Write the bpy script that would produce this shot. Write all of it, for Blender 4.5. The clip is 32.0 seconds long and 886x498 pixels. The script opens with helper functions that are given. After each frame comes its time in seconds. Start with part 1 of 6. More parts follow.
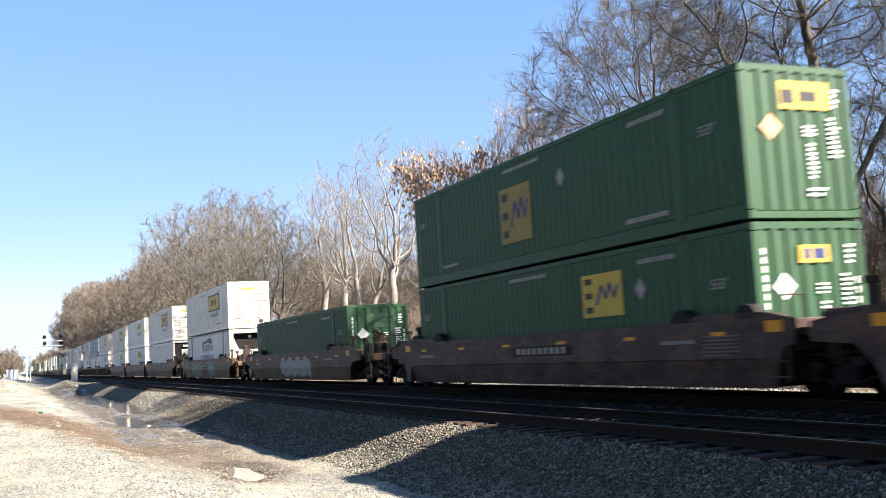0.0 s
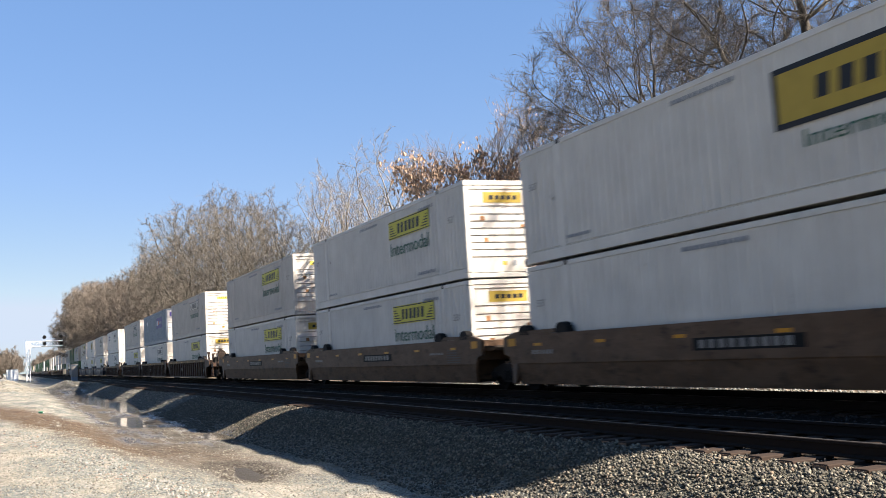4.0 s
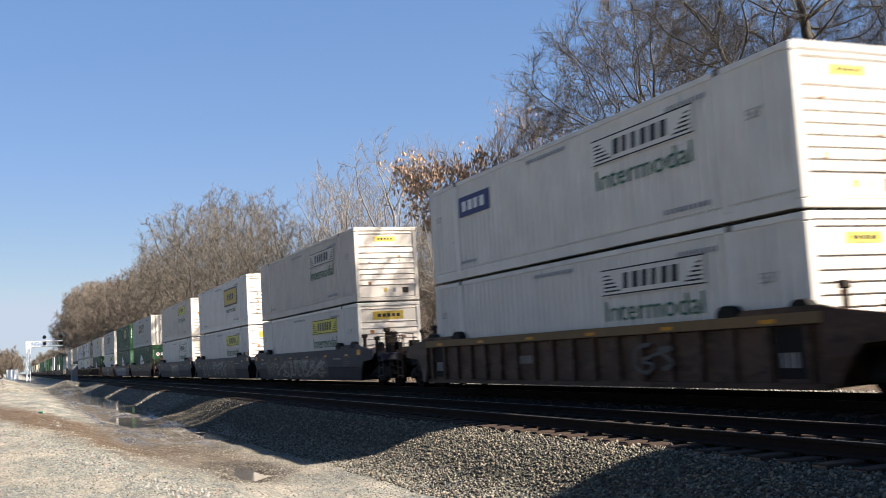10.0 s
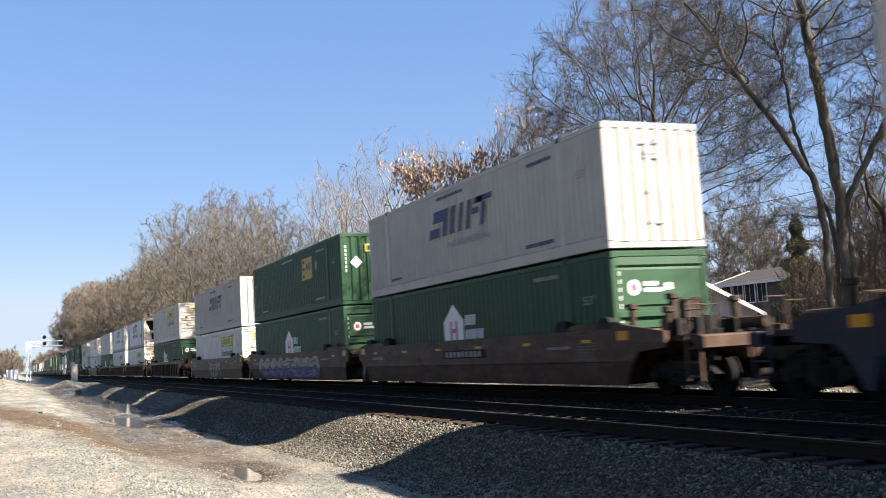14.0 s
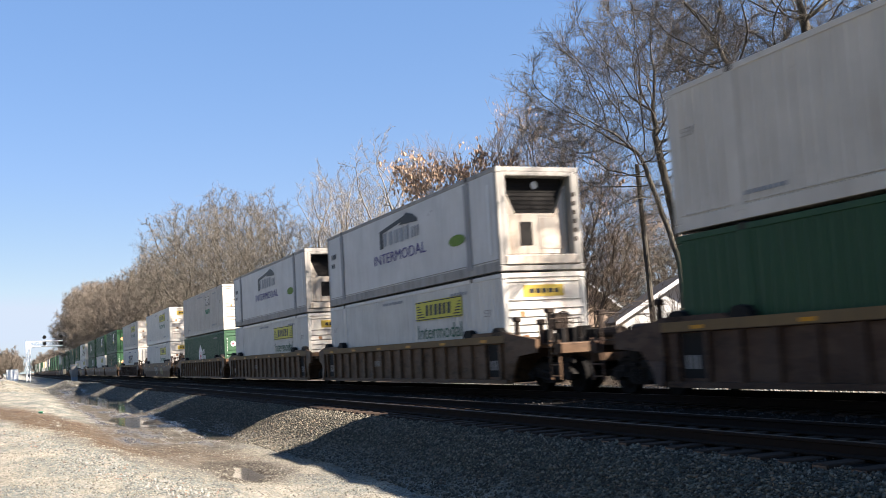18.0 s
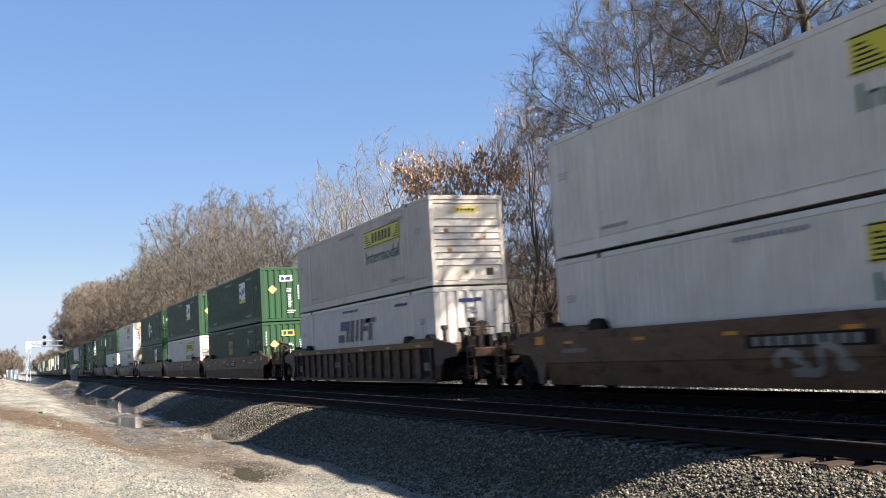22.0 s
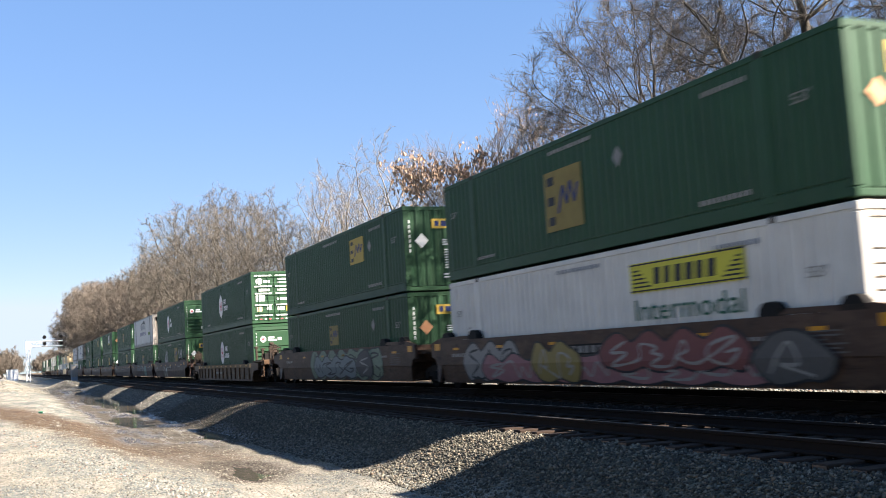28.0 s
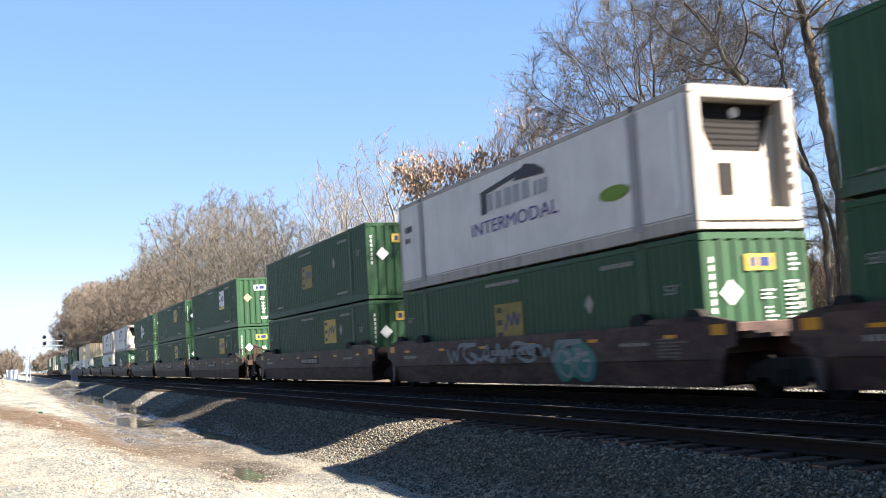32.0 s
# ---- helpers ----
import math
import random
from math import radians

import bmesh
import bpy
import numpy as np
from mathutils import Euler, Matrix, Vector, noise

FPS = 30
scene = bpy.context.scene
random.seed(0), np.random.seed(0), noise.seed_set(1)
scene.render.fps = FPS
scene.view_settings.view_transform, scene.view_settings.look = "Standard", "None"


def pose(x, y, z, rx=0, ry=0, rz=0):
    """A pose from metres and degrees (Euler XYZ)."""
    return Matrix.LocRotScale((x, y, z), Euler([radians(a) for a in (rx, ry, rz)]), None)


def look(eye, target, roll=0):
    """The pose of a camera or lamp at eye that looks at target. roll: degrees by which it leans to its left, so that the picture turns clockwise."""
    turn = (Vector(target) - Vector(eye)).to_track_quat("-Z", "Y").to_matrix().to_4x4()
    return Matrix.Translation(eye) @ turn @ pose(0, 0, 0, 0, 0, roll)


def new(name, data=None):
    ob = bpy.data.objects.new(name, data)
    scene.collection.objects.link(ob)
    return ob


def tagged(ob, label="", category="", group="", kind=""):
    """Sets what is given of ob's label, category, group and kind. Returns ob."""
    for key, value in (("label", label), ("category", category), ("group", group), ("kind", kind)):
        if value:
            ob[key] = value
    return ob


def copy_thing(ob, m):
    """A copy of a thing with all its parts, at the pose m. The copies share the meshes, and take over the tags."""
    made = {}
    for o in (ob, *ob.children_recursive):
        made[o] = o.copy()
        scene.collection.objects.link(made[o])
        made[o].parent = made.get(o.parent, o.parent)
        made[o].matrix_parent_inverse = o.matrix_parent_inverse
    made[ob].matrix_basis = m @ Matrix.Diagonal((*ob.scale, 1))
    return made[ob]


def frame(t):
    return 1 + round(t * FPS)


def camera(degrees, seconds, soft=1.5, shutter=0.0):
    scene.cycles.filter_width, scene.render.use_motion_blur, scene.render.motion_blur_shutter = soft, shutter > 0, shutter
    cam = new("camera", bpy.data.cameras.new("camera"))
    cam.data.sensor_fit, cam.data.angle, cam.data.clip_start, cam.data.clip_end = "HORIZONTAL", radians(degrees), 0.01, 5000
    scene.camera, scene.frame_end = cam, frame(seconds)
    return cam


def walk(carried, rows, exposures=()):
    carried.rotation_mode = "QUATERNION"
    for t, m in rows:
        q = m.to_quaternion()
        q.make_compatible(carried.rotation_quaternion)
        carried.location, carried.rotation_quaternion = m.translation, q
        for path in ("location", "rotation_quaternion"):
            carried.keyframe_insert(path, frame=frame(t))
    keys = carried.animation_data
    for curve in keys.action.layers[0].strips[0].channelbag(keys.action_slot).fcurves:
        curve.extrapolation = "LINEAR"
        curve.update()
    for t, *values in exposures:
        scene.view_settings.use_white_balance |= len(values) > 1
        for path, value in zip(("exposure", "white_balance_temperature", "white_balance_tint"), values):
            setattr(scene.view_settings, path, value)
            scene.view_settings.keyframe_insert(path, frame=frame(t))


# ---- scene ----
cam = camera(47.54, 32.0, soft=0.35, shutter=0.3)
EYE = (0.0, 0.0, 1.244)
YAW, PITCH = radians(23.28), radians(5.657)
AIM = (-math.cos(YAW) * math.cos(PITCH), math.sin(YAW) * math.cos(PITCH), EYE[2] + math.sin(PITCH))
walk(cam, [(0, look(EYE, AIM, -3.37)), (32, look(EYE, AIM, -3.37))], exposures=[(0, 2.79, 6550, 17), (1.0, 2.64, 6550, 17), (1.5, 2.55, 6550, 17), (2.0, 2.41, 6550, 17), (3.5, 2.32, 6550, 17), (6, 2.27, 6550, 17), (9, 2.25, 6550, 17), (10, 2.09, 6550, 17), (11, 2.09, 6550, 17), (12, 2.16, 6550, 17), (13, 2.18, 6550, 17), (14, 2.37, 6550, 17), (17, 2.35, 6550, 17), (20, 2.35, 6550, 17), (22, 2.28, 6550, 17), (23, 2.42, 6550, 17), (24.4, 2.65, 6550, 17), (26, 2.65, 6550, 17), (27.5, 2.48, 6550, 17), (29, 2.71, 6550, 17), (32, 2.80, 6550, 17)])

# ---- light ----
SUN_TO = Vector((6.6, 6.8, 6.9)).normalized()
world = bpy.data.worlds.new("sky")
scene.world = world
world.use_nodes = True
wn, wl = world.node_tree.nodes, world.node_tree.links
sky = wn.new("ShaderNodeTexSky")
sky.sky_type, sky.sun_disc = "NISHITA", False
sky.sun_elevation = math.asin(SUN_TO.z)
sky.sun_rotation = math.atan2(SUN_TO.x, SUN_TO.y)
sky.air_density, sky.dust_density, sky.ozone_density = 1.0, 0.0, 4.0
soft_sky, hue = wn.new("ShaderNodeGamma"), wn.new("ShaderNodeHueSaturation")
soft_sky.inputs[1].default_value, hue.inputs["Saturation"].default_value = 0.42, 1.72
wl.new(sky.outputs[0], soft_sky.inputs[0])
wl.new(soft_sky.outputs[0], hue.inputs["Color"])
cast = wn.new("ShaderNodeMix")
cast.data_type, cast.blend_type = "RGBA", "MULTIPLY"
cast.inputs[0].default_value, cast.inputs[7].default_value = 1.0, (0.95, 0.98, 1.14, 1)
wl.new(hue.outputs[0], cast.inputs[6])
pale = wn.new("ShaderNodeMix")  # the haze over the horizon grows no brighter than this
pale.data_type, pale.blend_type = "RGBA", "DARKEN"
pale.inputs[0].default_value, pale.inputs[7].default_value = 1.0, (1.74, 2.12, 2.48, 1)
wl.new(cast.outputs[2], pale.inputs[6])
wl.new(pale.outputs[2], wn["Background"].inputs[0])
wn["Background"].inputs[1].default_value = 0.076
sun_data = bpy.data.lights.new("sun", "SUN")
sun_data.energy, sun_data.angle, sun_data.color = 4.75, radians(0.53), (1.0, 0.925, 0.80)
sun = new("sun", sun_data)
sun.matrix_world = look((60, 60, 60), Vector((60, 60, 60)) - SUN_TO)


# ---- materials ----
def nodes_of(name, rough=0.6, metal=0.0, gloss=0.15):
    m = bpy.data.materials.new(name)
    m.use_nodes = True
    n, l = m.node_tree.nodes, m.node_tree.links
    b = n["Principled BSDF"]
    b.inputs["Roughness"].default_value, b.inputs["Metallic"].default_value = rough, metal
    b.inputs["Specular IOR Level"].default_value = gloss
    return m, n, l, b


def coords(n, l, scale=(1, 1, 1), space="Object"):
    tc, mp = n.new("ShaderNodeTexCoord"), n.new("ShaderNodeMapping")
    mp.inputs["Scale"].default_value = scale
    l.new(tc.outputs[space], mp.inputs[0])
    return mp.outputs[0]


def noise_tex(n, l, vec, scale, detail=4.0, rough=0.55):
    t = n.new("ShaderNodeTexNoise")
    t.inputs["Scale"].default_value, t.inputs["Detail"].default_value, t.inputs["Roughness"].default_value = scale, detail, rough
    l.new(vec, t.inputs["Vector"])
    return t.outputs[0]


def ramp(n, l, fac, stops):
    r = n.new("ShaderNodeValToRGB")
    e = r.color_ramp.elements
    while len(e) < len(stops):
        e.new(0.5)
    for k, (pos, c) in enumerate(stops):
        e[k].position, e[k].color = pos, (*c, 1) if len(c) == 3 else (c[0], c[0], c[0], 1)
    l.new(fac, r.inputs[0])
    return r.outputs[0]


def mix(n, l, fac, a, b, mode="MIX"):
    m = n.new("ShaderNodeMix")
    m.data_type, m.blend_type = "RGBA", mode
    for sock, v in ((m.inputs[0], fac), (m.inputs[6], a), (m.inputs[7], b)):
        if isinstance(v, (int, float)):
            sock.default_value = v
        elif isinstance(v, tuple):
            sock.default_value = (*v, 1)
        else:
            l.new(v, sock)
    return m.outputs[2]


def bump(n, l, b, height, strength=0.3, dist=0.01):
    u = n.new("ShaderNodeBump")
    u.inputs["Strength"].default_value, u.inputs["Distance"].default_value = strength, dist
    l.new(height, u.inputs["Height"])
    l.new(u.outputs[0], b.inputs["Normal"])


def paint(name, col, rough=0.45, dirt=(0.16, 0.12, 0.08), amount=0.35, rust=0.0, metal=0.0, dust=0.0, gloss=0.24, scuffs=0.0):
    """Weathered paint: patchy fading, grime that runs down, caked dust, specks of rust."""
    m, n, l, b = nodes_of(name, rough, metal, gloss)
    oi = n.new("ShaderNodeObjectInfo")
    shift = n.new("ShaderNodeVectorMath")
    shift.operation = "MULTIPLY_ADD"
    l.new(oi.outputs["Random"], shift.inputs[0])
    shift.inputs[1].default_value = (137.0, 0.0, 53.0)
    l.new(coords(n, l), shift.inputs[2])
    v = shift.outputs[0]

    def stretched(x, y, z):
        mp = n.new("ShaderNodeMapping")
        mp.inputs["Scale"].default_value = (x, y, z)
        l.new(v, mp.inputs[0])
        return mp.outputs[0]

    big = noise_tex(n, l, v, 0.9, 3)
    streak = noise_tex(n, l, stretched(3.0, 3.0, 0.25), 2.0, 5)
    fine = noise_tex(n, l, v, 14.0, 5, 0.7)
    c = mix(n, l, ramp(n, l, big, [(0.3, (0,)), (0.75, (1,))]), tuple(x * 0.86 for x in col), tuple(min(1, x * 1.08) for x in col))
    c = mix(n, l, ramp(n, l, oi.outputs["Random"], [(0, (0,)), (1, (0.16,))]), c, tuple(x * 0.62 for x in col))
    f = n.new("ShaderNodeMath")
    f.operation = "MULTIPLY"
    l.new(ramp(n, l, streak, [(0.45, (0,)), (0.8, (amount,))]), f.inputs[0])
    l.new(ramp(n, l, fine, [(0.25, (0.4,)), (0.7, (1,))]), f.inputs[1])
    c = mix(n, l, f.outputs[0], c, dirt)
    if dust:
        cake = noise_tex(n, l, stretched(0.5, 1.0, 1.3), 1.6, 9, 0.72)
        c = mix(n, l, ramp(n, l, cake, [(0.47, (0,)), (0.57, (dust,))]), c, tuple(0.9 * x + d for x, d in zip(col, (0.045, 0.031, 0.021))))
        scuff = noise_tex(n, l, stretched(0.6, 1.0, 1.6), 2.3, 8, 0.7)
        c = mix(n, l, ramp(n, l, scuff, [(0.54, (0,)), (0.64, (min(1, dust * 1.3),))]), c, tuple(x * 0.28 for x in col))
    if scuffs:
        marks = noise_tex(n, l, stretched(0.8, 1.0, 1.1), 1.5, 8, 0.68)
        c = mix(n, l, ramp(n, l, marks, [(0.665, (0,)), (0.70, (scuffs,))]), c, (0.10, 0.075, 0.055))
    if rust:
        spots = noise_tex(n, l, stretched(1, 1, 0.45), 3.2, 6, 0.65)
        c = mix(n, l, ramp(n, l, spots, [(0.66, (0,)), (0.78, (rust,))]), c, (0.24, 0.085, 0.03))
    l.new(c, b.inputs["Base Color"])
    l.new(ramp(n, l, fine, [(0.2, (rough,)), (0.8, (min(1, rough + 0.3),))]), b.inputs["Roughness"])
    bump(n, l, b, fine, 0.12, 0.004)
    return m


def plain(name, col, rough=0.7, metal=0.0, scale=9.0, vary=0.25):
    m, n, l, b = nodes_of(name, rough, metal)
    f = noise_tex(n, l, coords(n, l), scale, 5)
    l.new(mix(n, l, f, tuple(x * (1 - vary) for x in col), tuple(min(1, x * (1 + vary)) for x in col)), b.inputs["Base Color"])
    bump(n, l, b, f, 0.2, 0.01)
    return m


def bark(name, dark, light, scale=5.0):
    m, n, l, b = nodes_of(name, 0.9)
    oi = n.new("ShaderNodeObjectInfo")
    f = noise_tex(n, l, coords(n, l, (1, 1, 0.3)), scale, 6, 0.7)
    c = mix(n, l, ramp(n, l, f, [(0.35, (0,)), (0.68, (1,))]), dark, light)
    c = mix(n, l, ramp(n, l, oi.outputs["Random"], [(0, (0,)), (1, (0.3,))]), c, tuple(x * 0.7 for x in dark))
    l.new(c, b.inputs["Base Color"])
    bump(n, l, b, f, 0.6, 0.02)
    return m


WHITE = paint("white_container_paint", (0.55, 0.53, 0.475), 0.4, (0.30, 0.24, 0.17), 0.32, 0.35, scuffs=0.55)
DUSTY = paint("dusty_white_container_paint", (0.475, 0.44, 0.38), 0.5, (0.24, 0.19, 0.13), 0.40, 0.4, scuffs=0.55)
COOL = paint("pale_grey_container_paint", (0.38, 0.365, 0.325), 0.5, (0.30, 0.25, 0.18), 0.30, 0.2, scuffs=0.55)
REEFER = paint("white_reefer_paint", (0.48, 0.475, 0.45), 0.4, (0.25, 0.19, 0.13), 0.30, 0.3, scuffs=0.55)
GREEN = paint("green_container_paint", (0.0175, 0.058, 0.0262), 0.40, (0.045, 0.055, 0.04), 0.35, 0.0, gloss=0.18)
RAILGREEN = paint("scuffed_green_rail_paint", (0.050, 0.085, 0.058), 0.5, (0.05, 0.06, 0.04), 0.4, 0.1, gloss=0.15)
GREYGREEN = paint("faded_green_container_paint", (0.034, 0.082, 0.045), 0.40, (0.05, 0.06, 0.04), 0.35, 0.0, gloss=0.15)
SLATE = paint("slate_blue_container_paint", (0.16, 0.20, 0.24), 0.4, (0.2, 0.18, 0.14), 0.3, 0.1)
CREAM = paint("cream_container_paint", (0.66, 0.55, 0.36), 0.5, (0.3, 0.13, 0.05), 0.5, 0.5)
BROWN = paint("brown_car_paint", (0.048, 0.0245, 0.0145), 0.45, (0.06, 0.05, 0.04), 0.5, 0.3, dust=0.6, gloss=0.2)
TAN = paint("tan_car_paint", (0.086, 0.048, 0.025), 0.45, (0.06, 0.05, 0.04), 0.5, 0.3, dust=0.6, gloss=0.2)
MAROON = paint("maroon_car_paint", (0.034, 0.018, 0.015), 0.45, (0.05, 0.04, 0.04), 0.5, 0.15, dust=0.6, gloss=0.2)
NAVY = paint("navy_car_paint", (0.011, 0.013, 0.024), 0.45, (0.05, 0.045, 0.04), 0.5, 0.1, dust=0.12, gloss=0.2)
RUSTY = paint("rusty_orange_car_paint", (0.088, 0.050, 0.026), 0.45, (0.07, 0.045, 0.03), 0.6, 0.4, dust=0.6, gloss=0.2)
CHORD = paint("tan_top_chord_paint", (0.165, 0.105, 0.045), 0.6, (0.05, 0.04, 0.03), 0.6, 0.3)
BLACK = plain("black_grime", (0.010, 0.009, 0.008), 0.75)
STEEL = plain("worn_steel", (0.035, 0.027, 0.021), 0.6, 0.3)
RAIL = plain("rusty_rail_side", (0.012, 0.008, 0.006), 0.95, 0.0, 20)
RAILTOP = plain("polished_rail_head", (0.10, 0.09, 0.08), 0.55, 1.0, 20, 0.1)
YELLOW = plain("yellow_panel", (0.56, 0.46, 0.08), 0.5, 0, 3, 0.1)
STALE = plain("weathered_yellow_panel", (0.185, 0.142, 0.042), 0.6, 0, 3, 0.3)
OCHRE = plain("faded_yellow_panel", (0.35, 0.25, 0.045), 0.55, 0, 3, 0.2)
AMBER = plain("amber_reflector", (0.46, 0.20, 0.012), 0.4, 0, 8, 0.15)
LEMON = plain("lemon_yellow_panel", (0.45, 0.41, 0.045), 0.5, 0, 3, 0.12)
PEACH = plain("faded_orange_placard", (0.52, 0.26, 0.13), 0.6, 0, 6, 0.15)
SLATEINK = plain("slate_green_print", (0.016, 0.090, 0.052), 0.5)
FADEDINK = plain("faded_green_print", (0.012, 0.22, 0.090), 0.6)
INK = plain("black_print", (0.02, 0.022, 0.024), 0.5)
GREENINK = plain("green_print", (0.022, 0.16, 0.085), 0.5)
BLUEINK = plain("dark_blue_print", (0.018, 0.030, 0.10), 0.5)
VIOLET = plain("violet_print", (0.055, 0.040, 0.16), 0.5)
REDINK = plain("red_print", (0.42, 0.07, 0.09), 0.5)
ORANGEINK = plain("orange_print", (0.75, 0.16, 0.02), 0.5)
CHALK = plain("white_print", (0.56, 0.57, 0.55), 0.5, 0, 6, 0.12)
GREYINK = plain("grey_print", (0.22, 0.23, 0.24), 0.5)
TEAL = plain("teal_spray", (0.035, 0.14, 0.12), 0.5)
SKYSPRAY = plain("pale_blue_spray", (0.14, 0.165, 0.165), 0.6)
PINK = plain("dusty_pink_spray", (0.23, 0.11, 0.11), 0.6)
SILVER = plain("silver_spray", (0.19, 0.18, 0.165), 0.5)
BLUESPRAY = plain("blue_spray", (0.05, 0.065, 0.18), 0.5)
MINT = plain("pale_mint_spray", (0.13, 0.17, 0.12), 0.6)
CHALKY = plain("chalky_spray", (0.24, 0.225, 0.20), 0.7)
ROSE = plain("dull_rose_spray", (0.15, 0.055, 0.05), 0.6)
STONE = plain("stone_grey_spray", (0.085, 0.08, 0.072), 0.7)
LIME = plain("leaf_green_label", (0.10, 0.17, 0.02), 0.6)
OLIVE = plain("olive_spray", (0.20, 0.15, 0.05), 0.5)


# ---- mesh helpers ----
class Build:
    """Collects vertices and faces of one part."""

    def __init__(self):
        self.v, self.f = [], []

    def add(self, verts, faces):
        k = len(self.v)
        self.v += [tuple(p) for p in verts]
        self.f += [tuple(i + k for i in f) for f in faces]
        return self

    def box(self, x0, x1, y0, y1, z0, z1, c=0.0):
        if c <= 0:
            vs = [(x, y, z) for z in (z0, z1) for y in (y0, y1) for x in (x0, x1)]
            return self.add(vs, [(0, 2, 3, 1), (4, 5, 7, 6), (0, 1, 5, 4), (1, 3, 7, 5), (3, 2, 6, 7), (2, 0, 4, 6)])
        bm = bmesh.new()
        bmesh.ops.create_cube(bm, size=1)
        for p in bm.verts:
            p.co = Vector(((x0 + x1) / 2 + p.co.x * (x1 - x0), (y0 + y1) / 2 + p.co.y * (y1 - y0), (z0 + z1) / 2 + p.co.z * (z1 - z0)))
        bmesh.ops.bevel(bm, geom=bm.edges, offset=c, segments=1, affect="EDGES")
        bm.verts.index_update()
        self.add([p.co[:] for p in bm.verts], [[q.index for q in f.verts] for f in bm.faces])
        bm.free()
        return self

    def extrude(self, prof, axis, a, b, closed=True):
        """A profile of 2D points swept along an axis from a to b."""
        n = len(prof)
        at = {"x": lambda p, s: (s, p[0], p[1]), "y": lambda p, s: (p[0], s, p[1]), "z": lambda p, s: (p[0], p[1], s)}[axis]
        vs = [at(p, a) for p in prof] + [at(p, b) for p in prof]
        fs = [(i, (i + 1) % n, n + (i + 1) % n, n + i) for i in range(n if closed else n - 1)]
        if closed:
            fs += [tuple(range(n - 1, -1, -1)), tuple(range(n, 2 * n))]
        return self.add(vs, fs)

    def tube(self, p0, p1, r0, r1=None, sides=8):
        p0, p1 = Vector(p0), Vector(p1)
        r1 = r0 if r1 is None else r1
        q = (p1 - p0).to_track_quat("Z", "Y")
        ring = [(math.cos(2 * math.pi * k / sides), math.sin(2 * math.pi * k / sides)) for k in range(sides)]
        vs = [p0 + q @ Vector((c * r0, s * r0, 0)) for c, s in ring] + [p1 + q @ Vector((c * r1, s * r1, 0)) for c, s in ring]
        fs = [(k, (k + 1) % sides, sides + (k + 1) % sides, sides + k) for k in range(sides)]
        return self.add(vs, fs + [tuple(range(sides - 1, -1, -1)), tuple(range(sides, 2 * sides))])

    def mesh(self, name):
        me = bpy.data.meshes.new(name)
        me.from_pydata(self.v, [], self.f)
        bm = bmesh.new()
        bm.from_mesh(me)
        bmesh.ops.recalc_face_normals(bm, faces=bm.faces)
        bm.to_mesh(me)
        bm.free()
        return me


def fast_mesh(name, verts, quads, smooth=False):
    """A mesh from arrays of vertices and of faces that all have the same number of corners."""
    me = bpy.data.meshes.new(name)
    k = quads.shape[1]
    me.vertices.add(len(verts))
    me.vertices.foreach_set("co", np.asarray(verts, np.float32).ravel())
    me.loops.add(quads.size)
    me.loops.foreach_set("vertex_index", np.asarray(quads, np.int32).ravel())
    me.polygons.add(len(quads))
    me.polygons.foreach_set("loop_start", np.arange(0, quads.size, k, dtype=np.int32))
    me.update(calc_edges=True)
    if smooth:
        me.polygons.foreach_set("use_smooth", np.ones(len(quads), bool))
    return me


PRINTS = {"siding", "serial_number", "rust_stain", "name_print", "reflective_strip", "end_print", "data_panel", "owner_mark", "rear_serial", "weight_panel", "stencil", "car_number", "far_print"}  # rows of tiny bars


def part(name, shape, material, parent, label="", at=None):
    """One mesh object under a thing or a part; shape is a Build or a mesh."""
    me = shape.mesh(name) if isinstance(shape, Build) else shape
    if not me.materials:
        me.materials.append(material)
    ob = new(name, me)
    ob.parent = parent
    if at is not None:
        ob.matrix_local = at
    if name in PRINTS:
        tagged(ob, kind="stuff")
    return tagged(ob, label) if label else ob


LETTERS = {}


def letters(word, width, height):
    """The mesh of a word, in the plane x-z, faced to -y, its lower left corner at the origin."""
    if (word, width, height) not in LETTERS:
        cu = bpy.data.curves.new(word, "FONT")
        cu.body, cu.extrude, cu.resolution_u = word, 0.01, 3
        tmp = new("letters", cu)
        bpy.context.view_layer.update()
        me = bpy.data.meshes.new_from_object(tmp.evaluated_get(bpy.context.evaluated_depsgraph_get()))
        bpy.data.objects.remove(tmp)
        bpy.data.curves.remove(cu)
        co = np.empty(len(me.vertices) * 3)
        me.vertices.foreach_get("co", co)
        co = co.reshape(-1, 3)
        lo, hi = co.min(0), co.max(0)
        out = np.empty_like(co)
        out[:, 0] = (co[:, 0] - lo[0]) / (hi[0] - lo[0]) * width
        out[:, 2] = (co[:, 1] - lo[1]) / (hi[1] - lo[1]) * height
        out[:, 1] = -(co[:, 2] - lo[2]) / max(hi[2] - lo[2], 1e-6) * 0.003
        me.vertices.foreach_set("co", out.ravel())
        me.update()
        LETTERS[word, width, height] = me
    return LETTERS[word, width, height]


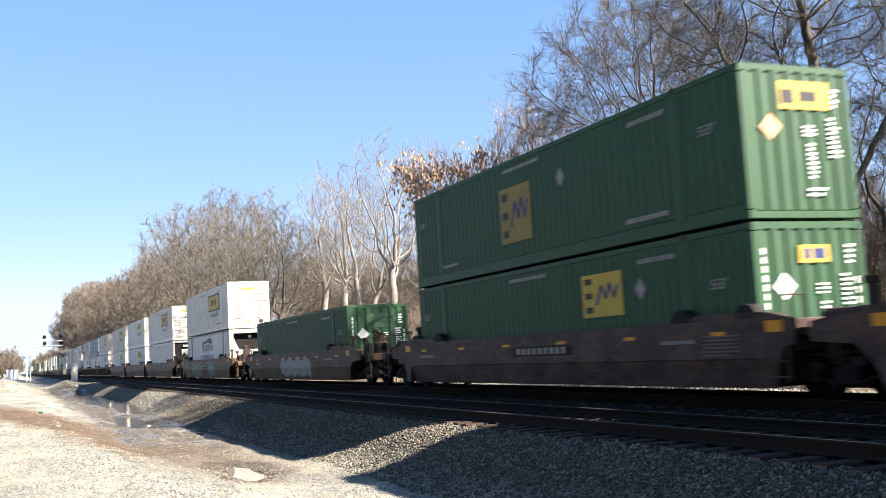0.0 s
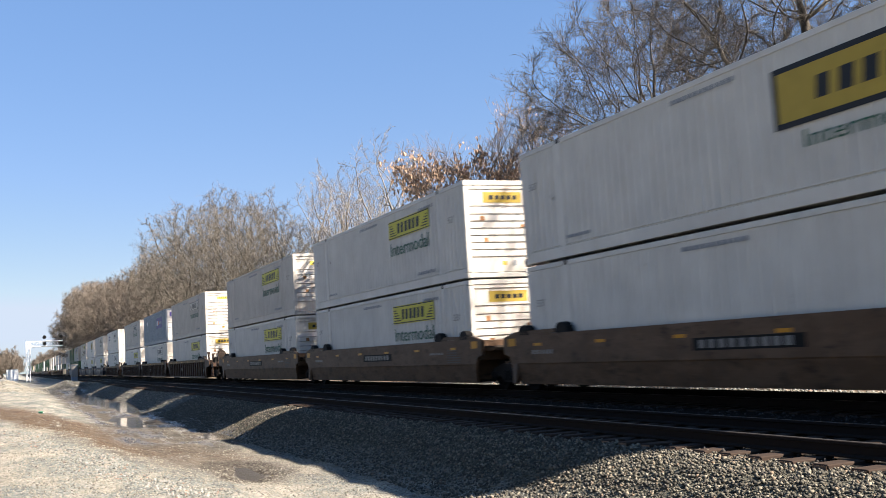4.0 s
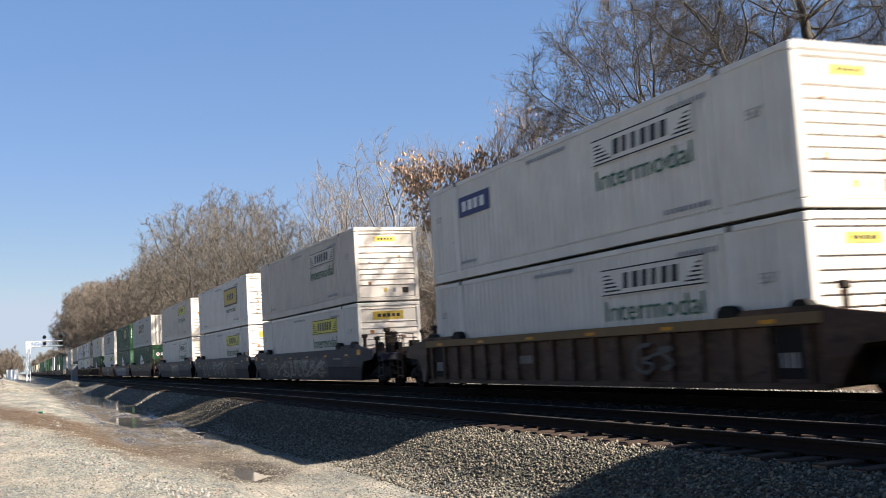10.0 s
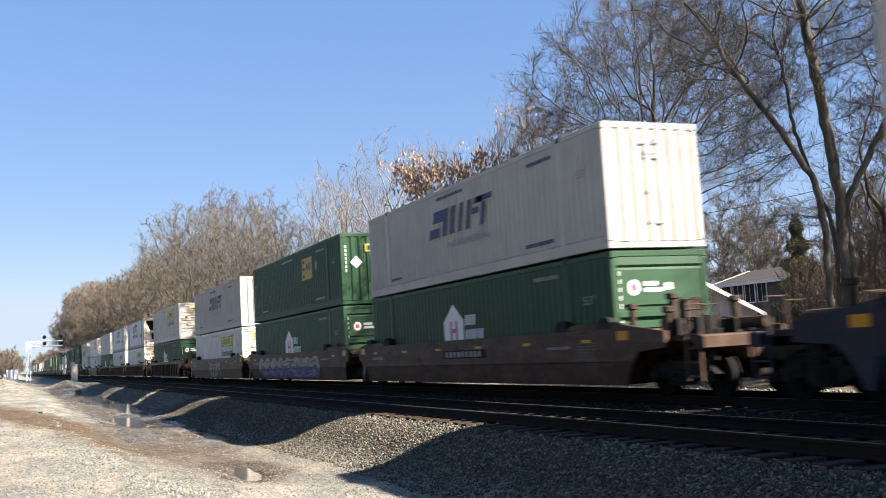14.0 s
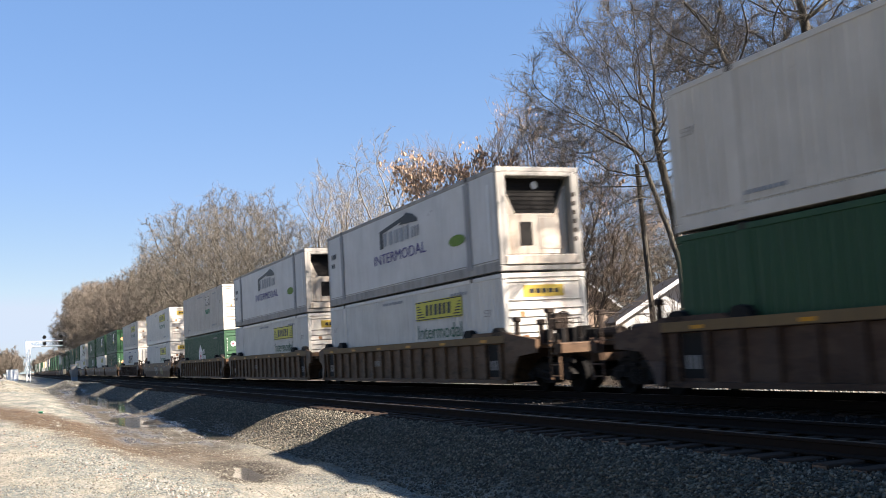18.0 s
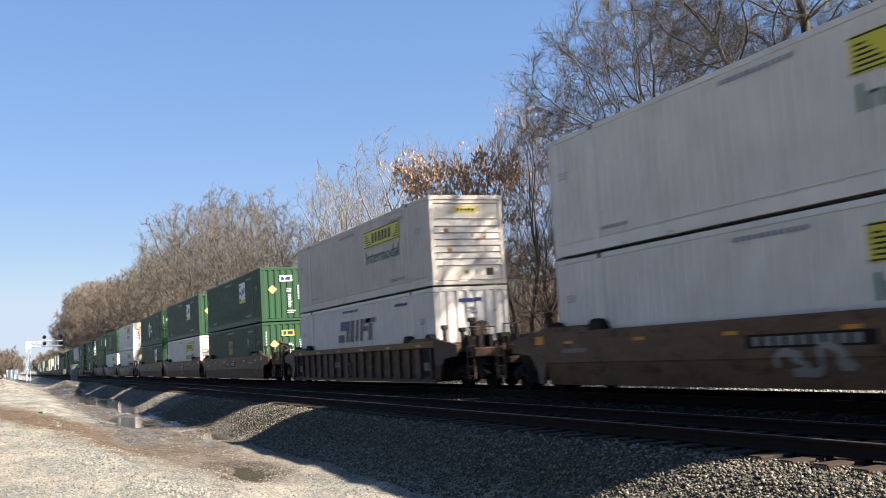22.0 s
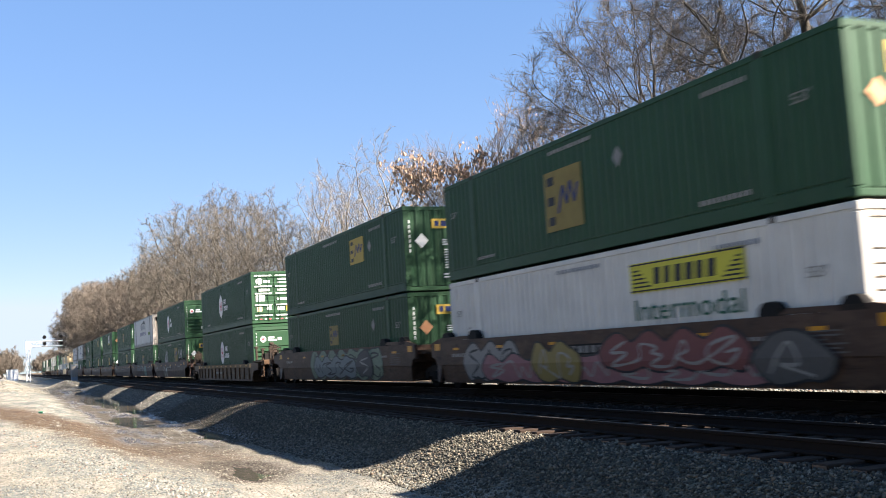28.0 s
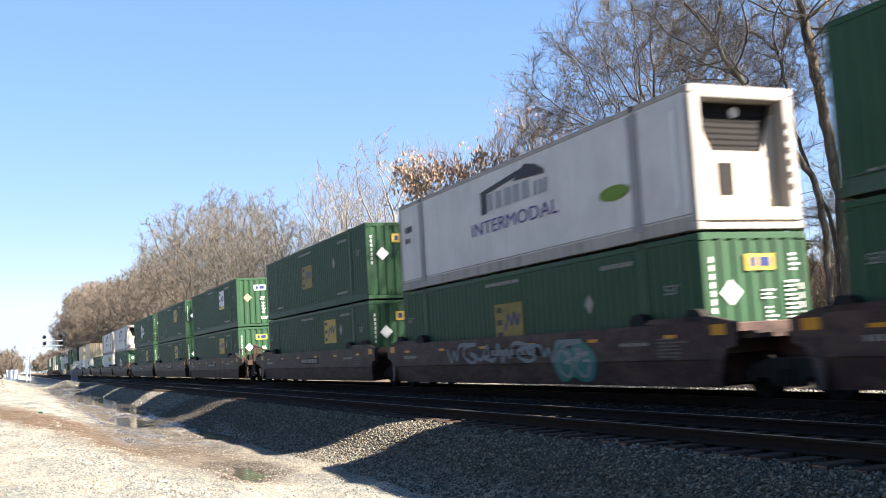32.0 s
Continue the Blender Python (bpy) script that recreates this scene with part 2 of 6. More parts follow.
def bars(x0, x1, z0, z1, count, rng, y=-1.0, gap=0.25, slant=0.0, thick=0.004):
    """A row of plain bars in place of writing, in the plane x-z, standing out towards -y."""
    b, n = Build(), max(1, count)
    w = (x1 - x0) / n
    for k in range(n):
        a = x0 + k * w
        e = a + w * (1 - gap) * (0.75 + 0.25 * rng.random())
        b.extrude([(a, z0), (e, z0), (e + slant, z1), (a + slant, z1)], "y", y - thick, y)
    return b
RUSTSPOT = plain("rust_stain", (0.22, 0.11, 0.05), 0.9, 0, 25, 0.5)
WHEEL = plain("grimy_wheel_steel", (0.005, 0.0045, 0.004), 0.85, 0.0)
ENDWHITE = paint("rust_streaked_white_end", (0.52, 0.49, 0.43), 0.45, (0.36, 0.20, 0.10), 0.62, 0.55)
STAINED = paint("stained_reefer_paint", (0.46, 0.41, 0.34), 0.6, (0.17, 0.095, 0.05), 0.9, 0.8)
POSTGREY = paint("grey_post_cover", (0.24, 0.24, 0.24), 0.6, (0.1, 0.08, 0.06), 0.4)


# ---- containers ----
LEN, HALF, TALL = 16.15, 1.295, 2.88
MESHES = {}


def cached(key, make, material):
    """The mesh of a repeated piece, made once for each material."""
    k = (key, material.name)
    if k not in MESHES:
        me = make().mesh(key)
        me.materials.append(material)
        MESHES[k] = me
    return MESHES[k]


def side_sheet(pitch, depth):
    """The corrugated side of a container, seen from -y, with the mouth of each flute shaped like a trapezium."""
    x, prof = -0.1, [(-0.1, 0.0)]
    while x - pitch > -LEN + 0.12:
        for dx, y in ((0.30, 0), (0.42, depth), (0.66, depth), (0.78, 0)):
            prof.append((x - dx * pitch, y))
        x -= pitch
    prof.append((-LEN + 0.1, 0.0))
    back = [(a, 0.10) for a in (-LEN + 0.1, -0.1)]
    return Build().extrude(prof + back, "z", 0.16, TALL - 0.1)


def louvre_end():
    prof = [(-0.10, 0.16), (-0.045, 0.16), (-0.045, 0.62)]
    z = 0.62
    for k in range(7):
        prof += [(-0.005, z + 0.012), (-0.045, z + 0.20)]
        z += 0.21
    prof += [(-0.045, 2.12), (-0.012, 2.13), (-0.012, 2.15), (-0.045, 2.16), (-0.045, 2.62), (-0.012, 2.63), (-0.012, 2.65), (-0.045, 2.66), (-0.045, TALL - 0.12), (-0.10, TALL - 0.12)]
    return Build().extrude(prof, "y", -1.17, 1.17)


def fluted_end():
    prof, n = [], 7
    for k in range(n):
        y = -1.17 + 2.34 * k / n
        w = 2.34 / n
        prof += [(-0.01, y), (-0.01, y + 0.35 * w), (-0.05, y + 0.5 * w), (-0.05, y + 0.85 * w)]
    prof += [(-0.01, 1.17), (-0.10, 1.17), (-0.10, -1.17)]
    return Build().extrude([(a, c) for a, c in prof], "z", 0.16, TALL - 0.12)


def ribbed_end():
    prof = [(-0.16, 0.16), (-0.04, 0.16), (-0.04, 0.38)]
    for k in range(5):
        z = 0.40 + 0.25 * k
        prof += [(0.01, z), (0.01, z + 0.11), (-0.07, z + 0.13), (-0.07, z + 0.25)]
    prof += [(-0.03, 1.66), (-0.03, 2.45), (-0.06, 2.50), (-0.01, 2.56), (-0.03, TALL - 0.12), (-0.16, TALL - 0.12)]
    return Build().extrude(prof, "y", -1.17, 1.17)


def door_leaf():
    prof = [(-0.10, 0.16), (-0.03, 0.16)]
    for k in range(5):
        z = 0.24 + 0.5 * k
        prof += [(-0.03, z), (-0.065, z + 0.05), (-0.065, z + 0.28), (-0.03, z + 0.33)]
    prof += [(-0.03, TALL - 0.12), (-0.10, TALL - 0.12)]
    return Build().extrude(prof, "y", -0.57, 0.57)


def end_box(b, y0, y1, z0, z1, proud=0.004, base=-0.01):
    return b.box(base - 0.02, base + proud + 0.004, y0, y1, z0, z1)


def shape(pts, y=-HALF - 0.002, t=0.004):
    """A flat shape on the side that faces -y."""
    return Build().extrude(pts, "y", y - t, y)


def hexagon(x, z, rx, rz, tall=0.5):
    return [(x - rx, z - rz * tall), (x, z - rz), (x + rx, z - rz * tall), (x + rx, z + rz * tall), (x, z + rz), (x - rx, z + rz * tall)]


Y0 = -HALF - 0.002  # outer plane of the near side


def frame_of(thing, body, pitch=0.28, depth=0.028, trim=None, rail=None):
    """The parts that every container has."""
    trim = trim or body
    rail = rail or trim
    for s in (1, -1):
        part("side_panel", cached("side_panel_%.2f_%.3f" % (pitch, depth), lambda: side_sheet(pitch, depth), body), body, thing,
             at=pose(0, -HALF + 0.012, 0) if s > 0 else pose(-LEN, HALF - 0.012, 0, 0, 0, 180))
        part("top_rail", cached("top_rail", lambda: Build().box(-LEN + 0.16, -0.16, -0.05, 0.05, -0.06, 0.06, 0.012), trim), trim, thing,
             at=pose(0, -s * (HALF - 0.05), TALL - 0.06))
        part("bottom_rail", cached("bottom_rail", lambda: Build().box(-LEN + 0.16, -0.16, -0.045, 0.045, 0, 0.27, 0.012).box(-LEN + 0.16, -0.16, -0.05, 0.05, 0.30, 0.325), rail), rail, thing,
             at=pose(0, -s * (HALF - 0.047), 0.02))
        for x in (-0.09, -LEN + 0.09):
            part("corner_post", cached("corner_post", lambda: Build().box(-0.08, 0.08, -0.08, 0.08, 0.17, TALL - 0.17, 0.015), trim), trim, thing,
                 at=pose(x, -s * (HALF - 0.08), 0)) if s > 0 else part("corner_post", cached("far_corner_post", lambda: Build().box(-0.08, 0.08, -0.08, 0.08, 0.17, TALL - 0.17, 0.015).box(-0.09, 0.09, -0.085, 0.085, 0, 0.16, 0.015).box(-0.09, 0.09, -0.085, 0.085, TALL - 0.16, TALL, 0.015), trim), trim, thing, at=pose(x, HALF - 0.083, 0))
            for z in (0.0, TALL - 0.16) if s > 0 else ():
                part("corner_casting", cached("corner_casting", lambda: Build().box(-0.09, 0.09, -0.085, 0.085, 0, 0.16, 0.015), trim), trim, thing,
                     at=pose(x, -s * (HALF - 0.083), z))
        for x in (-1.98, -LEN + 1.98) if s > 0 else ():
            part("stacking_post", cached("stacking_post", lambda: Build().box(-0.13, 0.13, -0.035, 0.035, 0.18, TALL - 0.1, 0.012), trim), trim, thing,
                 at=pose(x, -s * (HALF - 0.028), 0))
            part("stacking_casting", cached("stacking_casting", lambda: Build().box(-0.09, 0.09, -0.05, 0.05, 0, 0.2, 0.015).box(-0.05, 0.05, -0.058, 0.0, 0.06, 0.14), STEEL), STEEL, thing,
                 at=pose(x, -s * (HALF - 0.045), TALL - 0.17), label="dark steel lifting casting")
    part("roof", cached("roof", lambda: Build().box(-LEN + 0.1, -0.1, -HALF + 0.06, HALF - 0.06, TALL - 0.07, TALL - 0.02).box(-LEN + 0.1, -0.1, -HALF + 0.06, HALF - 0.06, 0.05, 0.15), body), body, thing)
    for z in (0.0, TALL - 0.14):
        for x in (-0.05, -LEN + 0.05):
            part("end_rail", cached("end_rail", lambda: Build().box(-0.05, 0.04, -1.18, 1.18, 0, 0.14, 0.015), trim), trim, thing, at=pose(x, 0, z))
    part("rear_panel", cached("rear_panel", fluted_end, body), body, thing, at=pose(-LEN, 0, 0, 0, 0, 180))


def serials(thing, ink, rng, n=4):
    """Small lines of lettering high on the side and beside the posts, as plain bars."""
    part("serial_number", bars(-3.6, -2.3, 2.47, 2.57, 11, rng, Y0, 0.35), ink, thing)
    part("size_mark", letters("53'", 0.46, 0.20), ink, thing, at=pose(-1.25, Y0, 1.75))
    part("weight_panel", bars(-3.9, -2.4, 0.42, 0.52, 10, rng, Y0), ink, thing)
    if n > 3:
        part("height_mark", letters("53'", 0.40, 0.18), ink, thing, at=pose(-15.7, Y0, 1.85))
        part("owner_mark", bars(-9.6, -7.6, 2.56, 2.65, 12, rng, Y0), ink, thing)
    part("rear_serial", bars(-14.0, -12.9, 0.44, 0.52, 8, rng, Y0), ink, thing)


def louvred_front(thing, rng, broad=False, stain=0.3):
    part("front_panel", cached("front_panel_louvred", louvre_end, ENDWHITE), ENDWHITE, thing, "rust-streaked white louvred steel end")
    y0, y1, z0, z1, ink = (-0.66, 0.60, 2.22, 2.54, OCHRE) if broad else (-0.45, 0.40, 2.33, 2.52, YELLOW)
    part("placard", end_box(Build(), y0, y1, z0, z1, 0.006, -0.045), ink, thing, "broad faded yellow placard" if broad else "small yellow placard")
    b, w = Build(), (y1 - y0) / 6.5
    for k in range(5):
        b.box(-0.05, -0.030, y0 + w * (k + 1), y0 + w * (k + 1.7), z0 + 0.3 * (z1 - z0), z0 + 0.68 * (z1 - z0))
    part("placard_print", b, INK, thing)
    b = Build()
    for k in range(6):
        b.box(-0.06, -0.040, -0.1 + 0.12 * k, -0.02 + 0.12 * k, 2.02, 2.08)
    part("end_serial", b, GREYINK, thing)
    part("document_holder", Build().box(-0.05, -0.02, 0.62, 0.86, 0.30, 0.52, 0.008), STEEL, thing)
    part("label", end_box(Build(), 0.22, 0.34, 0.34, 0.50, 0.004, -0.045), GREYINK, thing)
    part("label", end_box(Build(), -0.15, 0.0, 0.36, 0.48, 0.004, -0.045), OCHRE, thing)
    streaks = Build()
    for k in range(7):
        for y in (-0.70, 0.60):
            if rng.random() < stain:
                z, w, h = 0.632 + 0.21 * k, rng.uniform(0.05, 0.16), rng.uniform(0.04, 0.15)
                c = y + rng.uniform(-0.06, 0.06)
                streaks.extrude([(-0.0035, z), (-0.0035 - 0.04 * h / 0.188, z + h), (-0.012 - 0.04 * h / 0.188, z + h), (-0.012, z)], "y", c - w / 2, c + w / 2)
    if streaks.v:
        part("rust_stain", streaks, RUSTSPOT, thing, "rust streaks below the slots")


def jb(kind, body=None):
    """A white domestic container; kind: framed, yellow, outline, badge or short."""
    rng = random.Random(kind)
    body = body or WHITE
    thing = new("shipping_container")
    words = {"framed": "tall yellow panel", "yellow": "yellow panel", "outline": "white outlined panel", "badge": "blue badge and outlined panel", "short": "small outlined panel"}[kind]
    tagged(thing, f"dirty white ribbed container with {words}, green lettering", "container", "stacked train containers")
    frame_of(thing, body, 0.28, 0.034)
    serials(thing, GREYINK, rng)
    if kind == "framed":
        part("panel_border", shape([(-6.7, 1.38), (-2.8, 1.38), (-2.8, 2.44), (-6.7, 2.44)]), INK, thing)
        p = part("logo_panel", shape([(-6.58, 1.48), (-2.92, 1.48), (-2.92, 2.34), (-6.58, 2.34)], Y0 - 0.004), OCHRE, thing, "yellow logo panel in a black border")
        part("logo_print", bars(-5.7, -3.7, 1.72, 2.1, 4, rng, Y0 - 0.008, 0.25, 0.05), INK, p)
        part("word", letters("Intermodal", 2.7, 0.30), SLATEINK, thing, at=pose(-6.05, Y0, 0.98))
    else:
        x0, x1 = (-6.45, -2.75)
        if kind == "short":
            x0, x1 = -6.4, -4.7
        z0, z1 = (1.87, 2.49)
        if kind == "yellow":
            p = part("logo_panel", shape([(x0, z0), (x1, z0), (x1, z1), (x0, z1)]), LEMON, thing, "lemon yellow logo panel")
        else:
            p = part("logo_panel", shape([(x0, z0), (x1, z0), (x1, z1), (x0, z1)]), body, thing, "lined logo panel")
        b = Build()
        for k in range(5):
            z = z0 + 0.10 + 0.085 * k
            b.extrude([(x0 + 0.1, z), (x0 + 0.75 - 0.1 * k, z), (x0 + 0.75 - 0.1 * k, z + 0.035), (x0 + 0.1, z + 0.035)], "y", Y0 - 0.010, Y0 - 0.004)
            b.extrude([(x1 - 0.65 + 0.1 * k, z), (x1 - 0.1, z), (x1 - 0.1, z + 0.035), (x1 - 0.65 + 0.1 * k, z + 0.035)], "y", Y0 - 0.010, Y0 - 0.004)
        b.extrude([(x0, z0 + 0.02), (x1, z0 + 0.02), (x1, z0 + 0.05), (x0, z0 + 0.05)], "y", Y0 - 0.010, Y0 - 0.004)
        b.extrude([(x0, z1 - 0.05), (x1, z1 - 0.05), (x1, z1 - 0.02), (x0, z1 - 0.02)], "y", Y0 - 0.010, Y0 - 0.004)
        part("logo_stripe", b, INK, p)
        part("logo_print", bars(x0 + 0.85, x1 - 0.75, z0 + 0.14, z1 - 0.14, 6, rng, Y0 - 0.006, 0.3, 0.04), INK, p)
        part("word", letters("Intermodal" if kind != "short" else "Interm", (x1 - x0) - 0.2, 0.44), SLATEINK if kind == "yellow" else FADEDINK, thing, at=pose(x0 + 0.1, Y0, 1.28 if kind == "yellow" else 1.32))
    if kind == "badge":
        p = part("badge", shape([(-13.95, 1.80), (-11.87, 1.80), (-11.87, 2.38), (-13.95, 2.38)]), BLUEINK, thing, "dark blue badge")
        part("badge_print", bars(-13.7, -12.1, 1.95, 2.24, 4, rng, Y0 - 0.006, 0.3), CHALK, p)
    louvred_front(thing, rng, kind == "yellow" and body is WHITE, {"framed": 0.9, "badge": 0.5}.get(kind, 0.2))
    return thing


def emp(kind, body=None):
    """A green container; kind: large or small yellow panel, pale panel, plain or tagged."""
    rng = random.Random("green" + kind)
    body = body or GREEN
    thing = new("shipping_container")
    words = {"large": "large faded yellow panel", "small": "small yellow panel", "pale": "white panel", "low": "small faded panel", "mid": "faded yellow panel", "none": "no side panel", "tags": "yellow panel and spray tags"}[kind]
    tagged(thing, f"dark green ribbed container with {words}, white stencils", "container", "stacked train containers")
    frame_of(thing, body, 0.29, 0.026, rail=RAILGREEN if kind in ("small", "mid", "hexagon", "none") else None)
    serials(thing, CHALKY, rng)
    spot = {"large": (-9.9, -8.15, 0.68, 2.15), "small": (-5.95, -4.28, 1.45, 2.42), "pale": (-5.5, -3.9, 1.30, 2.45), "low": (-9.2, -8.0, 1.35, 2.15), "mid": (-9.15, -7.5, 1.05, 2.05), "tags": (-5.95, -4.28, 1.2, 2.30)}.get(kind)
    if spot:
        x0, x1, z0, z1 = spot
        p = part("logo_panel", shape([(x0, z0), (x1, z0), (x1, z1), (x0, z1)]), CHALK if kind == "pale" else OCHRE if kind == "small" else STALE, thing, "white logo panel with dark blocks" if kind == "pale" else "faded yellow logo panel with dark blocks")
        w, h = x1 - x0, (z1 - z0) / 3
        for k in range(3):
            part("logo_block", shape([(x0 + 0.08 * w, z0 + h * k + 0.3 * h), (x0 + 0.26 * w, z0 + h * k + 0.3 * h), (x0 + 0.26 * w, z0 + h * k + 0.72 * h), (x0 + 0.08 * w, z0 + h * k + 0.72 * h)], Y0 - 0.004, 0.006), INK, p)
        if kind == "pale":
            part("logo_edge", shape([(x0, z0), (x1, z0), (x1, z0 + 0.16 * (z1 - z0)), (x0, z0 + 0.16 * (z1 - z0))], Y0 - 0.004, 0.004), LEMON, p, "yellow lower edge")
        zig = [(0.36, 0.28), (0.50, 0.72), (0.60, 0.40), (0.70, 0.76), (0.80, 0.40), (0.90, 0.70)]
        b = Build()
        for (a, c), (d, e) in zip(zig[:-1], zig[1:]):
            q = 0.030 * w
            b.extrude([(x0 + a * w - q, z0 + c * 3 * h), (x0 + a * w + q, z0 + c * 3 * h), (x0 + d * w + q, z0 + e * 3 * h), (x0 + d * w - q, z0 + e * 3 * h)], "y", Y0 - 0.009, Y0 - 0.005)
        part("logo_stroke", b, BLUEINK, p, "blue zigzag stroke")
    if kind != "none":
        x, z = {"large": -6.6, "pale": -9.8, "mid": -4.2}.get(kind, -3.6), 1.76 if kind == "mid" else 1.95
        part("hazard_diamond", shape([(x - 0.19, z), (x, z - 0.24), (x + 0.19, z), (x, z + 0.24)]), GREYGREEN if kind == "pale" else CHALKY if kind == "mid" else SILVER, thing, "faded pale diamond mark")
    if kind == "tags":
        for x in (-11.5, -3.4):
            part("spray_tag", scrawl(rng, x, x + 1.6, 0.7, 2.1, 0.09, 3, Y0), GREYINK, thing)
    part("front_panel", cached("front_panel_fluted", fluted_end, body), body, thing, "green fluted steel end")
    if kind == "large":
        part("placard", end_box(Build(), -0.40, 0.80, 2.05, 2.58), OCHRE, thing, "yellow end placard")
        part("placard_print", end_box(end_box(Build(), -0.35, -0.05, 2.15, 2.42, 0.01), 0.08, 0.5, 2.2, 2.4, 0.01), INK, thing)
    elif kind == "none":
        part("patch", end_box(Build(), -0.45, 0.45, 1.95, 2.5), GREYGREEN, thing, "faded pale green patch")
    else:
        part("placard", end_box(Build(), -0.25, 0.45, 2.12, 2.45), CHALK if kind == "pale" else OCHRE, thing, "end placard")
        part("placard_print", end_box(end_box(Build(), -0.15, 0.0, 2.2, 2.38, 0.01), 0.08, 0.36, 2.2, 2.38, 0.01), BLUEINK, thing)
    part("diamond", Build().extrude([(-0.65, 1.45), (-0.40, 1.70), (-0.65, 1.95), (-0.90, 1.70)], "x", -0.03, 0.0), PEACH if kind in ("large", "pale", "low") else CHALK, thing, "faded orange diamond placard" if kind in ("large", "pale", "low") else "white diamond placard")
    for y0, y1, z0, z1 in ((0.86, 1.08, 2.1, 2.5), (0.72, 1.0, 1.15, 1.95), (0.12, 0.42, 1.55, 1.78), (0.18, 0.42, 0.75, 1.45), (0.12, 0.60, 0.42, 0.62)):
        b, n = Build(), max(1, round((z1 - z0) / 0.09))
        for k in range(n):
            end_box(b, y0, y1 - rng.random() * 0.14, z0 + k * (z1 - z0) / n, z0 + (k + 0.5) * (z1 - z0) / n)
        part("end_print", b, CHALK, thing)
    if kind not in ("large", "pale"):
        part("reflective_strip", (lambda b: [end_box(b, -1.11, -1.06, 1.3 + 0.1643 * k, 1.415 + 0.1643 * k, 0.01) for k in range(7)] and b)(Build()), CHALK, thing)
        part("reflective_strip", (lambda b: [end_box(b, 1.06, 1.10, 0.6 + 0.1857 * k, 0.73 + 0.1857 * k, 0.01) for k in range(7)] and b)(Build()), CHALK, thing)
    return thing


def hub(kind, body=None):
    """A green container with a white hexagon; kind: hexagon, house (lower), doors."""
    rng = random.Random("hub" + kind)
    body = body or GREEN
    thing = new("shipping_container")
    tagged(thing, "green ribbed container with white house-shaped mark" if kind == "house" else "green ribbed container with white hexagon mark", "container", "stacked train containers")
    frame_of(thing, body, 0.29, 0.026, rail=RAILGREEN if kind in ("small", "mid", "hexagon", "none") else None)
    serials(thing, CHALKY, rng, 3)
    if kind == "house":
        pts = [(-9.55, 1.12), (-8.1, 1.12), (-8.1, 1.75), (-8.82, 2.25), (-9.55, 1.75)]
        x, z = -8.82, 1.45
    else:
        pts = hexagon(-9.0, 1.5, 0.55, 0.76, 0.5)
        x, z = -9.0, 1.5
    p = part("emblem", shape(pts), CHALK, thing, "white emblem")
    b = Build()
    for a, c, d, e in ((-0.26, -0.14, -0.3, 0.3), (0.14, 0.26, -0.3, 0.3), (-0.10, 0.10, -0.06, 0.06)):
        b.extrude([(x + a, z + d), (x + c, z + d), (x + c, z + e), (x + a, z + e)], "y", Y0 - 0.010, Y0 - 0.004)
    part("emblem_bar", b, REDINK, p)
    x = -7.9 if kind == "house" else -8.0
    part("name_print", bars(x - 0.1, x + 0.65, 1.58, 1.88, 4, rng, Y0, 0.32, 0.05), CHALK, thing)
    part("name_print", bars(x - 0.1, x + 1.15, 1.18, 1.46, 6, rng, Y0, 0.32, 0.05), CHALK, thing)
    if kind == "doors":
        for s in (-1, 1):
            leaf = part("door_leaf", cached("door_leaf", door_leaf, body), body, thing, at=pose(0, s * 0.59, 0))
            for y in (-0.3, 0.25):
                part("lock_rod", cached("lock_rod", lambda: Build().tube((0, 0, 0.1), (0, 0, TALL - 0.05), 0.02), body), body, leaf, at=pose(-0.01, y, 0))
            for z in (0.40, 0.98, 1.62, 2.02, 2.62):
                part("hinge_band", end_box(Build(), -0.50, 0.46, z, z + 0.075, 0.016, -0.03), CHALK, leaf, "white painted bar across the door")
            for k in range(4):
                part("reflective_strip", end_box(Build(), -0.52 + 0.26 * k, -0.40 + 0.26 * k, 0.20, 0.26, 0.004, -0.03), REDINK if k % 2 else CHALK, leaf)
            if s < 0:
                for y0, y1, z0, z1, ink in ((-0.45, 0.05, 1.22, 1.56, CHALK), (0.16, 0.42, 0.72, 0.92, CHALK), (-0.40, -0.12, 0.66, 0.92, CREAM), (-0.30, 0.34, 1.78, 1.92, CHALK)):
                    part("door_print", end_box(Build(), y0, y1, z0, z1, 0.004, -0.03), ink, leaf)
                part("door_emblem", Build().extrude([(-0.24 + 0.19 * math.cos(a), 2.34 + 0.19 * math.sin(a)) for a in [k * math.pi / 6 for k in range(12)]], "x", -0.035, -0.022), CHALK, leaf, "round white emblem")
                part("name_print", end_box(Build(), 0.02, 0.36, 2.26, 2.40, 0.004, -0.03), CHALK, leaf)
            else:
                for y0, y1, z0, z1, ink in ((-0.42, -0.02, 0.70, 0.92, CHALK), (0.06, 0.46, 0.66, 0.94, OCHRE), (-0.44, 0.12, 1.28, 1.40, CHALK), (-0.40, 0.36, 1.80, 1.90, CHALK)):
                    part("door_print", end_box(Build(), y0, y1, z0, z1, 0.004, -0.03), ink, leaf)
                part("name_print", end_box(end_box(Build(), -0.36, 0.10, 2.40, 2.50, 0.004, -0.03), -0.36, 0.30, 2.22, 2.32, 0.004, -0.03), CHALK, leaf)
        return thing
    part("conspicuity_strip", bars(-15.5, -0.4, 0.335, 0.375, 46, rng, Y0 - 0.004, 0.45), SILVER, thing)
    part("front_panel", cached("front_panel_ribbed", ribbed_end, body), body, thing, "green end with horizontal ribs")
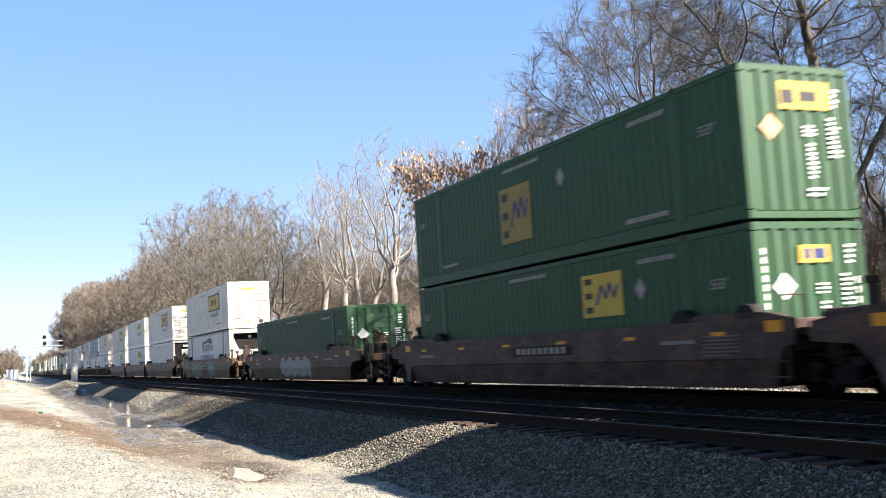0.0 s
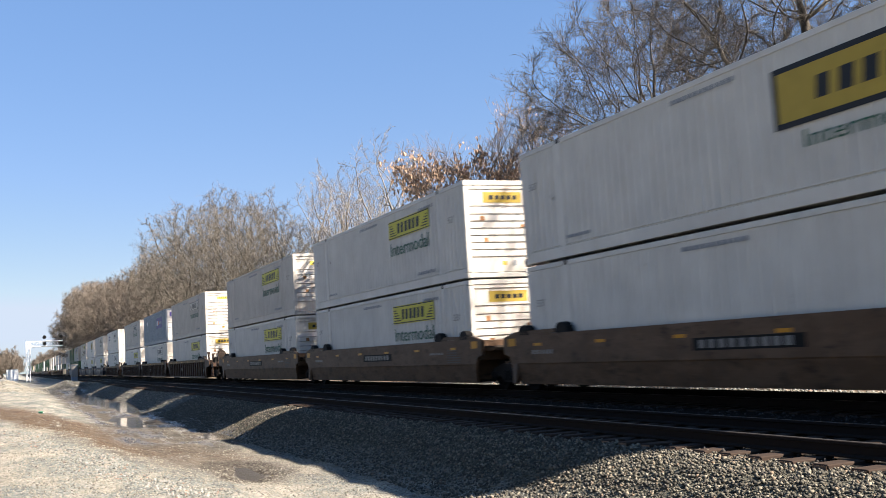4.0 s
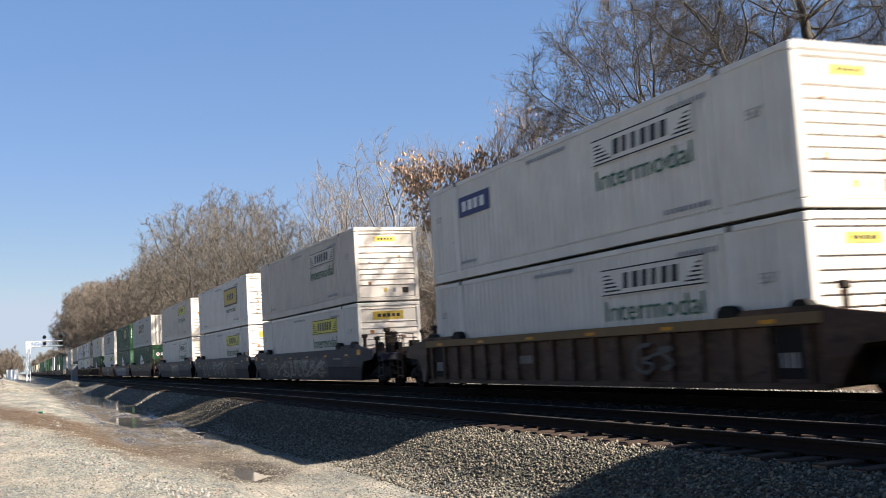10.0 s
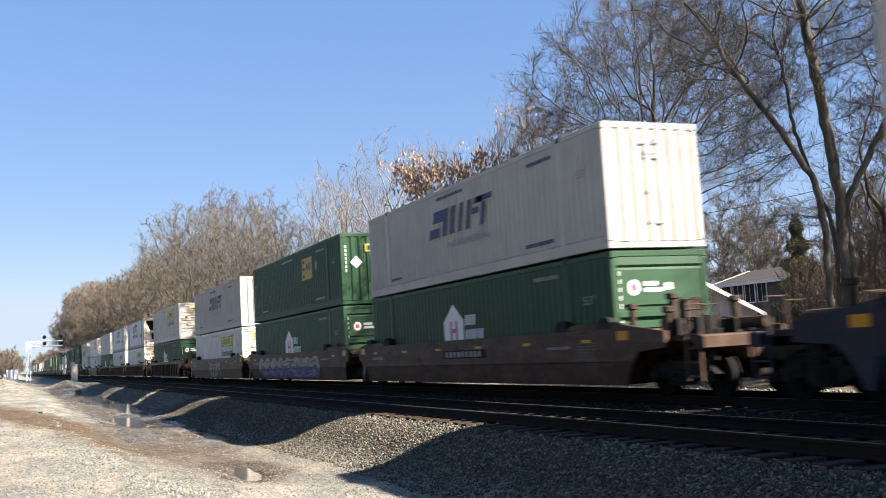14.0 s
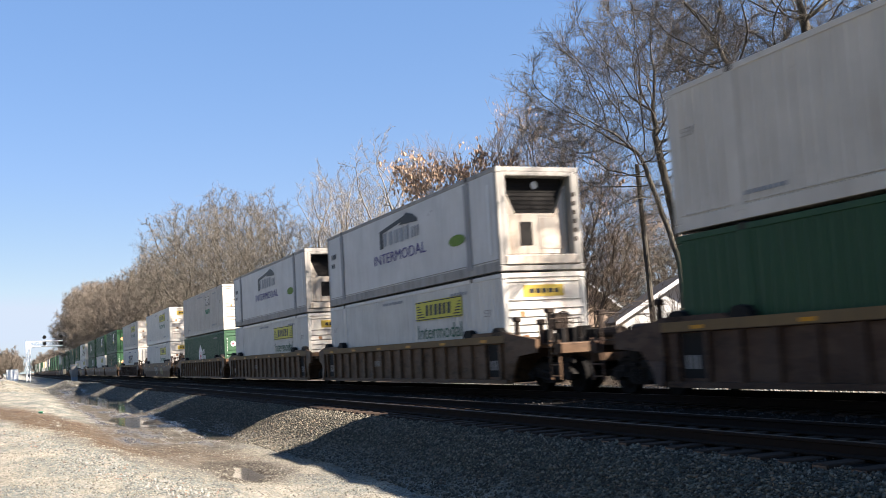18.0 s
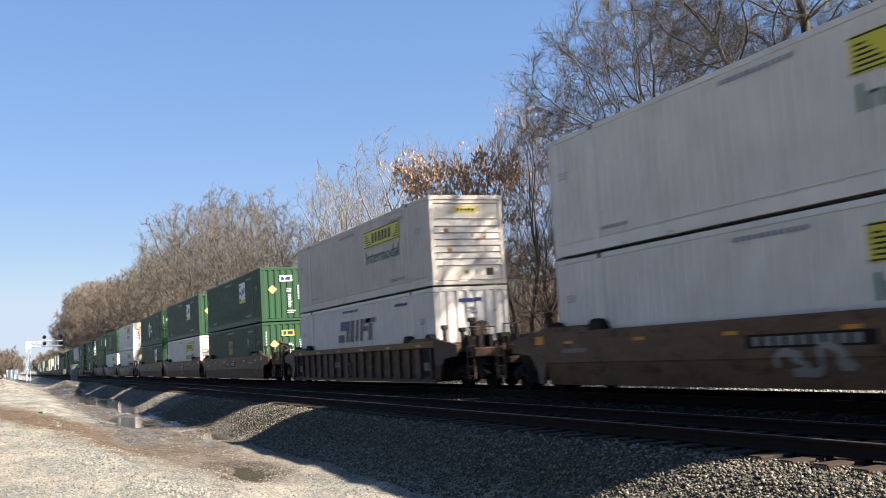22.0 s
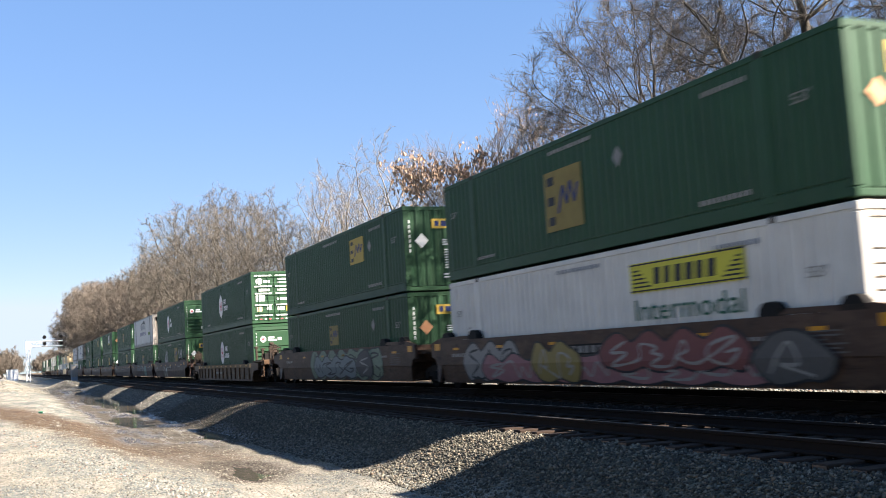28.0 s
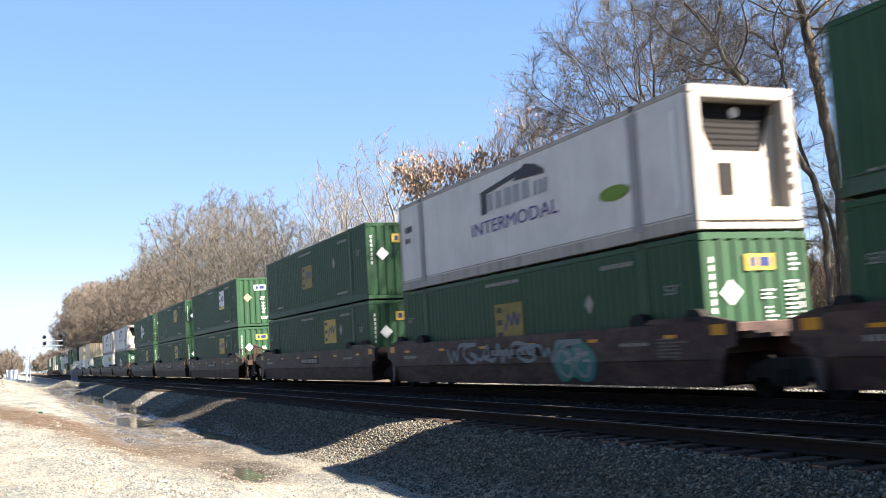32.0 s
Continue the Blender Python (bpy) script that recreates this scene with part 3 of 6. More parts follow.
    p = part("end_emblem", Build().extrude([(-0.72 + 0.16 * math.cos(a), 2.05 + 0.18 * math.sin(a)) for a in [k * math.pi / 6 for k in range(12)]], "x", -0.035, -0.022), CHALK, thing, "round white emblem")
    part("emblem_bar", Build().box(-0.03, -0.019, -0.80, -0.64, 1.98, 2.12), REDINK, p)
    part("name_print", end_box(end_box(end_box(Build(), -0.45, -0.1, 2.08, 2.18, 0.01, -0.03), -0.45, 0.05, 1.94, 2.04, 0.01, -0.03), 0.1, 0.3, 1.98, 2.14, 0.01, -0.03), CHALK, thing)
    part("reflective_strip", (lambda b: [end_box(b, -1.115, -1.085, 0.5 + 0.1818 * k, 0.60 + 0.1818 * k, 0.01) for k in range(11)] and b)(Build()), CHALK, thing)
    part("end_label", end_box(end_box(Build(), -0.05, 0.34, 0.66, 0.84, 0.04, -0.01), 0.06, 0.24, 0.52, 0.655, 0.04, -0.01), CHALK, thing)
    return thing


def swift(lower=False):
    rng = random.Random("swift")
    thing = new("shipping_container")
    body = COOL if not lower else WHITE
    tagged(thing, "pale grey ribbed steel container with large slanted dark blue mark", "container", "stacked train containers")
    frame_of(thing, body, 0.28, 0.034)
    serials(thing, BLUEINK, rng)
    # the mark: five slanted strokes with thin yellow edges
    for ink, off, y in ((YELLOW, 0.035, Y0), (BLUEINK, 0.0, Y0 - 0.006)):
        b = Build()
        for x, w, lo, hi in ((-10.3, 0.78, 0.0, 0.30), (-10.1, 0.78, 0.46, 0.82), (-9.3, 0.36, 0.0, 0.82), (-8.75, 0.36, 0.0, 0.82), (-8.1, 0.26, 0.0, 0.82), (-7.55, 0.30, 0.0, 0.82), (-7.2, 0.5, 0.36, 0.54), (-7.1, 0.62, 0.64, 0.82), (-6.55, 0.28, 0.0, 0.64), (-6.9, 1.0, 0.66, 0.82)):
            b.extrude([(x + lo * 0.3 + off, lo + 1.42 - off * 0.6), (x + w + lo * 0.3 + off, lo + 1.42 - off * 0.6), (x + w + hi * 0.3 + off, hi + 1.42 - off * 0.6), (x + hi * 0.3 + off, hi + 1.42 - off * 0.6)], "y", y - 0.006, y)
        part("logo_edge" if ink is YELLOW else "logo_mark", b, ink, thing)
    if not lower:
        part("word", letters("INTERMODAL", 3.0, 0.20), GREYINK, thing, at=pose(-8.95, Y0, 1.02))
    part("front_panel", cached("front_panel_fluted", fluted_end, body), body, thing, "white fluted steel end")
    part("end_mark", end_box(end_box(Build(), -0.45, 0.05, 2.38, 2.5), 0.1, 0.35, 2.4, 2.52), BLUEINK if lower else GREYINK, thing)
    for z in (2.2, 2.1, 1.3, 0.6):
        part("end_print", end_box(Build(), -0.2, 0.0 + rng.random() * 0.3, z - 0.05, z + 0.03), GREYINK, thing)
    return thing


GRIMED = paint("grimy_white_trim", (0.30, 0.285, 0.255), 0.6, (0.06, 0.05, 0.04), 0.75, 0.4)


def prime():
    rng = random.Random("prime")
    thing = new("refrigerated_container")
    tagged(thing, "white smooth refrigerated container with black mark and violet lettering", "container", "stacked train containers")
    frame_of(thing, REEFER, 0.62, 0.006, GRIMED)
    b = Build()
    b.extrude([(-9.6, 1.66), (-9.25, 1.66), (-9.25, 2.2), (-7.0, 2.4), (-7.0, 2.55), (-9.6, 2.3)], "y", Y0 - 0.005, Y0)
    b.extrude([(-7.6, 2.28), (-6.9, 2.62), (-6.3, 2.5), (-5.9, 2.3), (-5.9, 2.2)], "y", Y0 - 0.009, Y0)
    part("logo_roof", b, INK, thing)
    part("logo_mark", bars(-9.2, -6.6, 1.72, 2.18, 5, rng, Y0, 0.28, 0.02), GREYINK, thing)
    part("logo_mark", bars(-6.5, -5.7, 1.72, 2.08, 3, rng, Y0, 0.28, 0.02), GREYINK, thing)
    part("word", letters("INTERMODAL", 5.0, 0.36), VIOLET, thing, at=pose(-10.3, Y0, 1.12))
    part("oval_label", shape([(-2.85 + 0.6 * math.cos(a), 1.18 + 0.17 * math.sin(a)) for a in [k * math.pi / 8 for k in range(16)]]), LIME, thing, "small green oval label")
    part("height_mark", bars(-15.6, -14.9, 1.9, 2.1, 3, rng, Y0), INK, thing)
    part("height_mark", bars(-15.6, -15.1, 1.55, 1.72, 2, rng, Y0), INK, thing)
    for x in (-2.0, -LEN + 2.0):
        part("post_cover", shape([(x - 0.22, 0.2), (x + 0.22, 0.2), (x + 0.16, 0.5), (x + 0.16, 2.4), (x + 0.22, 2.7), (x - 0.22, 2.7), (x - 0.16, 2.4), (x - 0.16, 0.5)], -HALF - 0.010, 0.006), POSTGREY, thing, "dark grey post cover")
    part("side_label", Build().box(-0.62, -0.50, Y0 - 0.006, Y0, 0.5, 2.45), CHALK, thing)
    # the cooling unit, set back in a grimy open frame
    for y in (-1.18, 1.02):
        part("unit_post", Build().box(-0.40, 0.0, y, y + 0.16, 0.16, TALL - 0.14, 0.02), GRIMED, thing, "grimy frame post")
    part("unit_header", Build().box(-0.40, 0.0, -1.02, 1.02, TALL - 0.26, TALL - 0.14, 0.02), GRIMED, thing)
    part("unit_casing", Build().box(-0.45, -0.30, -1.02, 1.02, 0.46, 1.62, 0.03).extrude([(-1.02, 1.6), (-0.62, 1.6), (-0.98, 2.4), (-1.02, 2.4)], "x", -0.45, -0.30).extrude([(1.02, 1.6), (0.62, 1.6), (0.98, 2.4), (1.02, 2.4)], "x", -0.45, -0.30), STAINED, thing, "rust-stained white cooling unit")
    part("grille", Build().extrude([(-0.98, 2.62), (-0.62, 1.66), (0.0, 1.58), (0.62, 1.66), (0.98, 2.62)], "x", -0.47, -0.36), BLACK, thing, "black fan grille")
    for k in range(7):
        z = 1.75 + 0.12 * k
        part("grille_bar", Build().box(-0.36, -0.34, -0.60 - 0.045 * k, 0.60 + 0.045 * k, z, z + 0.02), BLACK, thing)
    part("inspection_window", Build().box(-0.30, -0.285, -0.50, -0.12, 0.72, 1.38, 0.006), BLACK, thing, "dark inspection window")
    part("access_panel", Build().box(-0.30, -0.288, 0.10, 0.85, 0.62, 1.50, 0.006), STAINED, thing, "stained service panel")
    part("round_badge", Build().tube((-0.36, 0.05, 2.42), (-0.32, 0.05, 2.42), 0.11, sides=12), CHALK, thing)
    part("unit_sill", Build().box(-0.30, 0.02, -1.15, 1.15, 0.16, 0.44, 0.03), STAINED, thing, "stained sill box")
    part("fuel_pipe", Build().tube((-0.26, 0.93, 0.46), (-0.26, 0.93, 2.3), 0.035, sides=8), GRIMED, thing)
    for k in range(6):
        part("hinge", cached("hinge", lambda: Build().box(-0.02, 0.012, 1.04, 1.14, -0.06, 0.06), STEEL), STEEL, thing, at=pose(0, 0, 0.86 + 0.25 * k))
    return thing


def nose():
    """A plain white container whose end is an open frame round a white cooling unit."""
    rng = random.Random("nose")
    thing = new("refrigerated_container")
    tagged(thing, "plain white ribbed container with open framed cooling unit end", "container", "stacked train containers")
    frame_of(thing, WHITE, 0.28)
    serials(thing, GREYINK, rng)
    part("recess", Build().box(-0.18, -0.14, -1.15, 1.15, 0.16, TALL - 0.14), BLACK, thing, "dark recess")
    part("unit_casing", Build().box(-0.16, -0.03, -0.62, 0.75, 0.30, 2.2, 0.06), WHITE, thing, "white rounded cooling unit")
    part("unit_cap", Build().tube((-0.08, -0.45, 2.45), (-0.08, 0.55, 2.45), 0.09, sides=10), CHALK, thing)
    part("brace", Build().extrude([(0.95, 1.5), (1.15, 1.5), (1.15, 2.7), (0.75, 2.7)], "x", -0.12, -0.02), WHITE, thing)
    return thing


def fedex():
    rng = random.Random("slate")
    thing = new("shipping_container")
    tagged(thing, "slate blue-grey steel container with dark violet panel", "container", "stacked train containers")
    frame_of(thing, SLATE, 0.28, 0.018)
    serials(thing, GREYINK, rng)
    p = part("logo_panel", shape([(-6.2, 1.38), (-2.5, 1.38), (-2.5, 2.32), (-6.2, 2.32)]), VIOLET, thing, "dark violet logo panel")
    part("logo_print", bars(-6.0, -5.1, 1.66, 2.05, 3, rng, Y0 - 0.006), CHALK, p)
    part("logo_print", bars(-5.08, -4.6, 1.68, 2.05, 2, rng, Y0 - 0.006), ORANGEINK, p)
    part("logo_print", bars(-4.4, -2.7, 1.72, 1.95, 9, rng, Y0 - 0.006), GREYINK, p)
    for x in (-13.2, -12.75):
        part("diamond", shape([(x - 0.2, 2.1), (x, 1.9), (x + 0.2, 2.1), (x, 2.3)]), CHALK, thing)
    part("front_panel", cached("front_panel_louvred", louvre_end, WHITE), WHITE, thing, "white louvred steel end")
    p = part("placard", end_box(Build(), -0.95, 0.95, 2.22, 2.6, 0.03, -0.03), VIOLET, thing, "violet end placard")
    part("placard_print", end_box(Build(), -0.8, -0.35, 2.32, 2.5, 0.036, -0.03), CHALK, p)
    part("placard_print", end_box(Build(), -0.32, -0.05, 2.32, 2.5, 0.036, -0.03), ORANGEINK, p)
    return thing


def cream():
    """A shorter cream container, 40 feet long, set in the middle."""
    thing = new("shipping_container")
    tagged(thing, "short cream-white corrugated container with rusty doors", "container", "stacked train containers")
    frame_of(thing, CREAM, 0.28)
    part("front_panel", cached("front_panel_fluted", fluted_end, CREAM), CREAM, thing, "rust-streaked cream end")
    thing.scale = (0.755, 0.94, 0.9)
    return thing


GLYPHS = [[(0.1, 0.1), (0.2, 0.9), (0.75, 0.8), (0.55, 0.5), (0.9, 0.25), (0.5, 0.05)], [(0.9, 0.85), (0.2, 0.75), (0.1, 0.3), (0.6, 0.05), (0.95, 0.4), (0.5, 0.5)],
          [(0.05, 0.9), (0.3, 0.1), (0.5, 0.7), (0.7, 0.1), (0.95, 0.9)], [(0.8, 0.9), (0.2, 0.7), (0.8, 0.35), (0.2, 0.05)], [(0.1, 0.05), (0.45, 0.95), (0.6, 0.5), (0.3, 0.4), (0.9, 0.05)]]


def scrawl(rng, x0, x1, z0, z1, width, loops, y):
    """One wandering spray line that runs from sign to sign, none of them a letter."""
    w, knots = (x1 - x0) / loops, []
    for k in range(loops):
        for a, c in rng.choice(GLYPHS):
            knots.append((x0 + (k + 0.04 + 0.92 * a) * w, z0 + (z1 - z0) * min(1, max(0, c + rng.uniform(-0.16, 0.16)))))
    pts = []
    for i in range(len(knots) - 1):
        p, q, r, t = knots[max(0, i - 1)], knots[i], knots[i + 1], knots[min(len(knots) - 1, i + 2)]
        for u in (0, 0.2, 0.4, 0.6, 0.8):
            pts.append(tuple(0.5 * (2 * b + (c - a) * u + (2 * a - 5 * b + 4 * c - d) * u * u + (3 * b - a - 3 * c + d) * u ** 3) for a, b, c, d in zip(p, q, r, t)))
    b, n, vs, fs = Build(), len(pts), [], []
    for i, (px, pz) in enumerate(pts):
        q, r = pts[max(0, i - 1)], pts[min(n - 1, i + 1)]
        dx, dz = r[0] - q[0], r[1] - q[1]
        m = math.hypot(dx, dz) or 1
        h = width * (0.6 + 0.4 * math.sin(i * 0.7) ** 2)
        vs += [(px - dz / m * h, y - 0.005 - 0.00004 * i, pz + dx / m * h), (px + dz / m * h, y - 0.005 - 0.00004 * i, pz - dx / m * h)]
        if i:
            fs.append((2 * i - 2, 2 * i, 2 * i + 1, 2 * i - 1))
    return b.add(vs, fs)


def cloud(rng, x0, x1, z0, z1, lobes, y, grow_by=0.0):
    """A filled patch of spray paint with a lobed outline, in strips that follow the bend of the car's side."""
    b, n = Build(), 14 * lobes
    phase, low = rng.random() * 3, rng.random() * 3
    vs, fs, rows = [], [], 7
    for i in range(n + 1):
        u = i / n
        edge = min(1.0, 8 * u * lobes / 2, 8 * (1 - u) * lobes / 2) ** 0.5
        x = x0 - grow_by + (x1 - x0 + 2 * grow_by) * u
        top = z1 - 0.16 * (z1 - z0) * (1 - abs(math.sin(math.pi * lobes * u + phase * 0.2))) - 0.06 * math.sin(7 * u * lobes + phase) + grow_by
        bot = z0 + 0.14 * (z1 - z0) * (1 - abs(math.sin(math.pi * lobes * u + low))) - grow_by
        mid = (z0 + z1) / 2
        top, bot = min(1.44, mid + (top - mid) * edge), max(0.26, mid + (bot - mid) * edge)
        bend = min(max(0.76, bot + 0.01), top - 0.01)
        for k in range(rows):
            f = k / (rows - 1)
            vs.append((x, y, bot + (bend - bot) * f * 2 if f < 0.5 else bend + (top - bend) * (f * 2 - 1)))
        if i:
            a = (i - 1) * rows
            fs += [(a + k, a + rows + k, a + rows + k + 1, a + k + 1) for k in range(rows - 1)]
    return b.add(vs, fs)


# ---- well cars ----
GEAR = paint("grimy_brake_gear", (0.042, 0.029, 0.021), 0.7, (0.02, 0.016, 0.012), 0.8, 0.5)
SIDE = 1.545  # half the width over the side sills


def sill(ribbed):
    """The long side of the well, from inside to outside, seen along x."""
    if ribbed == 2:
        prof = [(0.0, 1.02), (0.0, 0.84), (0.08, 0.82), (0.08, 0.20), (0.02, 0.19), (0.02, 0.10), (0.22, 0.10), (0.22, 0.19), (0.16, 0.22), (0.16, 0.94), (0.20, 1.02)]
    elif ribbed:
        prof = [(0.0, 1.47), (0.0, 1.30), (0.10, 1.28), (0.10, 0.34), (0.02, 0.33), (0.02, 0.225), (0.22, 0.225), (0.22, 0.31), (0.16, 0.34), (0.16, 1.36), (0.20, 1.47)]
    else:
        prof = [(0.0, 1.47), (0.0, 0.76), (0.015, 0.73), (0.10, 0.235), (0.25, 0.228), (0.25, 0.31), (0.17, 0.34), (0.11, 0.78), (0.11, 1.36), (0.18, 1.47)]
    return Build().extrude(prof, "x", -8.45, 8.45)


def lean(b):
    """Leans the lower flank of a side plate inwards, as the long sill leans."""
    b.v = [(x, y + max(0.0, 0.76 - z) * 0.19, z) for x, y, z in b.v]
    return b


def end_side():
    """Side plate beyond the well, cut away over the truck, with a raised rail above the well's end."""
    top = Build().extrude([(0, 0.76), (0.60, 0.76), (0.80, 0.95), (1.75, 1.02), (1.75, 1.34), (0.35, 1.52), (0.0, 1.60), (-1.9, 1.60), (-2.1, 1.48), (0, 1.46)], "y", 0, 0.10)
    return top.add(*(lambda b: (b.v, b.f))(lean(Build().extrude([(0, 0.24), (0.20, 0.26), (0.34, 0.50), (0.60, 0.76), (0, 0.76)], "y", 0, 0.09))))


def low_end_side():
    """Side plate of the low-sided car, sweeping up over its truck."""
    return Build().extrude([(0, 0.12), (0.16, 0.16), (0.30, 0.42), (0.55, 0.66), (1.75, 0.74), (1.75, 1.06), (0.3, 1.10), (-0.7, 1.10), (-0.9, 1.03), (0, 1.0)], "y", 0, 0.10)


def short_end_side():
    """Side plate of an end that shares its truck with the next unit."""
    top = Build().extrude([(0, 0.76), (0.34, 0.76), (0.46, 0.95), (0.72, 1.0), (0.72, 1.42), (0.35, 1.50), (0.0, 1.56), (-1.9, 1.58), (-2.1, 1.48), (0, 1.46)], "y", 0, 0.10)
    return top.add(*(lambda b: (b.v, b.f))(lean(Build().extrude([(0, 0.24), (0.12, 0.26), (0.20, 0.50), (0.34, 0.76), (0, 0.76)], "y", 0, 0.09))))


def wheel_set():
    b = Build()
    for s in (-1, 1):
        b.tube((0, s * 0.70, 0), (0, s * 0.82, 0), 0.42, 0.42, 20).tube((0, s * 0.66, 0), (0, s * 0.70, 0), 0.45, 0.45, 20).tube((0, s * 0.82, 0), (0, s * 0.86, 0), 0.30, 0.26, 16)
        b.tube((0, s * 0.86, 0), (0, s * 1.06, 0), 0.09, 0.09, 10)
        for k in range(6):
            a = k * math.pi / 3
            b.box(0.2 * math.cos(a) - 0.03, 0.2 * math.cos(a) + 0.03, s * 0.84 - 0.03, s * 0.84 + 0.03, 0.2 * math.sin(a) - 0.03, 0.2 * math.sin(a) + 0.03)
    return b.tube((0, -0.7, 0), (0, 0.7, 0), 0.08, 0.08, 10)


def truck(car, x):
    """A two-axle truck; its axles are parts of it."""
    b = Build()
    for s in (-1, 1):
        b.extrude([(-1.15, 0.46), (-0.95, 0.62), (-0.45, 0.74), (0.45, 0.74), (0.95, 0.62), (1.15, 0.46), (0.95, 0.36), (0.55, 0.42), (0.3, 0.24), (-0.3, 0.24), (-0.55, 0.42), (-0.95, 0.36)], "y", s * 1.0 - 0.08, s * 1.0 + 0.08)
        for k in (-0.16, 0, 0.16):
            b.tube((k, s * 1.1, 0.3), (k, s * 1.1, 0.56), 0.06, 0.06, 8)
        for k in (-0.9, 0.9):
            b.box(k - 0.14, k + 0.14, s * 1.0 - 0.12, s * 1.0 + 0.12, 0.32, 0.54, 0.02)
    b.box(-0.2, 0.2, -1.1, 1.1, 0.52, 0.74, 0.02)
    me = MESHES.get("truck") or MESHES.setdefault("truck", b.mesh("truck"))
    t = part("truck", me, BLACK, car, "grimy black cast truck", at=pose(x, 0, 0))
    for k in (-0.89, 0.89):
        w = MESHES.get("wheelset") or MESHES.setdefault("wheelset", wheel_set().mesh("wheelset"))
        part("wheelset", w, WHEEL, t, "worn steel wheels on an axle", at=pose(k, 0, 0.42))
    return t


def platform(car, body, s, coupled, low=False):
    """What lies beyond the well on the end s (1: front, -1: rear)."""
    turn = pose(0, 0, 0) if s > 0 else pose(0, 0, 0, 0, 0, 180)
    reach = 2.9 if coupled else 1.25
    x = 8.45
    for y in (-SIDE, SIDE - 0.10):
        part("end_side", cached("low_end_side", low_end_side, body) if low else cached("end_side", end_side, body) if coupled else cached("short_end_side", short_end_side, body), body, car, at=turn @ pose(x, y, 0))
    part("bulkhead", cached("bulkhead", lambda: Build().box(-0.16, 0.0, -1.42, 1.42, 0.3, 1.25, 0.02).box(-0.05, 0.12, -1.45, 1.45, 1.22, 1.42, 0.02), body), body, car, at=turn @ pose(x - 0.02, 0, -0.25 if low else 0))
    b = Build().box(0, reach, -0.45, 0.45, 0.72, 1.12, 0.03).box(0, reach - 0.2, -1.35, 1.35, 1.12, 1.20)
    b.box(0.2, 0.5, -1.45, 1.45, 0.86, 1.12, 0.02)
    part("centre_sill", cached("centre_sill_%d" % coupled, lambda: b, body), body, car, at=turn @ pose(x, 0, 0))
    if coupled:
        part("end_beam", cached("end_beam", lambda: Build().box(reach - 0.3, reach, -1.5, 1.5, 0.95, 1.22, 0.03), body), body, car, at=turn @ pose(x, 0, 0))
        part("coupler", cached("coupler", lambda: Build().box(2.7, 3.4, -0.1, 0.1, 0.72, 0.95, 0.03).box(3.25, 3.62, -0.2, 0.16, 0.66, 1.0, 0.05), STEEL), STEEL, car, at=turn @ pose(x, 0, 0))
        part("air_hose", cached("air_hose", lambda: Build().tube((2.9, 0.3, 0.8), (3.2, 0.34, 0.45), 0.03).tube((3.2, 0.34, 0.45), (3.55, 0.3, 0.5), 0.03), BLACK), BLACK, car, at=turn @ pose(x, 0, 0))
        # ladder, grab irons and steps on the corner
        for y in (-1.5, 1.46):
            lad = Build()
            for k in range(4):
                lad.box(2.35, 2.8, y, y + 0.04, 0.42 + 0.27 * k, 0.45 + 0.27 * k)
            lad.box(2.33, 2.38, y, y + 0.04, 0.35, 1.3).box(2.77, 2.82, y, y + 0.04, 0.35, 1.3)
            part("ladder", lad, body, car, at=turn @ pose(x, 0, 0))
        part("walkway", cached("walkway", lambda: Build().box(0.5, 2.6, -1.4, 1.4, 1.205, 1.235), STEEL), STEEL, car, at=turn @ pose(x, 0, 0))
        for a, c, h, w in ((0.30, -1.28, 0.74, 0.07), (0.75, -0.55, 0.92, 0.09), (1.45, -1.20, 0.62, 0.07), (1.15, 0.75, 0.80, 0.08)):
            part("stanchion", cached("stanchion_%.2f" % h, lambda: Build().box(-w, w, -w * 0.7, w * 0.7, 0, h, 0.015).box(-w - 0.03, w + 0.03, -w - 0.02, w + 0.02, h - 0.11, h + 0.02, 0.02), GEAR), GEAR, car, "steel post with a boxed head", at=turn @ pose(x + a, c, 1.2))
        for a, c in ((2.35, -1.42), (2.45, 1.0), (1.9, -0.75)):
            hoop = cached("grab_iron", lambda: Build().tube((0, 0, 0), (0, 0, 0.62), 0.018, sides=6).tube((0, 0.42, 0), (0, 0.42, 0.62), 0.018, sides=6).tube((0, -0.01, 0.62), (0, 0.43, 0.62), 0.018, sides=6), GEAR)
            part("grab_iron", hoop, GEAR, car, at=turn @ pose(x + a, c, 1.2))
        if s > 0:
            part("brake_stand", cached("brake_stand", lambda: Build().box(1.35, 1.52, -0.75, -0.50, 1.2, 1.95, 0.03).box(1.30, 1.56, -0.85, -0.42, 1.55, 1.98, 0.04), GEAR), GEAR, car, "upright brake housing", at=turn @ pose(x, 0, 0))
            br = Build()
            for k in range(14):
                a, c = k * 2 * math.pi / 14, (k + 1) * 2 * math.pi / 14
                br.tube((1.58, -0.62 + 0.26 * math.cos(a), 1.75 + 0.26 * math.sin(a)), (1.58, -0.62 + 0.26 * math.cos(c), 1.75 + 0.26 * math.sin(c)), 0.018, sides=5)
            for k in range(4):
                a = k * math.pi / 2
                br.tube((1.56, -0.62, 1.75), (1.58, -0.62 + 0.26 * math.cos(a), 1.75 + 0.26 * math.sin(a)), 0.014, sides=5)
            part("brake_wheel", MESHES.get("brake_wheel") or MESHES.setdefault("brake_wheel", br.mesh("brake_wheel")), STEEL, car, at=turn @ pose(x, 0, 0))
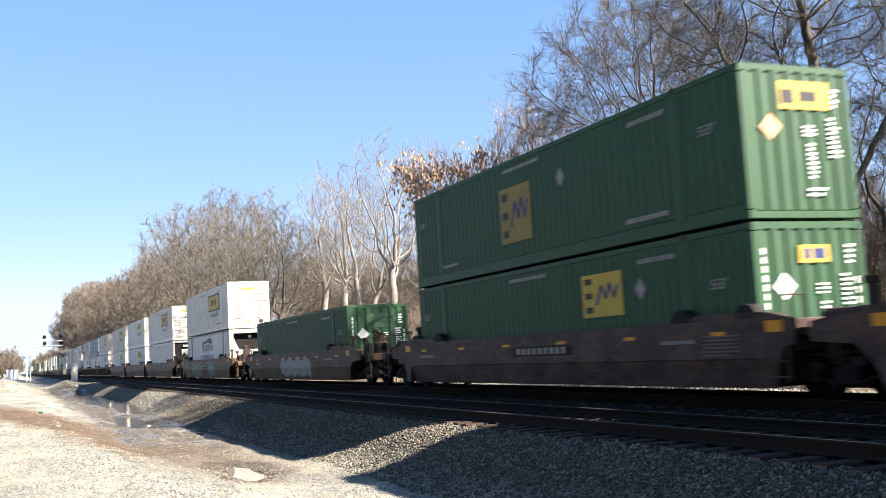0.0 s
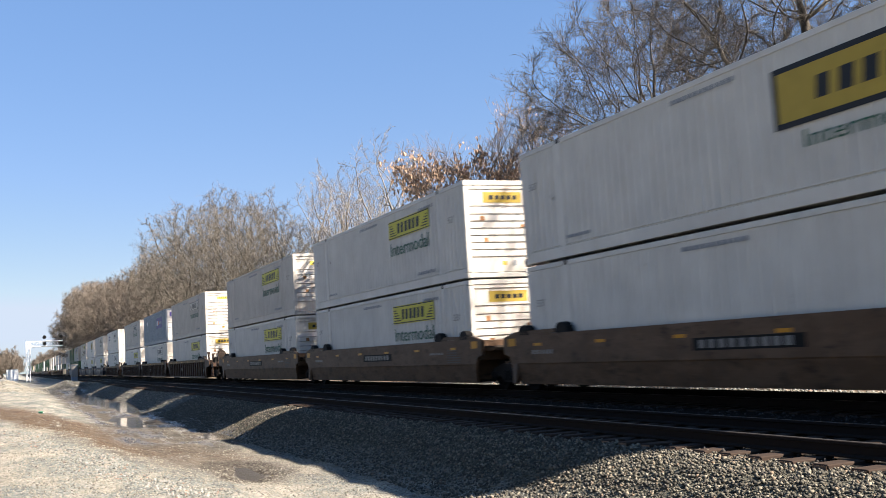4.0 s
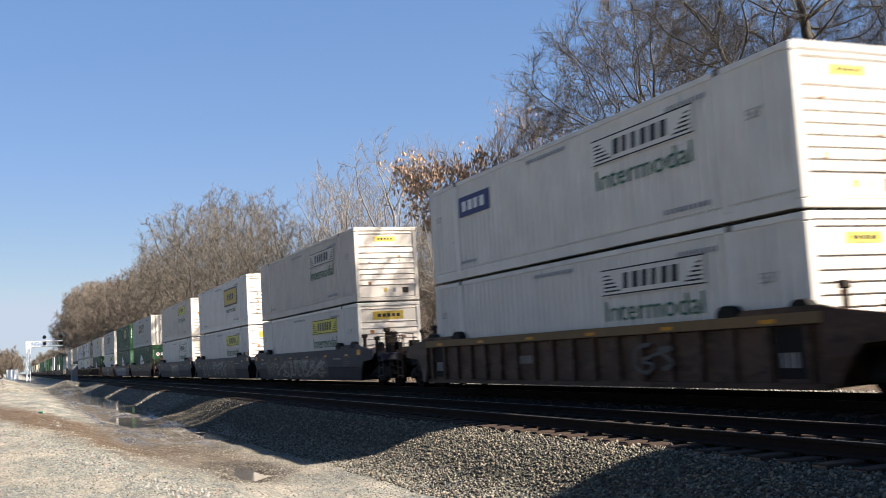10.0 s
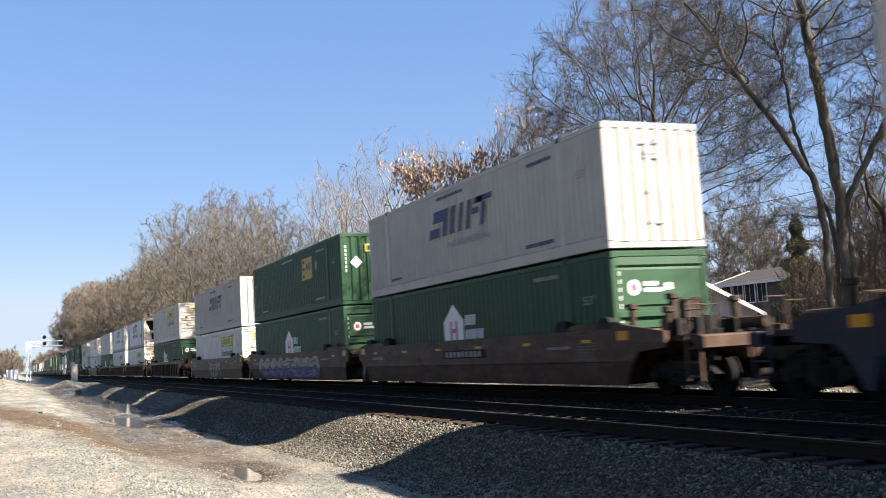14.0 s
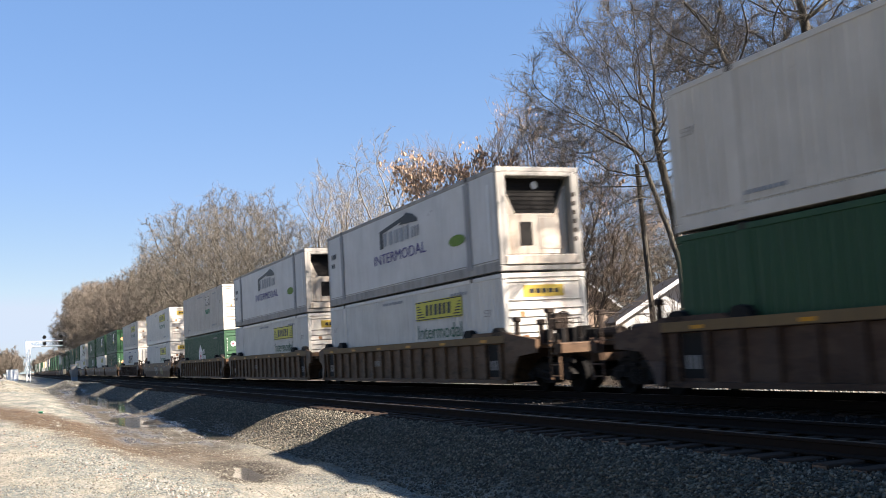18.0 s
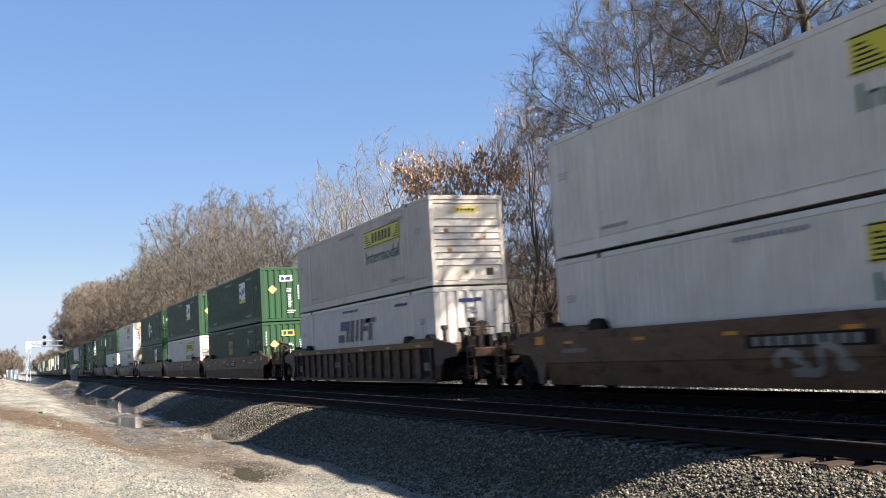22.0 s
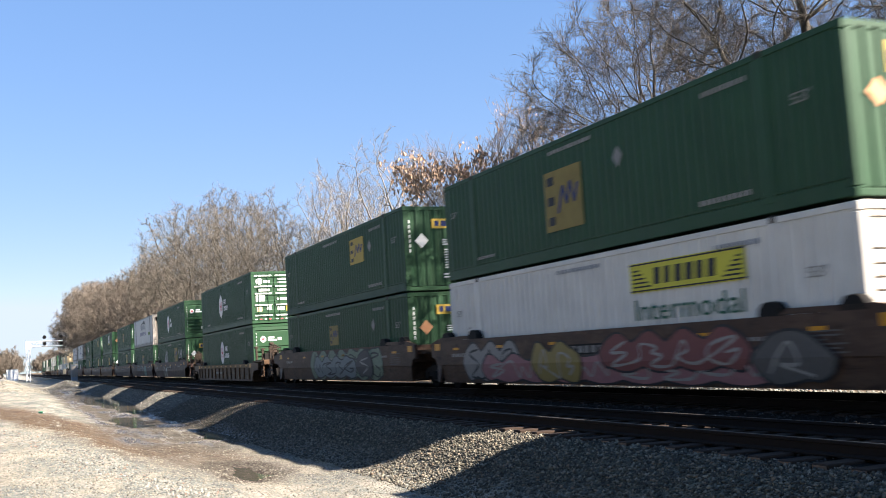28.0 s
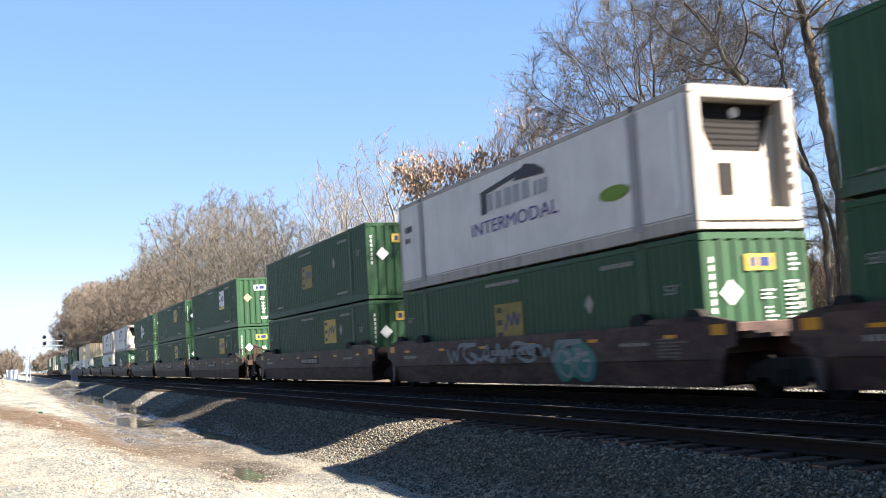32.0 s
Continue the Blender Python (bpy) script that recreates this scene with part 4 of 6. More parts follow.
        def rig():
            q, b2 = random.Random(9), Build()
            for k in range(30):
                a, c, z = q.uniform(0.3, 2.7), q.uniform(-1.3, 1.2), q.uniform(0.35, 1.0)
                b2.box(a, a + q.uniform(0.08, 0.4), c, c + q.uniform(0.06, 0.3), z, z + q.uniform(0.05, 0.32), 0.01)
            for k in range(9):
                a, c = q.uniform(0.2, 2.3), q.uniform(-1.2, 0.6)
                b2.box(a, a + q.uniform(0.08, 0.45), c, c + q.uniform(0.06, 0.35), 1.2, 1.2 + q.uniform(0.12, 0.45), 0.01)
            for k in range(14):
                a, c, z = q.uniform(0.2, 1.4), q.choice((-1.3, -1.1, -0.7, 0.7, 1.1)), q.uniform(0.45, 1.1)
                b2.tube((a, c, z), (a + q.uniform(0.5, 1.5), c + q.uniform(-0.1, 0.1), z + q.uniform(-0.2, 0.15)), 0.025, sides=6)
            return b2
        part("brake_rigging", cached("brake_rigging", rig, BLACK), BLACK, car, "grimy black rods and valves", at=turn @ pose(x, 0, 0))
        part("brake_reservoir", cached("brake_reservoir", lambda: Build().tube((0.7, 0.7, 1.42), (2.2, 0.7, 1.42), 0.13, sides=12), GEAR), GEAR, car, at=turn @ pose(x, 0, 0))
    else:
        part("articulation", cached("articulation", lambda: Build().tube((1.35, 0, 0.55), (1.35, 0, 1.18), 0.34, sides=14).box(0.9, 1.45, -0.3, 0.3, 0.6, 1.05, 0.03), STEEL), STEEL, car, at=turn @ pose(x, 0, 0))
        part("cross_step", cached("cross_step", lambda: Build().box(0.55, 0.85, -1.4, 1.4, 1.20, 1.25), STEEL), STEEL, car, at=turn @ pose(x, 0, 0))


def well_car(ribbed, body, front_coupled, rear_coupled, words, seed, sprays=()):
    """One unit of a well car, its origin at rail height under the middle of the load."""
    rng = random.Random(seed)
    car = new("well_car")
    tagged(car, f"{words} {('smooth-sided', 'ribbed', 'low ribbed')[ribbed]} well car on rails", "train car", "train cars")
    for s in (-1, 1):
        part("side_sill", cached("side_sill_%d" % ribbed, lambda: sill(ribbed), body), body, car, at=pose(0, -SIDE, 0) if s < 0 else pose(0, SIDE, 0, 0, 0, 180))
    part("well_floor", cached("well_floor", lambda: Build().box(-8.4, 8.4, -1.4, -0.9, 0.245, 0.285).box(-8.4, 8.4, 0.9, 1.4, 0.245, 0.285).box(-8.3, -7.5, -1.4, 1.4, 0.245, 0.285).box(7.5, 8.3, -1.4, 1.4, 0.245, 0.285).box(-0.5, 0.5, -1.4, 1.4, 0.245, 0.285), BLACK), BLACK, car)
    if ribbed == 2:
        for k in range(13):
            part("rib", cached("low_rib", lambda: Build().box(-0.05, 0.05, 0, 0.08, 0.19, 0.85, 0.012), body), body, car, at=pose(-7.62 + 1.27 * k, -SIDE + 0.01, 0))
        part("top_chord", cached("low_chord", lambda: Build().box(-8.45, 8.45, -0.01, 0.2, 1.021, 1.05).box(-8.45, 8.45, -0.012, 0.0, 0.85, 1.021), CHORD), CHORD, car, at=pose(0, -SIDE, 0))
    elif ribbed:
        for k in range(18):
            part("rib", cached("rib", lambda: Build().box(-0.06, 0.06, 0, 0.10, 0.31, 1.31, 0.015), body), body, car, at=pose(-8.07 + 0.95 * k, -SIDE + 0.01, 0))
        part("top_chord", cached("top_chord", lambda: Build().box(-8.45, 8.45, -0.01, 0.2, 1.471, 1.50).box(-8.45, 8.45, -0.012, 0.0, 1.31, 1.471), CHORD), CHORD, car, at=pose(0, -SIDE, 0))
    for x in (-6.6, 6.6) if ribbed == 2 else (-8.0, -6.1, 6.1, 8.0):
        part("load_guide", cached("load_guide", lambda: Build().extrude([(-0.30, 1.46), (0.30, 1.46), (0.26, 1.60), (0.16, 1.69), (0.0, 1.72), (-0.16, 1.69), (-0.26, 1.60)], "y", 0.0, 0.2), BLACK), BLACK, car, at=pose(x, -SIDE, -0.45 if ribbed == 2 else 0), label="black raised container guide")
    z = (1.22, 1.38, 0.95)[ribbed]
    for k in range(6):
        part("reflector", cached("reflector", lambda: Build().box(-0.19, 0.19, -0.006, 0.0, -0.035, 0.035), AMBER), AMBER, car, at=pose(-7.3 + 2.9 * k, -SIDE - (0.014 if ribbed else 0), z), label="yellow reflector")
    for k in range(5 if ribbed == 2 else 0):
        part("reflector", cached("reflector", None, AMBER), AMBER, car, at=pose(-5.85 + 2.9 * k, -SIDE - 0.014, z), label="yellow reflector")
    for x in (-8.3, 8.3) if ribbed == 2 else () if ribbed else (-8.7, 8.7):
        part("corner_plate", cached("corner_plate", lambda: Build().box(-0.2, 0.2, -0.006, 0, -0.10, 0.10), AMBER), AMBER, car, at=pose(x, -SIDE - (0.014 if ribbed else 0), 0.95 if ribbed else 1.30), label="amber marker plate")
    if not ribbed:
        board = part("number_board", cached("number_board_0", lambda: Build().box(-1.5, 1.5, -0.004, 0, 0.93, 1.17), BLACK), BLACK, car, "black painted panel", at=pose(0.4, -SIDE, 0))
        part("car_number", bars(-1.3, 1.3, 0.97, 1.13, 9, rng, -0.004, 0.35), SILVER, board)
        part("stencil", bars(5.4, 6.5, 1.06, 1.13, 8, rng, -SIDE, 0.3), SILVER, car)
        lines = Build()
        for k in range(6):
            lines.box(6.75, 6.75 + rng.uniform(0.6, 1.05), -SIDE - 0.004, -SIDE, 1.02 - 0.07 * (k % 4) + 0.14 * (k < 2), 1.05 - 0.07 * (k % 4) + 0.14 * (k < 2))
        part("data_panel", lines, STONE, car)
        part("data_panel", bars(-7.6, -6.5, 0.98, 1.08, 7, rng, -SIDE, 0.35), SILVER, car)
    elif ribbed == 2:
        part("stencil", bars(-2.5, -1.6, 0.48, 0.62, 5, rng, -SIDE + 0.08, 0.3), SILVER, car)
        part("stencil", bars(-1.2, -0.4, 0.50, 0.60, 5, rng, -SIDE + 0.08, 0.3), SILVER, car)
    else:
        for x in (-7.6, 7.6):
            board = part("number_board", cached("number_board_1", lambda: Build().box(-0.36, 0.36, -0.006, 0, 0.40, 1.27), BLACK), BLACK, car, "black painted panel", at=pose(x, -SIDE + 0.10, 0))
            part("car_number", bars(-0.24, 0.24, 0.58, 0.84, 3, rng, -0.006, 0.35), CHALKY, board)
        part("stencil", bars(-2.2, -1.4, 0.75, 0.95, 4, rng, -SIDE + 0.05, 0.3), SILVER, car)
    for k, (col, x0, x1, z0, z1, loops, w) in enumerate(sprays):
        y = -SIDE - 0.003 - 0.012 * k
        fit = (lambda b: b) if ribbed else lean
        if w >= 0.1 and not ribbed:
            state = rng.random()
            part("graffiti_outline", fit(cloud(random.Random(state), x0, x1, z0, z1, loops, y, 0.05)), INK if col is not INK else SILVER, car, "dark sprayed outline")
            part("graffiti", fit(cloud(random.Random(state), x0, x1, z0, z1, loops, y - 0.003)), col, car, "bulging spray-painted graffiti")
            part("graffiti_line", fit(scrawl(rng, x0 + 0.2, x1 - 0.2, z0 + 0.12, z1 - 0.12, 0.035, loops, y - 0.002)), INK if col in (SILVER, SKYSPRAY, MINT) else CHALKY, car, "sprayed line")
        else:
            part("graffiti", fit(scrawl(rng, x0, x1, z0, z1, w, loops, y)), col, car, "looping spray-painted graffiti")
    platform(car, body, 1, front_coupled, ribbed == 2)
    platform(car, body, -1, rear_coupled, ribbed == 2)
    if front_coupled:
        truck(car, 8.45 + 1.55)
    else:
        truck(car, 9.874)
    if rear_coupled:
        truck(car, -8.45 - 1.55)
    return car


# the train, from the car that has just passed to the farthest: upper load, lower load, car body, sprays
TRAIN = [
    ("el", "en", MAROON, 0, 1, ()),
    ("el", "es", MAROON, 0, 1, ()),
    (None, "en", BROWN, 0, 3, ((CHALKY, -2.2, 3.4, 0.36, 1.25, 4, 0.13),)),
    ("jf", "pr", TAN, 0, 3, ((MINT, -4.9, -0.4, 0.34, 1.30, 4, 0.12), (TEAL, 1.8, 4.3, 0.30, 1.30, 2, 0.30))),
    ("jf", "no", TAN, 0, 2, ()),
    ("jy", "jy", TAN, 0, 0, ()),
    ("jd", "jy", TAN, 0, 1, ()),
    ("jq", "jy", BROWN, 1, 2, ()),
    ("fx", "jo", BROWN, 1, 0, ()),
    ("jq", "jy", BROWN, 1, 1, ()),
    ("jb", "jo", BROWN, 1, 3, ((STONE, 3.0, 4.6, 0.5, 1.1, 2, 0.05),)),
    ("jq", "jy", NAVY, 0, 2, ((STONE, -6.5, 4.6, 0.30, 1.2, 8, 0.14), (SILVER, -3.0, 4.0, 0.35, 1.1, 6, 0.07))),
    ("jf", "jy", NAVY, 0, 0, ((STONE, -6.2, 5.4, 0.30, 1.25, 9, 0.12), (CHALKY, -2.0, 2.5, 0.35, 1.2, 4, 0.06))),
    ("jd", "jo", NAVY, 0, 1, ((STONE, -1.2, 3.0, 0.32, 1.35, 3, 0.16),)),
    ("sw", "hh", BROWN, 0, 2, ()),
    ("es", "hg", BROWN, 0, 0, ((SILVER, -6.4, 5.2, 0.45, 1.25, 8, 0.12), (BLUESPRAY, -6.0, 5.0, 0.3, 0.80, 7, 0.2))),
    ("sw", "jy", TAN, 0, 1, ((CHALKY, -1.5, 2.6, 0.36, 1.20, 4, 0.09),)),
    ("jd", "hh", BROWN, 1, 3, ()),
    ("pr", "jy", RUSTY, 1, 2, ()),
    ("pr", "jy", RUSTY, 1, 0, ()),
    ("js", "hg", RUSTY, 1, 1, ()),
    ("jy", "jy", RUSTY, 0, 3, ((SILVER, -0.5, 1.5, 0.5, 0.95, 2, 0.08), (OLIVE, 3.0, 5.0, 0.4, 1.0, 2, 0.10))),
    ("jd", "sl", BROWN, 1, 3, ((STONE, -2.9, -2.1, 0.45, 1.1, 1, 0.05), (STONE, -0.6, 0.2, 0.45, 1.0, 1, 0.05))),
    ("ep", "ew", TAN, 0, 2, ()),
    ("ep", "jy", TAN, 0, 0, ((PINK, 0.0, 1.8, 0.5, 1.1, 3, 0.06),)),
    ("hx", "ep", TAN, 0, 1, ()),
    ("jy", "jy", BROWN, 0, 2, ((OLIVE, -5.0, 1.0, 0.3, 1.2, 5, 0.12), (SKYSPRAY, 0.5, 5.5, 0.35, 1.25, 4, 0.22), (PINK, -1.0, 2.6, 0.3, 0.8, 3, 0.16))),
    ("el", "jy", BROWN, 0, 0, ((SILVER, -6.8, -3.2, 0.30, 1.3, 3, 0.16), (PINK, -5.6, 6.8, 0.28, 0.95, 8, 0.24), (ROSE, 0.6, 5.6, 0.55, 1.30, 4, 0.12), (OLIVE, -2.6, -0.2, 0.3, 1.2, 2, 0.13), (STONE, 5.6, 7.6, 0.30, 1.15, 1, 0.12))),
    ("es", "ew", BROWN, 0, 1, ((MINT, -3.4, 6.0, 0.26, 1.44, 7, 0.24), (SKYSPRAY, -2.8, 3.0, 0.34, 1.15, 4, 0.1), (STONE, 3.0, 5.0, 0.34, 1.30, 1, 0.1))),
    ("hd", "hx", RUSTY, 2, 3, ()),
    ("hx", "et", MAROON, 0, 2, ((GREYINK, -3.0, -0.5, 0.3, 1.1, 2, 0.07),)),
    ("pr", "em", MAROON, 0, 0, ((TEAL, 2.4, 4.4, 0.3, 1.25, 2, 0.18), (SKYSPRAY, -4.0, 4.0, 0.8, 1.3, 7, 0.06))),
    ("em", "es", MAROON, 0, 1, ()),
    ("ep", "es", BROWN, 0, 2, ()),
    ("es", "es", BROWN, 0, 0, ()),
    ("hx", "es", BROWN, 0, 1, ()),
    ("pr", "hx", BROWN, 0, 2, ()),
    ("pr", "jy", BROWN, 0, 0, ()),
    (None, "en", BROWN, 0, 1, ()),
    ("cr", "jy", BROWN, 0, 2, ()),
    ("cr", "jo", BROWN, 0, 0, ()),
    ("en", "jy", BROWN, 0, 1, ()),
    ("es", "es", BROWN, 0, 2, ()),
    ("jy", "es", BROWN, 0, 0, ()),
    ("jy", "jo", BROWN, 0, 1, ()),
    ("es", "es", BROWN, 1, 2, ()),
    ("es", "jy", BROWN, 1, 0, ()),
    ("jy", "jy", BROWN, 1, 1, ()),
    ("es", "es", BROWN, 0, 2, ()),
    ("jy", "es", BROWN, 0, 0, ()),
    ("es", "es", BROWN, 0, 1, ()),
]
# the fourth number: 0 the middle of a three-part car, 1 its rear, 2 its front, 3 a car on its own
LOADS = {"el": lambda: emp("large"), "en": lambda: emp("none"), "es": lambda: emp("small"), "ep": lambda: emp("pale"), "ew": lambda: emp("low"), "et": lambda: emp("tags"), "em": lambda: emp("mid"),
         "jf": lambda: jb("framed"), "jy": lambda: jb("yellow"), "jd": lambda: jb("yellow", DUSTY), "jo": lambda: jb("outline"), "jq": lambda: jb("outline", DUSTY), "jb": lambda: jb("badge"), "js": lambda: jb("short", DUSTY),
         "hh": lambda: hub("house"), "hg": lambda: hub("house", GREYGREEN), "hx": lambda: hub("hexagon"), "hd": lambda: hub("doors"),
         "sw": swift, "sl": lambda: swift(True), "pr": prime, "no": nose, "fx": fedex, "cr": cream}
HUES = {MAROON: "dark maroon", BROWN: "weathered brown", TAN: "dusty tan-brown", NAVY: "grimy navy blue", RUSTY: "rusty orange-brown"}
TRACK_Y = 13.42
ARTIC, COUPLED = 19.748, 23.965
MOVING = []  # each moving thing, the place of its origin behind the head of the train, its height


def make_train():
    made, s = {}, 14.22 - ARTIC
    cars = {}
    for k, (up, low, body, ribbed, kind, sprays) in enumerate(TRAIN):
        if k:
            s += COUPLED if kind >= 2 else ARTIC
        key = (body.name, ribbed, kind) if not sprays else k
        if key not in cars:
            car = cars[key] = well_car(ribbed, body, kind >= 2, kind in (1, 3), HUES[body] + (", graffiti-covered" if sprays else ""), k, sprays)
        else:
            car = copy_thing(cars[key], pose(0, 0, 0))
        MOVING.append((car, s + LEN / 2, 0.0))
        if k <= 33:
            WHEELS.extend(o for o in car.children_recursive if o.name.startswith("wheelset"))
        for load, z in ((low, 0.30), (up, 3.235)):
            if load:
                if load in made:
                    box = copy_thing(made[load], pose(0, 0, 0))
                else:
                    box = made[load] = LOADS[load]()
                MOVING.append((box, s + (2.0 if load == "cr" else 0), z))


def run(t):
    """How far the head of the train has gone at t seconds."""
    return 19.741 * t + 0.030168 * t * t - 0.000256 * t ** 3


WHEELS = []  # wheelsets that pass near by, with their place in the truck


def motions():
    times = [2.0 * k for k in range(17)]
    for thing, behind, z in MOVING:
        walk(thing, [(t, pose(run(t) - behind, TRACK_Y, z)) for t in times])
    ticks = [k / FPS for k in range(32 * FPS + 1)]
    spin = [(t, Matrix.Rotation(run(t) / 0.42, 4, "Y")) for t in ticks]
    for wheels in WHEELS:
        at = wheels.location.copy()
        walk(wheels, [(t, Matrix.Translation(at) @ m) for t, m in spin])


# ---- ground, ballast and track ----
def math_node(n, l, op, *values):
    m = n.new("ShaderNodeMath")
    m.operation = op
    for sock, v in zip(m.inputs, values):
        if isinstance(v, (int, float)):
            sock.default_value = v
        else:
            l.new(v, sock)
    return m.outputs[0]


def step(n, l, value, lo, hi):
    m = n.new("ShaderNodeMapRange")
    m.inputs["From Min"].default_value, m.inputs["From Max"].default_value = lo, hi
    l.new(value, m.inputs["Value"])
    return m.outputs[0]


def soil(name):
    """Cream gravel, a brown wheel-worn band, a muddy ditch, ballast and the wood's floor, side by side across the line."""
    m, n, l, b = nodes_of(name, 0.92, 0.0, 0.12)
    v = coords(n, l)
    sep = n.new("ShaderNodeSeparateXYZ")
    l.new(v, sep.inputs[0])
    X, Y = sep.outputs["X"], sep.outputs["Y"]
    wob = math_node(n, l, "SUBTRACT", noise_tex(n, l, coords(n, l, (0.22, 0.8, 1)), 1.0, 6, 0.65), 0.5)
    cell = n.new("ShaderNodeTexVoronoi")
    cell.inputs["Scale"].default_value = 34.0
    l.new(v, cell.inputs["Vector"])
    cs = n.new("ShaderNodeSeparateColor")
    l.new(cell.outputs["Color"], cs.inputs[0])
    cream = ramp(n, l, cs.outputs[0], [(0.0, (0.076, 0.068, 0.053)), (0.3, (0.249, 0.230, 0.179)), (0.7, (0.380, 0.354, 0.281)), (1.0, (0.152, 0.152, 0.133))])
    green = ramp(n, l, cs.outputs[1], [(0.0, (0.0507, 0.0575, 0.0517)), (0.5, (0.1334, 0.1436, 0.1296)), (1.0, (0.2411, 0.2417, 0.2082))])
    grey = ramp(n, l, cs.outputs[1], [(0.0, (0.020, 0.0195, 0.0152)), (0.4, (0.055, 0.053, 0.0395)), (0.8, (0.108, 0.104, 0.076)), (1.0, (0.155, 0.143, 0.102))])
    # far ballast blends to paler colours, with haze and sun painted in
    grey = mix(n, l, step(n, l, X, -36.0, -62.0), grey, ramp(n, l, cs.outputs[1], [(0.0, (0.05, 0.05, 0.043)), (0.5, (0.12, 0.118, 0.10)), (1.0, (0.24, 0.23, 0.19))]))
    dirt = ramp(n, l, noise_tex(n, l, v, 7.0, 8, 0.75), [(0.3, (0.027, 0.0155, 0.0078)), (0.7, (0.105, 0.064, 0.035))])
    mud = ramp(n, l, noise_tex(n, l, v, 5.0, 9, 0.75), [(0.3, (0.0152, 0.0111, 0.0079)), (0.7, (0.0571, 0.0445, 0.0324))])
    wood = ramp(n, l, noise_tex(n, l, v, 2.0, 8, 0.7), [(0.3, (0.0590, 0.0418, 0.0293)), (0.7, (0.1622, 0.1292, 0.0920))])
    chips = ramp(n, l, cs.outputs[2], [(0.42, (0,)), (0.5, (1,))])
    patch = ramp(n, l, noise_tex(n, l, coords(n, l, (0.3, 0.9, 1)), 1.0, 8, 0.7), [(0.43, (0.0,)), (0.55, (1.0,))])
    c = mix(n, l, patch, cream, green)
    # the brown band runs slantwise, nearer to the line as it comes up
    across = math_node(n, l, "ADD", math_node(n, l, "MULTIPLY_ADD", X, -0.165, Y), math_node(n, l, "MULTIPLY", wob, 2.4))
    band = math_node(n, l, "MULTIPLY", step(n, l, across, 5.7, 6.5), step(n, l, across, 9.5, 8.3))
    band = math_node(n, l, "MULTIPLY", band, math_node(n, l, "MULTIPLY", step(n, l, X, -16.0, -25.0), step(n, l, X, -105.0, -70.0)))
    band = math_node(n, l, "MULTIPLY", band, ramp(n, l, noise_tex(n, l, coords(n, l, (0.4, 2.6, 1)), 1.3, 7, 0.7), [(0.31, (0.0,)), (0.44, (1.0,))]))
    c = mix(n, l, band, c, mix(n, l, math_node(n, l, "MULTIPLY", chips, 0.22), dirt, cream))
    # the ditch
    low = math_node(n, l, "ADD", Y, math_node(n, l, "MULTIPLY", wob, 2.2))
    ditch = math_node(n, l, "MULTIPLY", step(n, l, low, 2.2, 3.0), step(n, l, X, -21.0, -28.0))
    ditch = math_node(n, l, "MULTIPLY", ditch, ramp(n, l, noise_tex(n, l, coords(n, l, (0.35, 1.2, 1)), 1.6, 8, 0.7), [(0.34, (0.4,)), (0.5, (1.0,))]))
    ditch = math_node(n, l, "MULTIPLY", ditch, step(n, l, X, -135.0, -100.0))
    # a wet patch round the nearest puddle
    px, py = math_node(n, l, "MULTIPLY_ADD", X, 0.34, 6.9), math_node(n, l, "MULTIPLY_ADD", Y, 1.15, -4.75)
    wet = math_node(n, l, "ADD", math_node(n, l, "ADD", math_node(n, l, "MULTIPLY", px, px), math_node(n, l, "MULTIPLY", py, py)), math_node(n, l, "MULTIPLY", wob, 1.6))
    ditch = math_node(n, l, "MAXIMUM", ditch, step(n, l, wet, 1.1, 0.5))
    c = mix(n, l, ditch, c, mix(n, l, math_node(n, l, "MULTIPLY", chips, 0.3), mud, cream))
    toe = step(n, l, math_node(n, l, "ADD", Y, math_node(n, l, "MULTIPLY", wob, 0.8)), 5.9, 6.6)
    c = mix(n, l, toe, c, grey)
    # bed between the rails darkened in colour to stand for the train's shade
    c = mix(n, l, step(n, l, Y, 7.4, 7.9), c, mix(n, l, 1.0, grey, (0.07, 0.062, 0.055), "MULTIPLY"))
    c = mix(n, l, step(n, l, Y, 15.0, 15.6), c, mix(n, l, 0.72, cream, grey))
    c = mix(n, l, step(n, l, Y, 18.2, 19.4), c, wood)
    blotch = ramp(n, l, noise_tex(n, l, coords(n, l, (0.6, 1.6, 1)), 1.3, 9, 0.75), [(0.32, (0.6,)), (0.5, (0.97,)), (0.72, (1.0,))])
    c = mix(n, l, 1.0, c, blotch, "MULTIPLY")
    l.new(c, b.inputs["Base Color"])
    damp = math_node(n, l, "MULTIPLY", ditch, math_node(n, l, "SUBTRACT", 1.0, toe))
    pool = math_node(n, l, "MULTIPLY", damp, ramp(n, l, noise_tex(n, l, coords(n, l, (0.3, 1.1, 1)), 1.1, 7, 0.62), [(0.46, (0.0,)), (0.56, (1.0,))]))
    pool = math_node(n, l, "MULTIPLY", pool, step(n, l, X, -23.0, -28.0))
    l.new(ramp(n, l, pool, [(0.2, (0.93,)), (0.9, (0.22,))]), b.inputs["Roughness"])
    l.new(ramp(n, l, pool, [(0.2, (0.12,)), (0.9, (0.6,))]), b.inputs["Specular IOR Level"])
    bump(n, l, b, math_node(n, l, "ADD", cell.outputs["Distance"], math_node(n, l, "MULTIPLY", noise_tex(n, l, v, 2.5, 8, 0.75), 4.0)), 0.8, 0.03)
    return m


